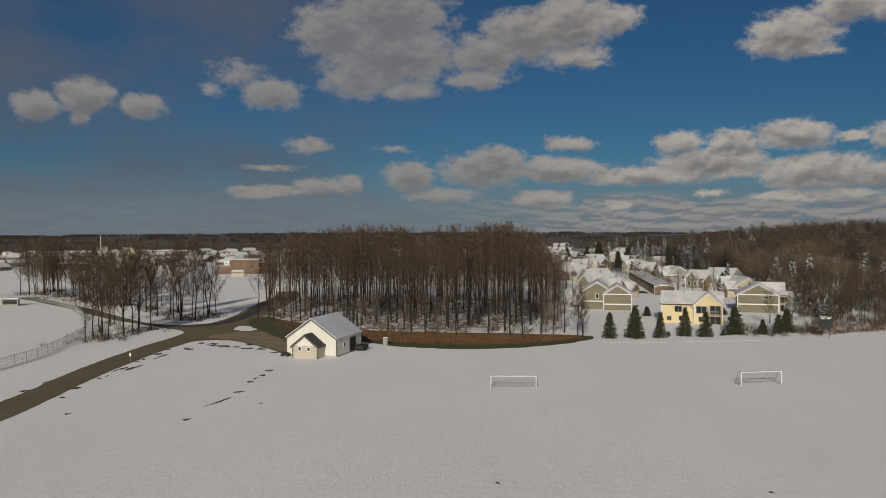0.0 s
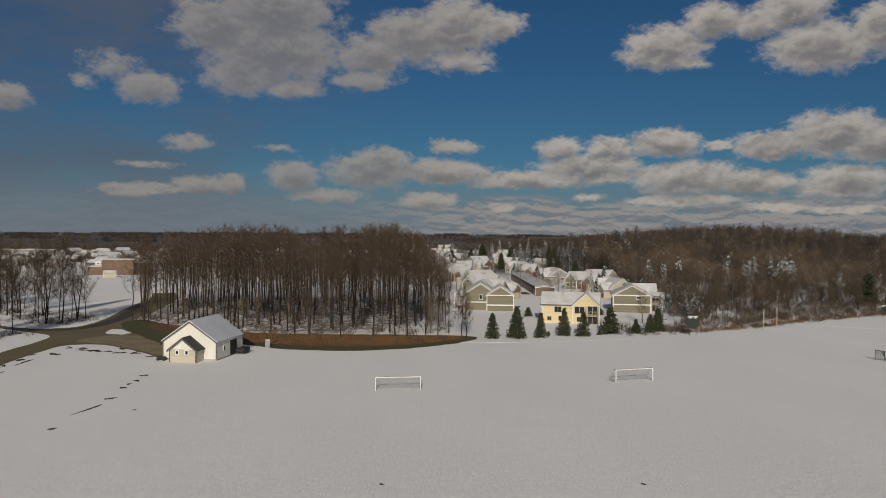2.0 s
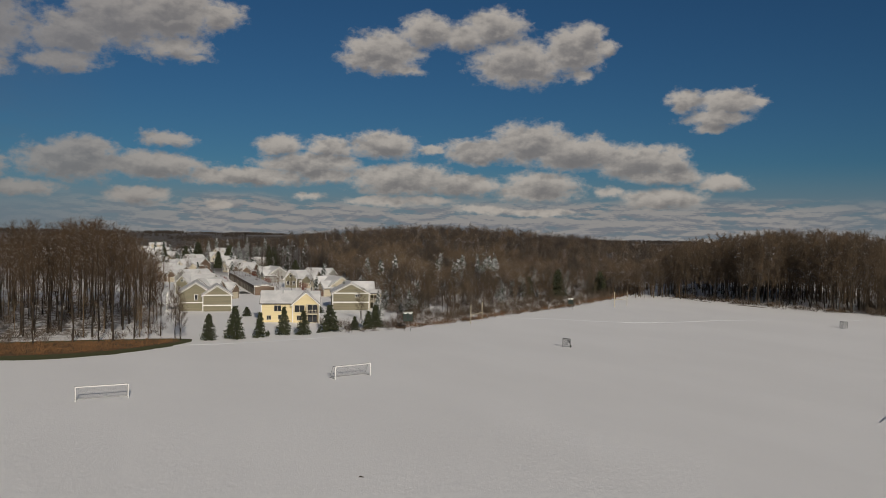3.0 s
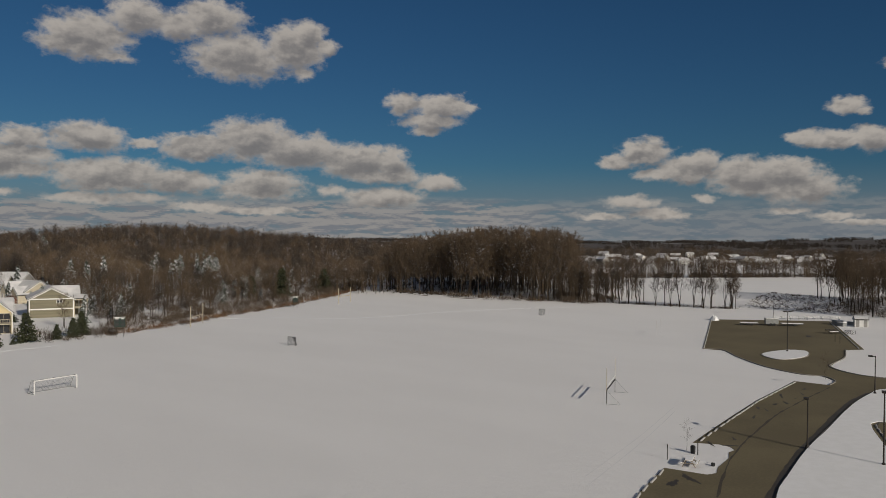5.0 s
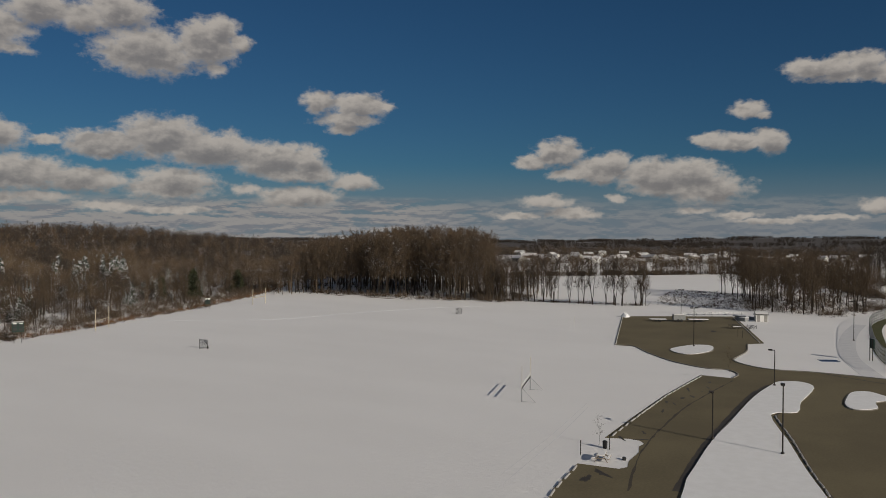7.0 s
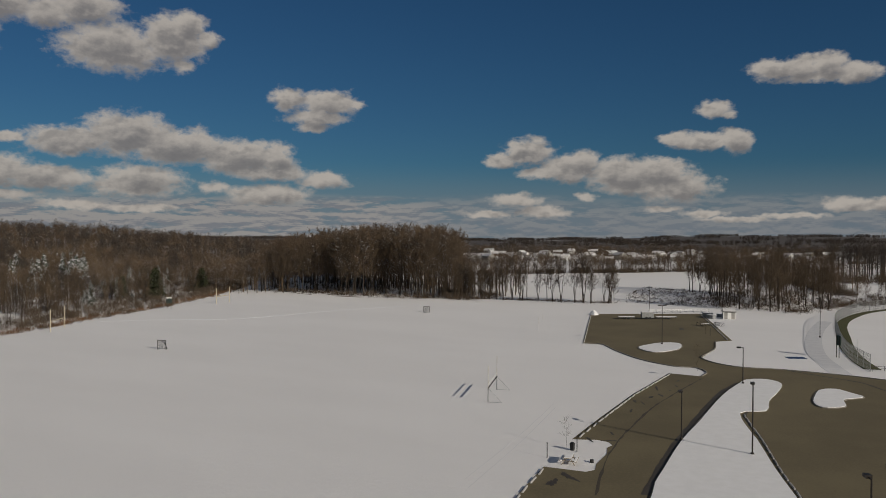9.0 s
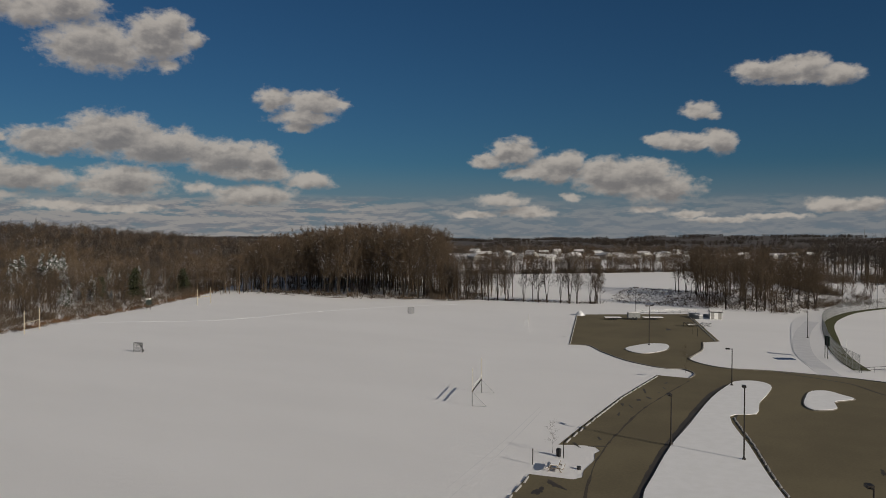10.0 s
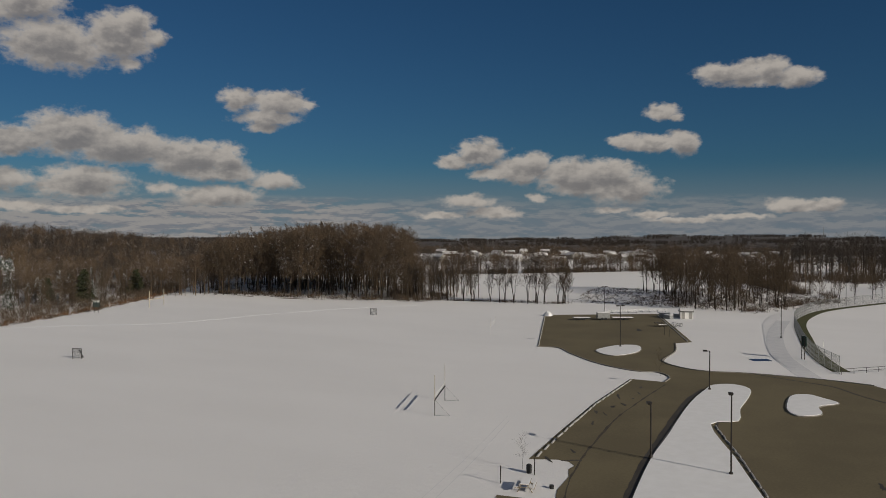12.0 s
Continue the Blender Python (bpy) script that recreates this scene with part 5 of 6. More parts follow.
def yellow_house():
    top = thing("house", "pale yellow two-storey house with a snowy roof and rear balcony", "house", "houses of the village", at=(57.0, 208.0, 0), rz=-17)
    gable_block(top, -7.4, 7.4, -4.6, 5.4, 4.9, 2.7, "x", YELLOW)
    gable_block(top, 0.6, 7.5, -5.6, 0.0, 4.9, 3.0, "y", YELLOW, over=0.5)
    for u, z, w, h in ((-3.2, 3.6, 1.7, 1.4), (-5.4, 1.2, 1.0, 1.0), (-2.6, 1.3, 0.8, 1.1)):
        window(top, "f", u, z, w, h, -4.6, CREAM)
    window(top, "f", 2.4, 3.6, 2.4, 1.7, -5.6, CREAM)
    window(top, "f", 5.7, 3.5, 2.4, 2.2, -5.6, CREAM)
    window(top, "f", 5.7, 1.1, 2.3, 2.0, -5.6, CREAM)
    window(top, "f", 2.3, 1.2, 1.0, 1.2, -5.6, CREAM)
    deck(top, 4.1, 7.4, -7.6, -5.7, 2.4, CREAM)
    plain(top, "chimney_vent", GALV, -2.1, -1.9, -0.9, -0.7, 7.0, 8.3)
    window(top, "l", 0.0, 3.4, 1.2, 1.2, -7.4, CREAM)


def olive_house_west():
    top = thing("house", "olive-sided house with white trim and corner deck under snow", "house", "houses of the village", at=(39.6, 243.0, 0), rz=-9)
    gable_block(top, -6.2, 3.2, -2.0, 12, 5.2, 3.0, "y", OLIVE)
    gable_block(top, 0.4, 8.6, -4.4, 6.0, 4.9, 2.6, "y", OLIVE)
    plain(top, "band", WHITE, -6.22, 0.4, -2.06, -2.0, 2.3, 2.6)
    plain(top, "band", WHITE, 0.36, 8.64, -4.46, -4.4, 1.6, 1.95)
    plain(top, "band", WHITE, 0.36, 8.64, -4.46, -4.4, 4.6, 4.9)
    window(top, "f", -1.4, 4.0, 0.8, 1.5, -2.0)
    window(top, "l", 3.0, 4.0, 1.6, 1.5, -6.2)
    window(top, "l", 7.0, 4.0, 1.6, 1.5, -6.2)
    window(top, "l", 5.0, 1.2, 1.6, 1.8, -6.2)
    deck(top, -9.6, -6.25, -2.0, 5.5, 2.6, WHITE)


def olive_house_east():
    top = thing("house", "grey-olive gabled house with white bands and covered porch", "house", "houses of the village", at=(84.5, 236.0, 0), rz=-16)
    gable_block(top, -6.6, 4.6, -5.0, 7.0, 5.2, 3.0, "y", OLIVE)
    gable_block(top, 0.0, 6.6, 1.5, 9.0, 5.2, 2.8, "x", OLIVE)
    plain(top, "band", WHITE, -6.64, 4.64, -5.06, -5.0, 2.2, 2.55)
    plain(top, "band", WHITE, -6.64, 4.64, -5.06, -5.0, 5.0, 5.3)
    window(top, "f", 1.0, 4.4, 1.3, 0.7, -5.0)
    window(top, "r", -2.0, 3.9, 2.0, 1.9, 4.6)
    window(top, "r", -2.0, 1.2, 1.8, 1.8, 4.6)
    deck(top, 4.7, 8.2, -4.6, 0.6, 2.5, CREAM)
    gable_block(top, 4.9, 8.2, -4.4, 0.4, 5.0, 0.8, "x", CREAM, over=0.25, z0=4.6)


yellow_house()
olive_house_west()
olive_house_east()


def cottage(wall, label, seed):
    """A village house: main roof, street gable, garage wing, windows and doors."""
    rg = random.Random(seed)
    top = thing("house", label, "house", "houses of the village")
    gable_block(top, -6.5, 6.5, -4.5, 5.5, 3.9, 3.2, "x", wall)
    gable_block(top, -6.0, -0.6, -6.2, 0.0, 3.9, 2.9, "y", wall)
    gable_block(top, 1.6, 6.6, -6.8, -1.0, 3.1, 2.3, "y", wall)
    for u in (-4.6, -2.0):
        window(top, "f", u, 2.0, 1.1, 1.5, -6.2, WHITE)
    window(top, "f", -3.3, 5.0, 0.9, 0.9, -6.2, WHITE)
    window(top, "f", 0.5, 2.2, 1.0, 1.6, -4.5, WHITE)
    plain(top, "garage_door", CREAM, 2.5, 5.7, -6.86, -6.8, 0.05, 2.3)
    for u in (-2.5, 2.0):
        window(top, "r", u, 2.0, 1.2, 1.4, 6.5, WHITE)
        window(top, "l", u, 2.0, 1.2, 1.4, -6.5, WHITE)
    return top


kinds = [cottage(OLIVE, "olive village house with white trim under a snowy roof", 1), cottage(CREAM, "cream village house with gables under a snowy roof", 2), cottage(BROWN, "brown village house with pale trim under a snowy roof", 3), cottage(GREYSIDE, "grey village house with garage under a snowy roof", 4)]
VILLAGE = [(50, 285, 55, 2), (50, 312, -30, 0), (55, 352, 40, 3), (51, 392, -35, 2), (54, 432, 60, 1), (58, 520, -20, 3), (62, 590, 35, 2), (70, 690, -15, 0), (84, 860, 10, 1), (96, 292, -62, 1), (98, 338, -20, 0), (96, 382, -70, 3), (92, 430, -20, 2), (97, 470, -60, 1), (66, 474, 20, 1), (78, 500, -40, 2), (104, 540, -20, 0), (88, 570, 30, 3), (112, 612, 10, 1), (80, 640, -30, 0), (104, 690, 20, 2), (130, 690, -30, 1), (112, 360, -28, 3), (128, 1180, 10, 1), (140, 1210, -20, 3), (90, 760, 0, 3), (122, 515, -10, 3)]
used = set()
for x, y, turn, k in VILLAGE:
    m = pose(x, y, hill(x, y), 0, 0, turn - math.degrees(math.atan2(x, y)))
    if k not in used:
        kinds[k].matrix_basis = m
        used.add(k)
    else:
        copy_thing(kinds[k], m)
row_house = thing("garage_row", "long brown garage row with a snow-covered low roof", "garages", at=(77, 350, 0), rz=83.8)
gable_block(row_house, -54, 54, -3.6, 3.6, 3.4, 0.4, "x", BROWN, over=0.3)
for k in range(17):
    plain(row_house, "garage_door", CREAM, -50 + 6 * k, -47 + 6 * k, 3.6, 3.67, 0.05, 2.3)
ribbon("road_3", [(65, 305), (66, 330), (69, 380), (74, 440), (82, 520), (92, 640), (110, 800)], 6, 0.03, ASPHALT_DARK, "wet village street between the houses", "road")


def leafy_bush(x, y, high):
    rg = random.Random(int(x * 10))
    w = Wood()
    for k in range(420):
        d = rand_dir(rg)
        r = rg.random() ** 0.4
        p = Vector((d.x * 0.42 * high * r, d.y * 0.42 * high * r, high * (0.52 + 0.45 * d.z * r)))
        w.blade(p, rand_dir(rg) * 0.35, 0.25, rg)
    stem = Wood()
    for k in range(4):
        stem.limb(Vector((0, 0, 0)), Vector((rg.uniform(-0.5, 0.5), rg.uniform(-0.5, 0.5), high * 0.6)), 0.05, 0.02, 4)
    top = thing("ornamental_tree", "small ornamental tree with russet leaves in a snowy yard", "tree", "russet yard trees", (x, y, 0))
    tri_mesh("stem", stem.v, stem.t, BARK, top)
    tri_mesh("leaves", w.v, w.t, RED_LEAVES, top)


for x, y, h in ((76.5, 262, 4.6), (82.5, 268, 4.0), (65.1, 345, 5.0), (87, 385, 5), (62, 372, 4.5), (104, 330, 4.5), (86, 276, 3.6), (70, 300, 3.8), (90, 310, 4.4), (74, 330, 4.0), (58, 300, 3.8), (84, 345, 4.6), (70, 405, 5.0), (108, 296, 4.2), (94, 262, 3.4)):
    leafy_bush(x, y, h)
for k, (x, y, h) in enumerate(((38.2, 179, 1.1), (44, 179.4, 1.0), (56, 179.5, 1.1), (48.5, 222, 2.6), (46.2, 246, 1.8), (70, 226, 3.2))):
    ob = copy_thing(firs[k % 3], pose(0, 0, 0))
    ob["label"] = "small clipped evergreen shrub in the snow"
    ob["category"] = "shrub"
    ob["group"] = "evergreen shrubs"
    ob.name = "evergreen_shrub"
    ob.matrix_basis = pose(x, y, 0, 0, 0, k * 50) @ Matrix.Diagonal((h / 6.4 * 1.7, h / 6.4 * 1.7, h / 6.4, 1))

# school and the distant suburbs
school = thing("school", "low tan brick school with flat snowy roofs", "school", at=(-128, 452, 0), rz=15)
plain(school, "wing", BRICK, -9, 7, -6, 12, 0, 8.2)
plain(school, "wing", BRICK, 7, 17, -2, 14, 0, 6.4)
plain(school, "wing", BRICK, -16, -9, -3, 10, 0, 4.6)
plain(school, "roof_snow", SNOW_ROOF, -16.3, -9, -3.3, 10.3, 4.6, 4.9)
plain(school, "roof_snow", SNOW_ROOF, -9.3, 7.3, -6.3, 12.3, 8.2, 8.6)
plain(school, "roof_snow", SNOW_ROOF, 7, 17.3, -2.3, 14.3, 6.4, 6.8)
for u in (9, 12, 15):
    window(school, "f", u, 3.6, 1.8, 1.6, -2)
store = thing("shed", "small cream shed with a snowy roof on the field", "shed", at=(-125, 424, 0), rz=15)
gable_block(store, -3, 3, -1.6, 1.6, 2.4, 1.0, "x", CREAM, over=0.2)


def far_house(wall, label, long_, wide, high):
    top = thing("suburban_house", label, "house", "distant suburban houses")
    gable_block(top, -long_, long_, -wide, wide, high, wide * 0.6, "x", wall, boards=False)
    for u in (-0.6, 0.0, 0.6):
        window(top, "f", u * long_, high * 0.6, 1.5, 1.5, -wide)
        window(top, "b", u * long_, high * 0.6, 1.5, 1.5, wide)
    return top


far_kinds_h = [far_house(CREAM, "distant cream house with a snow-white roof", 7, 4.5, 3.6), far_house(GREYSIDE, "distant grey house with a snow-white roof", 8, 5, 5.2), far_house(BROWN, "distant brown house with a snow-white roof", 7.5, 5, 3.4), far_house(WHITE, "distant white house with a snow-white roof", 6, 4.2, 5.4), far_house(BRICK, "distant brick building with a broad snowy roof", 16, 8, 4.6)]
town = random.Random(52)
town_spots = []
while len(town_spots) < 152:
    if len(town_spots) < 84:
        az, d = town.uniform(-31.5, -13), town.uniform(570, 960)
    elif len(town_spots) < 130:
        az, d = town.uniform(56.5, 71), town.uniform(720, 1120)
    else:
        az, d = town.uniform(71, 86), town.uniform(760, 1250)
    x, y = d * math.sin(radians(az)), d * math.cos(radians(az))
    if all((x - a) ** 2 + (y - b) ** 2 > 500 for a, b in town_spots):
        town_spots.append((x, y))
for i, (x, y) in enumerate(town_spots):
    k = i if i < 5 else town.choice((0, 0, 1, 1, 2, 2, 2, 3, 3))
    m = pose(x, y, hill(x, y) - 0.1, 0, 0, town.uniform(-60, 60) - math.degrees(math.atan2(x, y))) @ Matrix.Scale(town.uniform(0.6, 0.88), 4)
    if i < 5:
        far_kinds_h[k].matrix_basis = m
    else:
        copy_thing(far_kinds_h[k], pose(0, 0, 0)).matrix_basis = m
def long_hall(label, wall, bearing_, d, long_, wide, high, turn, tower=0.0):
    x, y = d * math.sin(radians(bearing_)), d * math.cos(radians(bearing_))
    top = thing("hall", label, "hall", "long halls of the suburb", (x, y, hill(x, y)), turn - bearing_)
    plain(top, "wall", wall, -long_ / 2, long_ / 2, -wide / 2, wide / 2, -0.1, high)
    plain(top, "roof_snow", SNOW_ROOF, -long_ / 2 - 0.3, long_ / 2 + 0.3, -wide / 2 - 0.3, wide / 2 + 0.3, high, high + 0.5)
    for k in range(int(long_ / 6)):
        window(top, "f", -long_ / 2 + 3 + 6 * k, high * 0.55, 2.2, 1.5, -wide / 2)
    if tower:
        plain(top, "upper_block", CREAM, long_ / 2 - 16, long_ / 2 - 2, -wide / 3, wide / 3, high + 0.5, high + tower)
        plain(top, "roof_snow", SNOW_ROOF, long_ / 2 - 16.3, long_ / 2 - 1.7, -wide / 3 - 0.3, wide / 3 + 0.3, high + tower, high + tower + 0.4)


long_hall("long low white hall with a tan upper block in the suburb", WHITE, -26.4, 900, 62, 22, 5.0, 4, 4.0)
long_hall("long grey-blue hall with a snowy roof in the suburb", GREYSIDE, -21.2, 840, 46, 18, 6.0, -6)
long_hall("broad brown hall with a snowy roof before the suburb", BROWN, -26.8, 560, 18, 12, 4.0, -20)
chapel = thing("chapel", "ochre-fronted hall with a steep snowy roof in the suburb", "hall", at=(-300, 690, 0), rz=40)
gable_block(chapel, -7, 7, -12, 12, 5, 6, "y", YELLOW, boards=False)
mast = thing("flagpole_mast", "tall thin white mast rising over the suburb", "mast", at=(-395, 840, 0))
part("pole", Geo().beam((0, 0, 0), (0, 0, 22), 0.35, 0.2, 8), WHITE, mast)
tower = thing("radio_mast", "slim far-off radio mast on the wooded ridge", "mast", at=(3560, 470, hill(3560, 470)))
part("pole", Geo().beam((0, 0, 0), (0, 0, 45), 0.9, 0.5, 6), GALV, tower)
hut = thing("dugout", "grey dugout hut with a snowy roof by the ball field", "hut", at=(-147, 250, 0), rz=20)
plain(hut, "wall", GREYSIDE, -2.4, 2.4, -1.3, 1.3, 0, 2.3)
plain(hut, "roof_snow", SNOW_ROOF, -2.7, 2.7, -1.6, 1.6, 2.3, 2.6)
plain(hut, "opening", BLACK, -2.0, 2.0, -1.34, -1.3, 0.6, 1.9)


# ---------------------------------------------------------------- things on the fields
def bars(name, segs, r, mat, parent, sides=8, label=""):
    g = Geo()
    for a, b in segs:
        g.beam(a, b, r, sides=sides)
    return part(name, g, mat, parent, label)


def net_between(pts, nu, nv, r=0.012):
    """Cords over a four-cornered patch."""
    a, b, c, d = (Vector(p) for p in pts)
    g = Geo()
    for i in range(nu + 1):
        t = i / nu
        g.beam(a.lerp(b, t), d.lerp(c, t), r, sides=3)
    for j in range(nv + 1):
        t = j / nv
        g.beam(a.lerp(d, t), b.lerp(c, t), r, sides=3)
    return g


def soccer_goal(x, y, turn):
    top = thing("soccer_goal", "white full-size soccer goal with a sagging net on snow", "goal", "soccer goals", (x, y, 0), turn)
    w, h, dp = 3.3, 1.95, 1.7
    for s in (-1, 1):
        bars("post", [((s * w, 0, 0), (s * w, 0, h))], 0.075, WHITE, top)
        bars("stay", [((s * w, 0, h), (s * w, 0.7, h)), ((s * w, 0.7, h), (s * w, dp, 0.05)), ((s * w, 0, 0.05), (s * w, dp, 0.05))], 0.04, GALV, top)
    bars("crossbar", [((-w, 0, h), (w, 0, h))], 0.075, WHITE, top)
    bars("ground_bar", [((-w, dp, 0.06), (w, dp, 0.06))], 0.06, GALV, top)
    g = net_between([(-w, 0.7, h), (w, 0.7, h), (w, dp, 0.05), (-w, dp, 0.05)], 30, 9, 0.006)
    g2 = net_between([(-w, 0, h), (w, 0, h), (w, 0.7, h), (-w, 0.7, h)], 30, 3, 0.006)
    n = len(g.v)
    g.v += g2.v
    g.f += [tuple(n + i for i in f) for f in g2.f]
    part("net", g, NET, top)


soccer_goal(6.2, 116.8, 1)
soccer_goal(43.6, 121.3, 12)


def combined_goal(x, y, turn, width, cross, tall, name="goal_posts", mat=WHITE, label="white combined football and soccer goal with slim uprights", slim=1.0):
    top = thing(name, label, "goal posts", "combined goals", (x, y, 0), turn)
    for s in (0, 1):
        bars("post", [((s * width, 0, 0), (s * width, 0, cross))], 0.045 * slim, mat, top)
        bars("upright", [((s * width, 0, cross), (s * width, 0, tall))], 0.035 * slim, CREAM, top)
        bars("stay", [((s * width, 0, cross), (s * width, -1.9, 0.04)), ((s * width, 0, 0.04), (s * width, -1.9, 0.04))], 0.02 * slim, GALV if mat == POLE else WHITE, top)
    bars("crossbar", [((0, 0, cross), (width, 0, cross))], 0.085 * slim, mat, top)
    bars("upper_bar", [((0, 0, cross + 0.55), (width, 0, cross + 0.55))], 0.06 * slim, WHITE, top)
    return top


combined_goal(94.2, 60.3, 25, 9.2, 1.95, 5.0, mat=POLE, label="combined football and soccer goal with dark crossbar and white uprights")
combined_goal(169.3, 95.0, 21, 7.4, 1.9, 3.6, slim=0.4)


def end_zone_goal(x, y, turn, width):
    top = thing("football_goal", "cream-painted football goal posts before brown scrub", "goal posts", "football goals", (x, y, 0), turn)
    for s in (0, 1):
        bars("upright", [((s * width, 0, 0), (s * width, 0, 5.2))], 0.11, CREAM, top)
    bars("crossbar", [((0, 0, 2.4), (width, 0, 2.4))], 0.11, CREAM, top)


end_zone_goal(98.8, 184.8, 42, 9.0)
end_zone_goal(171, 217, 22, 8.5)


def lacrosse_goal(x, y, turn, s):
    top = thing("lacrosse_goal", "small square steel goal with a grey net on snow", "goal", "lacrosse goals", (x, y, 0), turn)
    w = 0.95
    for k in (-1, 1):
        bars("post", [((k * w, 0, 0), (k * w, 0, 1.85))], 0.05, POLE, top)
    bars("crossbar", [((-w, 0, 1.85), (w, 0, 1.85))], 0.05, POLE, top)
    bars("base", [((-w, 0, 0.04), (0, 1.9, 0.04)), ((w, 0, 0.04), (0, 1.9, 0.04)), ((0, 1.9, 0.04), (0, 0.1, 1.8))], 0.04, GALV, top)
    for k in (-1, 1):
        part("net", net_between([(k * w, 0, 1.85), (0, 0.1, 1.85), (0, 1.9, 0.05), (k * w, 0, 0.05)], 12, 12, 0.014), NET, top)
    top.matrix_basis = pose(x, y, 0, 0, 0, turn) @ Matrix.Diagonal((s, s, s, 1))


lacrosse_goal(97.2, 139.0, -70, 1.0)
lacrosse_goal(191.2, 145.2, 120, 0.95)


def scoreboard(x, y, turn, wide, low, high):
    top = thing("scoreboard", "dark green scoreboard on two posts at the field's edge", "scoreboard", "scoreboards", (x, y, 0), turn)
    for s in (-0.32, 0.32):
        plain(top, "post", POLE, s * wide - 0.055, s * wide + 0.055, 0.0, 0.1, 0, high - 0.2)
    plain(top, "panel", GREEN, -wide / 2, wide / 2, -0.22, 0.0, low, high)
    plain(top, "border", WHITE, -wide / 2 - 0.04, wide / 2 + 0.04, -0.25, -0.225, high - 0.1, high + 0.05)
    for s in (-0.25, 0.25):
        for z0, h in ((0.12, 0.26), (0.52, 0.2)):
            zz = low + (high - low) * z0
            plain(top, "display", BLACK, s * wide - 0.17 * wide, s * wide + 0.17 * wide, -0.26, -0.222, zz, zz + (high - low) * h)
        zz = low + (high - low) * 0.78
        plain(top, "text_bar", WHITE, s * wide - 0.15 * wide, s * wide + 0.15 * wide, -0.25, -0.222, zz, zz + 0.1 * (high - low))


scoreboard(77.4, 177.0, -20, 2.3, 2.3, 4.5)
scoreboard(151, 214, -35, 1.7, 1.7, 3.5)
scoreboard(168.2, 30.0, 38, 1.5, 2.4, 4.2)


def lamp_post(x, y, z, high, turn, heads=1):
    top = thing("street_lamp", "dark bronze car park lamp on a small dark foot", "street lamp", "lamps of the car park", (x, y, z), turn)
    part("foot", Geo().beam((0, 0, -0.05), (0, 0, 0.28), 0.24, 0.17, 14), POLE, top)
    part("pole", Geo().beam((0, 0, 0.25), (0, 0, high), 0.085, 0.06, 8), POLE, top)
    for k in range(heads):
        s = 1 if k == 0 else -1
        arm = part("arm", Geo().box(0.0 if s > 0 else -0.5, 0.5 if s > 0 else 0.0, -0.04, 0.04, high - 0.12, high - 0.02), POLE, top)
        head = part("head", Geo().box(0.35 if s > 0 else -0.95, 0.95 if s > 0 else -0.35, -0.2, 0.2, high - 0.13, high + 0.08), POLE, top)
        part("lens", Geo().box(0.45 if s > 0 else -0.85, 0.85 if s > 0 else -0.45, -0.15, 0.15, high - 0.165, high - 0.143), LENS, head)


lamp_post(90.0, 32.0, 0.12, 5.3, 35)
lamp_post(88.5, 24.0, 0.05, 7.4, 20)
lamp_post(129.1, 36.4, 0.12, 5.6, 110)
lamp_post(165.3, 63.1, 0.12, 8.2, 150, 2)
lamp_post(199.3, 39.2, 0, 8.9, 120)
lamp_post(236, 94.2, 0, 7.4, 150, 2)
lamp_post(59.7, 9.0, 0.0, 7.4, 30)
lamp_post(290.6, 36.3, 0, 11.5, 120)


def chain_fence(name, pts, high, label, closed=False, step=3.0):
    line = smooth_line(pts, 8)
    dist, posts, out = 0.0, [line[0]], [line[0]]
    for a, b in zip(line, line[1:]):
        dist += (b - a).length
        out.append(b)
        if dist >= step:
            posts.append(b)
            dist = 0.0
    top = thing(name, label, "fence", "chain-link fences")
    base = Geo().beam((0, 0, 0), (0, 0, high + 0.1), 0.045, sides=6)
    first = part("post", base, GALV, top)
    first.matrix_basis = pose(*posts[0])
    for p in posts[1:]:
        ob = new("post", first.data)
        ob.parent = top
        ob.matrix_basis = pose(*p)
    rail, wire = Geo(), Geo()
    for a, b in zip(posts, posts[1:]):
        for z in (high, 0.12):
            rail.beam(a + Vector((0, 0, z)), b + Vector((0, 0, z)), 0.03, sides=4)
        n = max(2, int((b - a).length / 0.28))
        for i in range(n):
            p, q = a.lerp(b, i / n), a.lerp(b, (i + 1) / n)
            for u, v in ((p, q), (q, p)):
                for lo in (0.0, 0.5):
                    wire.beam(u + Vector((0, 0, 0.1 + lo * high)), v + Vector((0, 0, 0.1 + (lo + 0.47) * high)), 0.011, sides=3)
    part("rail", rail, GALV, top)
    part("wire_mesh", wire, GALV, top)


BALL_EAST = [(154.5, 22.6), (167.2, 27.8), (183, 32), (199.5, 35.5), (229, 41.4), (254, 43.2), (281, 41), (323, 27.5), (350, 12)]
chain_fence("ball_field_fence", BALL_EAST, 2.9, "tall galvanised chain-link fence curving round the ball field")
ribbon("warning_track", [(157, 22.6), (168.0, 26.6), (184, 31), (200.3, 34.4), (229.3, 40.0), (253.5, 41.8), (280, 39.4), (320, 26.5)], 2.8, 0.03, GREEN_GRASS, "bare brown warning track inside the fence", "track")
BALL_WEST = [(-78, 96), (-79.3, 131.5), (-79.6, 143.7), (-84.5, 166.6), (-90, 183), (-108.3, 218.5), (-129, 247.5), (-149.7, 268.5), (-166, 276), (-190, 280)]
chain_fence("outfield_fence", BALL_WEST, 1.9, "low galvanised chain-link fence round the snowy outfield")
railing = thing("low_railing", "low dark railing at the end of the ball field fence", "railing", at=(0, 0, 0))
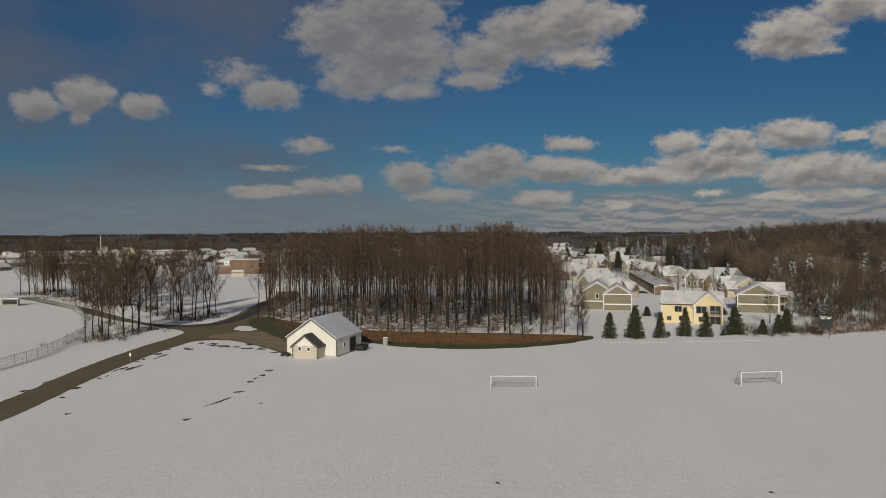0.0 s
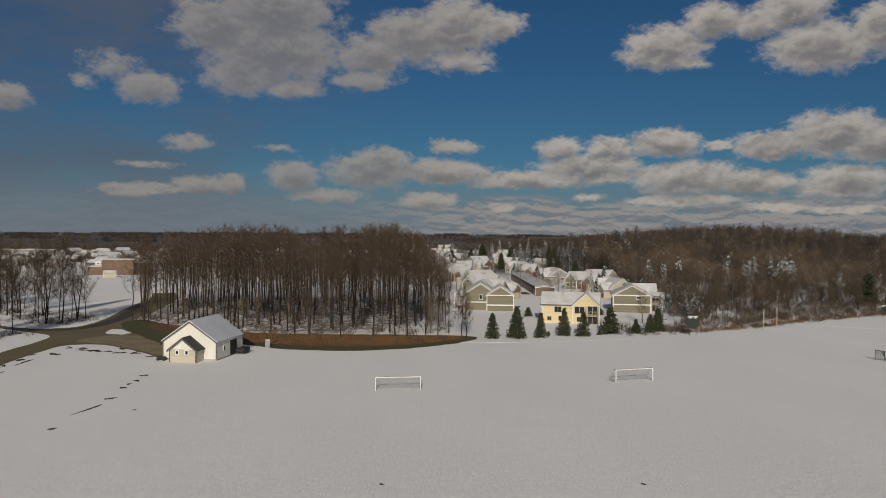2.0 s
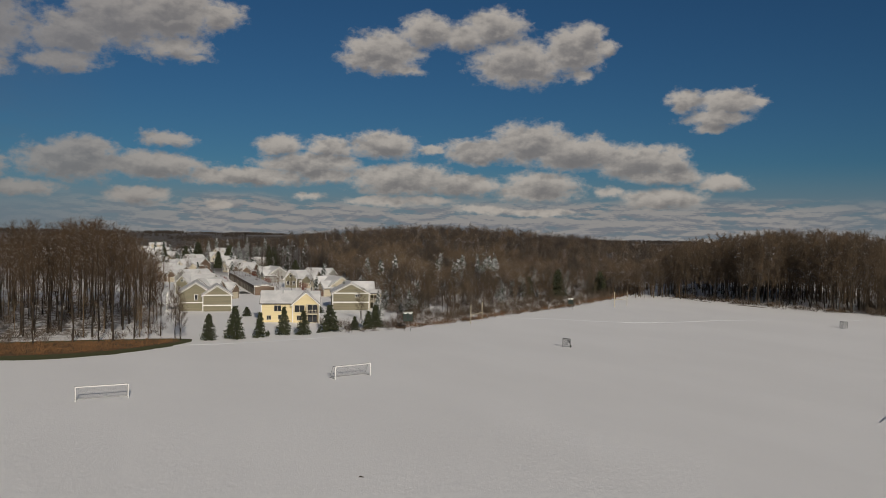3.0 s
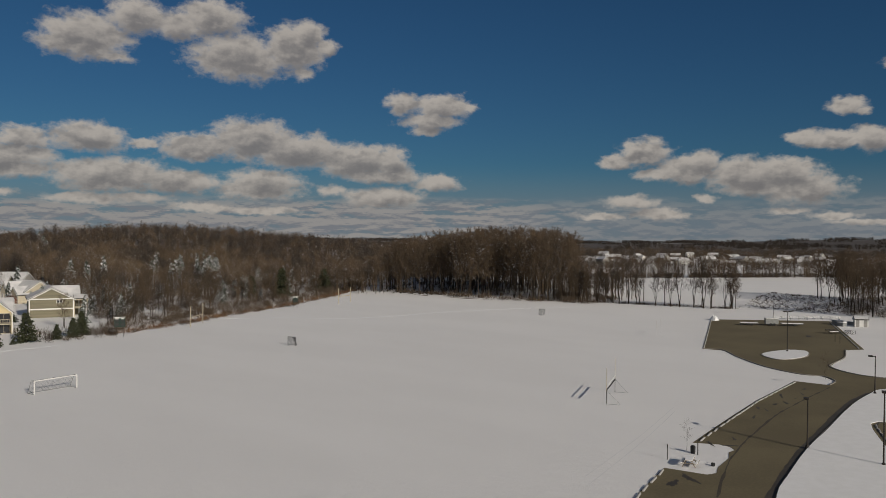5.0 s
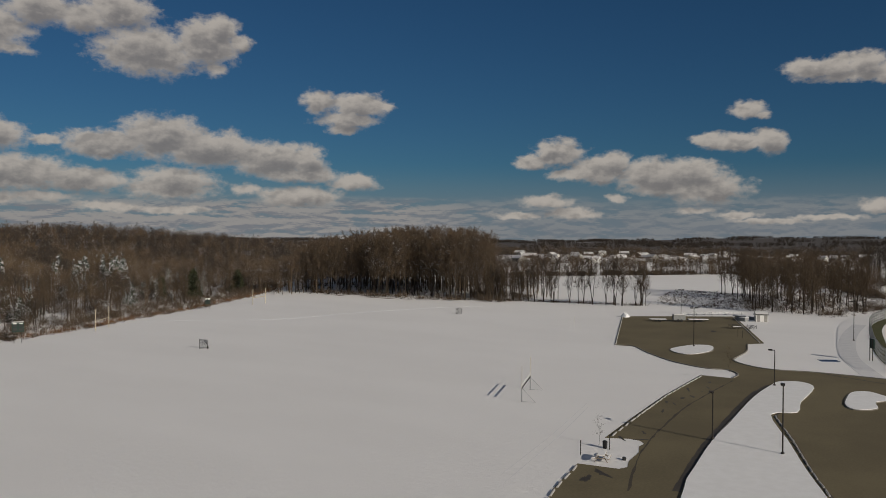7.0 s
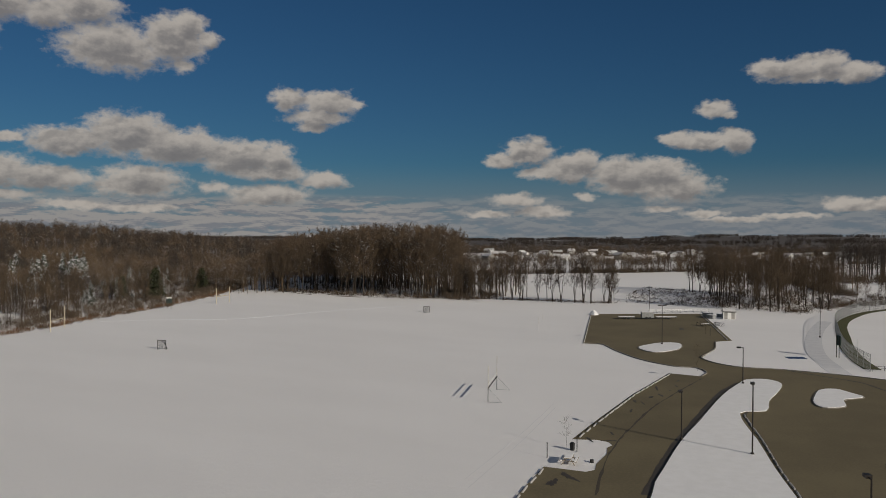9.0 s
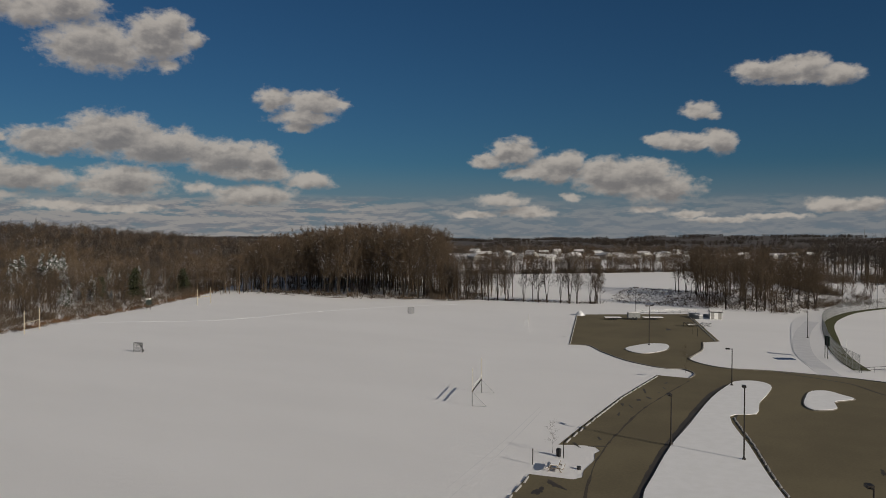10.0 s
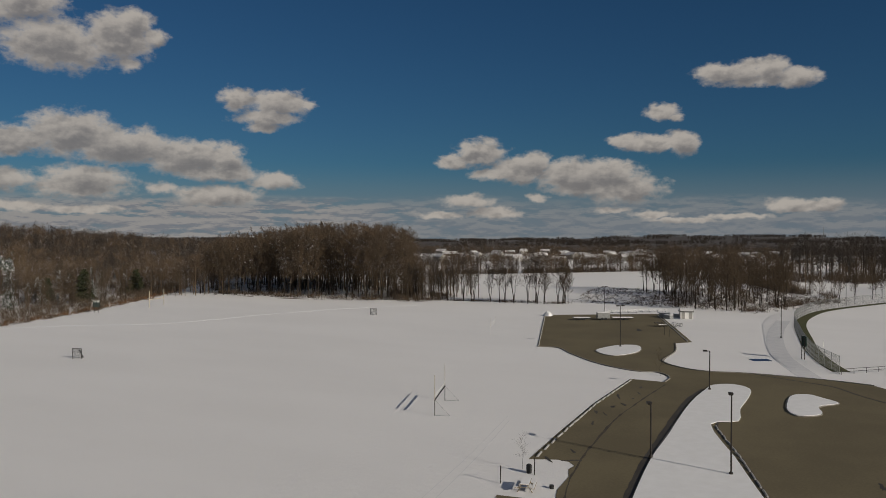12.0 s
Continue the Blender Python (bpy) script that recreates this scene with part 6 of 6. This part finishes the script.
for k in range(5):
    bars("post", [((154.3 + 2.0 * k, 22.3 - 1.6 * k, 0), (154.3 + 2.0 * k, 22.3 - 1.6 * k, 0.9))], 0.04, POLE, railing, 6)
bars("rail", [((154.3, 22.3, 0.88), (162.3, 15.9, 0.88)), ((154.3, 22.3, 0.45), (162.3, 15.9, 0.45))], 0.035, POLE, railing, 6)
PATH_SNOW = material("trodden_snow", (0.76, 0.75, 0.74), (0.68, 0.67, 0.67), 0.6, 0.8, 0.02)
ribbon("footpath", [(146, 25), (156, 29), (170, 34), (190, 38.7), (212.6, 42.6), (237.7, 45.4)], 3.4, 0.02, PATH_SNOW, "footpath with trodden snow along the fence", "path")
TRACK_SNOW = material("tyre_track_snow", (0.86, 0.86, 0.86), (0.80, 0.80, 0.80), 0.6, 0.7, 0.02)
ribbon("ski_track", [(112, 200), (128, 190), (142, 176), (158, 172), (175, 171), (205, 163), (228, 150)], 0.7, 0.02, TRACK_SNOW, "narrow bright track pressed into the snow", "track")
ribbon("yard_track", [(22, 169), (30, 168), (40, 168.5), (52, 170.5), (62, 172)], 0.5, 0.02, TRACK_SNOW, "narrow bright track pressed into the snow", "track")

# concrete wheel stops along the edges of the car park
stop_geo = Geo()
stop_geo.poly([(-0.95, -0.1, 0), (0.95, -0.1, 0), (0.9, -0.05, 0.14), (-0.9, -0.05, 0.14)])
stop_geo.poly([(0.95, 0.1, 0), (-0.95, 0.1, 0), (-0.9, 0.05, 0.14), (0.9, 0.05, 0.14)])
stop_geo.poly([(-0.9, -0.05, 0.14), (0.9, -0.05, 0.14), (0.9, 0.05, 0.14), (-0.9, 0.05, 0.14)])
stop_geo.poly([(0.95, -0.1, 0), (0.95, 0.1, 0), (0.9, 0.05, 0.14), (0.9, -0.05, 0.14)])
stop_geo.poly([(-0.95, 0.1, 0), (-0.95, -0.1, 0), (-0.9, -0.05, 0.14), (-0.9, 0.05, 0.14)])
first_stop = None
for line in (((131.2, 48.6), (111.5, 46.4), (95, 43.6), (84, 41.6)), ((71.6, 39.0), (63.3, 36.8), (52, 33)), ((107.6, 30.2), (95, 24.6), (83.5, 19.8), (72, 14.5)), ((215, 103.4), (158, 77.5)), ((181, 54.2), (236, 78.6))):
    pts = [Vector((*p, 0)) for p in line]
    for a, b in zip(pts, pts[1:]):
        n = int((b - a).length / 2.25)
        for i in range(n):
            p = a.lerp(b, (i + 0.5) / n)
            m = pose(p.x, p.y, 0.03, 0, 0, math.degrees(math.atan2(b.y - a.y, b.x - a.x)) + rng.uniform(-4, 4))
            if first_stop is None:
                first_stop = tagged(part("wheel_stop", stop_geo, CONCRETE), "low concrete wheel stop with snow behind it", "wheel stop", "wheel stops")
                first_stop.matrix_basis = m
            else:
                copy_thing(first_stop, m)


def splotch(name, x, y, rx, ry, turn, mat, label, z=0.02, seed=0):
    rg = random.Random(seed)
    c, s = math.cos(radians(turn)), math.sin(radians(turn))
    pts = []
    waves = [(n, rg.uniform(0, 6.28), 0.32 / n ** 0.6) for n in (2, 3, 5, 8)]
    for k in range(36):
        a = 2 * math.pi * k / 36
        r = 0.85 + sum(w * math.sin(n * a + p) for n, p, w in waves) + rg.uniform(-0.08, 0.08)
        r = max(0.12, r)
        u, v = rx * r * math.cos(a), ry * r * math.sin(a)
        pts.append(Vector((x + u * c - v * s, y + u * s + v * c, 0)))
    return sheet(name, pts, z, mat, label, "ground patch", kind="")


BARE = [(-35.0, 96.7, 0.55, 0.5, 0), (-34.2, 107.4, 2.7, 0.35, 72), (-33.6, 113.9, 0.95, 0.5, 20), (-28.3, 106.3, 0.25, 0.4, 0), (-34.1, 121.8, 0.45, 0.9, 10), (-34.0, 124.7, 0.3, 0.9, -10), (-33.6, 127.4, 0.6, 0.7, 30), (-33.6, 132, 0.7, 0.8, 60), (-51.2, 99.3, 0.35, 0.5, 0), (-57.1, 109.3, 0.5, 0.6, 0), (-56.1, 156.4, 0.9, 1.8, 30), (2.4, 72.8, 0.22, 0.3, 0), (26.4, 70.8, 0.22, 0.3, 0), (-61, 118, 0.4, 3.0, -5), (-57.6, 134, 0.5, 3.5, -3), (-57.8, 147, 0.4, 3.2, 0), (-45, 163.5, 1.6, 2.0, 40), (-41, 158.5, 1.4, 1.2, 40)]
for i, (x, y, rx, ry, t) in enumerate(BARE):
    tagged(splotch("bare_patch", x, y, rx, ry, t, DIRT, "dark bare earth showing through the thin snow", seed=i), group="bare patches")
for i, (x, y, rx, ry, t) in enumerate(((221, 228, 1.0, 6, -10), (222, 206, 1.2, 9, 8), (224.5, 217, 0.6, 3, 0))):
    tagged(splotch("bare_patch", x, y, rx, ry, t, DRY_GRASS, "brown grass showing through snow by the wood", seed=50 + i), group="bare patches")
for i, (x, y, rx, ry, t) in enumerate(((70.5, 35.8, 1.4, 0.5, 60), (68, 36.2, 1.2, 0.5, 20), (85.2, 38.2, 0.9, 0.28, -60), (84.4, 40.5, 1.1, 0.2, 50), (107, 44.6, 1.2, 0.2, 30), (118, 45.8, 1.6, 0.25, 25), (196, 70, 3.0, 0.5, 20), (92.2, 12.1, 1.1, 0.3, 10), (205, 64.5, 2.2, 0.7, 20))):
    tagged(splotch("wet_stain", x, y, rx, ry, t, ASPHALT_DARK, "dark wet stain on the asphalt", 0.036, 80 + i), group="wet stains")

edge_rg = random.Random(15)
road_edge = smooth_line([(-57, 60), (-61, 100), (-62.5, 132), (-63, 156)], 40)
for i in range(44):
    p = edge_rg.choice(road_edge)
    side = edge_rg.choice((-3.1, 2.9, 3.3))
    tagged(splotch("bare_patch", p.x + side + edge_rg.uniform(-0.3, 0.5), p.y, edge_rg.uniform(0.2, 0.6), edge_rg.uniform(0.3, 1.6), edge_rg.uniform(-20, 20), DIRT, "dark bare earth along the ploughed road edge", seed=200 + i), group="bare patches")
for i in range(26):
    u = edge_rg.random()
    x, y = -57 + 23 * u + edge_rg.uniform(-0.8, 0.8), 166 - 15 * u + edge_rg.uniform(-2.2, 0.4)
    tagged(splotch("bare_patch", x, y, edge_rg.uniform(0.3, 0.9), edge_rg.uniform(0.3, 1.2), edge_rg.uniform(0, 180), DIRT, "dark bare earth along the ploughed road edge", 0.04, 300 + i), group="bare patches")

# long seam and wet margins of the drive, kerb shade painted in beside the island
seam_rg = random.Random(77)
for nm, pts, w0, w1, lab in (("pavement_seam", [(130, 43.1), (113.7, 42.0), (104, 41.0), (92.1, 38.9), (83.4, 37.0), (75.2, 34.5), (66, 31)], 0.08, 0.4, "dark ragged seam along the middle of the drive"), ("wet_margin", [(129.5, 37.3), (121.2, 37.1), (108.8, 35.4), (98.2, 33.7), (89.6, 32.3), (82.5, 30.9), (75.6, 29.4), (69, 27.8)], 0.6, 0.85, "dark wet margin of the drive with painted kerb shade beside the island"), ("wet_margin", [(147.6, 35.2), (145.3, 30.4), (143.6, 26), (141.5, 21.8), (136.3, 17.8), (132, 13.5)], 0.3, 0.5, "dark wet margin of the car park"), ("wet_margin", [(112, 28.6), (108, 30.2), (96, 25.0), (83.5, 19.8), (72, 14.3)], 0.3, 0.4, "dark wet margin of the car park")):
    line = ragged_line(smooth_line(pts, 6), 0.05, seam_rg, 1.1, False)
    a_side, b_side = [], []
    for i, p in enumerate(line):
        d = (line[min(i + 1, len(line) - 1)] - line[max(i - 1, 0)]).normalized()
        s = Vector((-d.y, d.x, 0)) * seam_rg.uniform(w0, w1) / 2
        a_side.append(p + s)
        b_side.append(p - s)
    sheet(nm, a_side + b_side[::-1], 0.034, SEAM if nm == "pavement_seam" else ASPHALT_DARK, lab, "stain", 0.003)

stain_line = smooth_line([(126, 44.2), (113, 42.6), (104, 41.6), (92, 39.6), (83, 37.6)], 30)
for i in range(9):
    p = seam_rg.choice(stain_line)
    tagged(splotch("wet_stain", p.x + seam_rg.uniform(-0.6, 0.6), p.y + seam_rg.uniform(-0.5, 1.6), seam_rg.uniform(0.3, 1.1), seam_rg.uniform(0.12, 0.3), seam_rg.uniform(0, 40), ASPHALT_DARK, "dark wet stain on the asphalt", 0.037, 400 + i), group="wet stains")

# kerbs round the southern car park
for run in (LOT[1:9], LOT[27:36]):
    line = smooth_line(run, 4)
    for a, b in zip(line, line[1:]):
        d = (b - a)
        if d.length < 0.05:
            continue
        kerb = tagged(part("kerb", Geo().box(0, d.length, -0.09, 0.09, 0.0, 0.15), KERB), "low concrete kerb at the edge of the car park", "kerb", "kerb stones", "structure")
        kerb.matrix_basis = pose(a.x, a.y, 0.01, 0, 0, math.degrees(math.atan2(d.y, d.x)))


for x0, y0, x1, y1 in ((97, 51.5, 62, 41.5), (99, 52.8, 64, 43.2)):
    ribbon("tyre_track", [(x0, y0), ((x0 + x1) / 2 + 0.4, (y0 + y1) / 2 - 0.2), (x1, y1)], 0.05, 0.006, PATH_SNOW, "faint tyre track across the snow", "track")

# picnic corner by the drive
table = thing("picnic_table", "weathered picnic table with snow on top and benches", "picnic table", at=(74.6, 37.9, 0), rz=20)
for nm, y0, y1, z in (("tabletop", -0.4, 0.4, 0.74), ("bench", -0.85, -0.58, 0.44), ("bench", 0.58, 0.85, 0.44)):
    plain(table, nm, WOOD, -0.95, 0.95, y0, y1, z - 0.05, z)
    plain(table, "snow_cover", SNOW_CAP, -0.92, 0.92, y0 + 0.03, y1 - 0.03, z, z + 0.07)
for x in (-0.7, 0.7):
    bars("leg", [((x, -0.65, 0), (x, -0.2, 0.7)), ((x, 0.65, 0), (x, 0.2, 0.7)), ((x, -0.8, 0.4), (x, 0.8, 0.4))], 0.04, WOOD, table, 4)
tarp = tagged(part("tarpaulin", Geo().box(-1.2, 1.2, -0.8, 0.8, 0, 0.03), BLUE), "dark blue tarpaulin lying flat on the snow", "tarpaulin", "blue tarpaulins")
tarp.matrix_basis = pose(163.2, 36.3, 0.0, 0, 0, -57)
tarp.scale = (1.45, 1.5, 1)
litter = thing("litter_bin", "black litter bin on a snowy corner", "litter bin", at=(79.2, 39.9, 0))
part("drum", Geo().beam((0, 0, 0), (0, 0, 0.72), 0.24, 0.27, 16), BLACK, litter)
part("lid", Geo().beam((0, 0, 0.72), (0, 0, 0.84), 0.28, 0.16, 16), BLACK, litter)
barrel = thing("low_barrel", "short dark barrel standing in snow", "barrel", at=(76.2, 36.2, 0))
part("drum", Geo().beam((0, 0, 0), (0, 0, 0.3), 0.2, 0.2, 14), BLACK, barrel)
for i, (x, y, h) in enumerate(((75.0, 40.6, 1.5), (78.9, 39.2, 1.6), (171.5, 27.2, 3.4), (187, 60, 1.8), (190, 62, 1.8))):
    stake = thing("marker_post", "slim upright marker post standing in snow", "post", "marker posts", (x, y, 0))
    part("stake", Geo().beam((0, 0, 0), (0, 0, h), 0.045, sides=6), POLE if i != 2 else WHITE, stake)
    if i == 0:
        part("cap", Geo().beam((0, 0, h), (0, 0, h + 0.08), 0.07, sides=6), POLE, stake)
for x, y in ((-60.6, 139.8), (-148.3, 273.2)):
    post = thing("road_sign", "small white road sign on a thin post", "sign", "road signs", (x, y, 0))
    part("post", Geo().beam((0, 0, 0), (0, 0, 1.9), 0.04, sides=6), GALV, post)
    plain(post, "plate", WHITE, -0.18, 0.18, -0.05, -0.02, 1.1, 1.6)

# stored equipment at the far end of the car park
trailer = thing("box_trailer", "grey box trailer with a snowy top on the asphalt", "trailer", at=(213.5, 85.8, 0.03), rz=-55)
plain(trailer, "body", GALV, -1.6, 1.6, -0.9, 0.9, 0.45, 1.95)
plain(trailer, "snow_cover", SNOW_CAP, -1.6, 1.6, -0.9, 0.9, 1.95, 2.05)
for x in (-0.4, 0.5):
    part("wheel", Geo().beam((x, -1.05, 0.35), (x, 1.05, 0.35), 0.35, sides=12), BLACK, trailer)
bars("drawbar", [((1.6, 0, 0.5), (2.8, 0, 0.45))], 0.06, POLE, trailer)
for x, y, l in ((210.0, 90.4, 2.2), (216.6, 81.6, 2.7)):
    flat_bed = thing("flat_trailer", "low flat trailer covered with snow", "trailer", "flat trailers", (x, y, 0.03), -55)
    plain(flat_bed, "bed", POLE, -l, l, -0.9, 0.9, 0.4, 0.6)
    plain(flat_bed, "snow_cover", SNOW_CAP, -l, l, -0.88, 0.88, 0.6, 0.72)
    for s in (-0.5, 0.5):
        part("wheel", Geo().beam((s, -0.95, 0.3), (s, 0.95, 0.3), 0.3, sides=12), BLACK, flat_bed)


def bleacher(x, y, turn, n=4, long_=4.5, steel=GALV, snowy=True, label="aluminium bleacher with snow on its rows"):
    top = thing("bleacher", label, "bleacher", "bleachers", (x, y, 0), turn)
    for k in range(n):
        plain(top, "plank", steel, -long_ / 2, long_ / 2, k * 0.6, k * 0.6 + 0.3, 0.35 + 0.2 * k, 0.4 + 0.2 * k)
        if snowy or k == 1:
            plain(top, "snow_cover", SNOW_CAP, -long_ / 2, long_ / 2, k * 0.6 + 0.02, k * 0.6 + 0.28, 0.4 + 0.2 * k, 0.47 + 0.2 * k)
    for s in (-0.45, 0, 0.45):
        bars("frame", [((s * long_, 0, 0.02), (s * long_, 0.6 * n, 0.2 * n + 0.2)), ((s * long_, 0.6 * n, 0.02), (s * long_, 0.6 * n, 0.2 * n + 0.2)), ((s * long_, 0, 0.02), (s * long_, 0.6 * n, 0.02))], 0.04, steel, top, 5)


bleacher(205.5, 66.8, -30, 4, 2.6, POLE, False, "small dark bleacher with snow on its rows")
bleacher(208.0, 65.2, -100, 3, 2.6, POLE, False, "small dark bleacher with snow on its rows")
for x, y, t in ((233, 90.5, -55), (236.5, 87, -58), (240, 84, -50), (243, 80.5, -62)):
    bleacher(x, y, t, 3, 5.0)
shed = thing("shed", "grey storage shed with a snow-capped roof", "shed", at=(229, 68.4, 0), rz=-65)
gable_block(shed, -1.6, 1.6, -1.4, 1.4, 2.0, 0.6, "x", GREYSIDE, over=0.2)
plain(shed, "door", WHITE, -0.5, 0.5, -1.46, -1.4, 0.05, 1.8)
for x, y, s in ((226.5, 72.5, 1.0), (229.5, 74.5, 1.2), (232, 71.5, 0.9)):
    heap = thing("equipment_pile", "snow-covered pile of stored field equipment", "equipment", "equipment piles", (x, y, 0), s * 70)
    plain(heap, "crate", GALV, -1.2 * s, 0.9 * s, -0.7, 0.8, 0, 0.9 * s)
    plain(heap, "board", BLUE, -0.4, 1.5 * s, -0.9, 0.5, 0.9 * s, 0.98 * s)
    plain(heap, "snow_cover", SNOW_CAP, -1.2 * s, 0.85 * s, -0.68, 0.78, 0.985 * s, 1.1 * s)
mound_g = random.Random(9)
dome = Geo()
for i in range(6):
    for k in range(14):
        a, u = 2 * math.pi * k / 14, i / 5
        r = (1 - u) * mound_g.uniform(0.85, 1.1)
        dome.v.append((2.4 * r * math.cos(a), 1.5 * r * math.sin(a), 1.3 * math.sin(u * 1.57) * mound_g.uniform(0.85, 1.05)))
for i in range(5):
    for k in range(14):
        j = (k + 1) % 14
        dome.f.append((i * 14 + k, i * 14 + j, (i + 1) * 14 + j, (i + 1) * 14 + k))
heap = tagged(part("snow_pile", dome, SNOW_CAP), "ploughed heap of snow at the corner of the car park", "snow pile")
heap.matrix_basis = pose(216, 103, 0, 0, 0, 30)
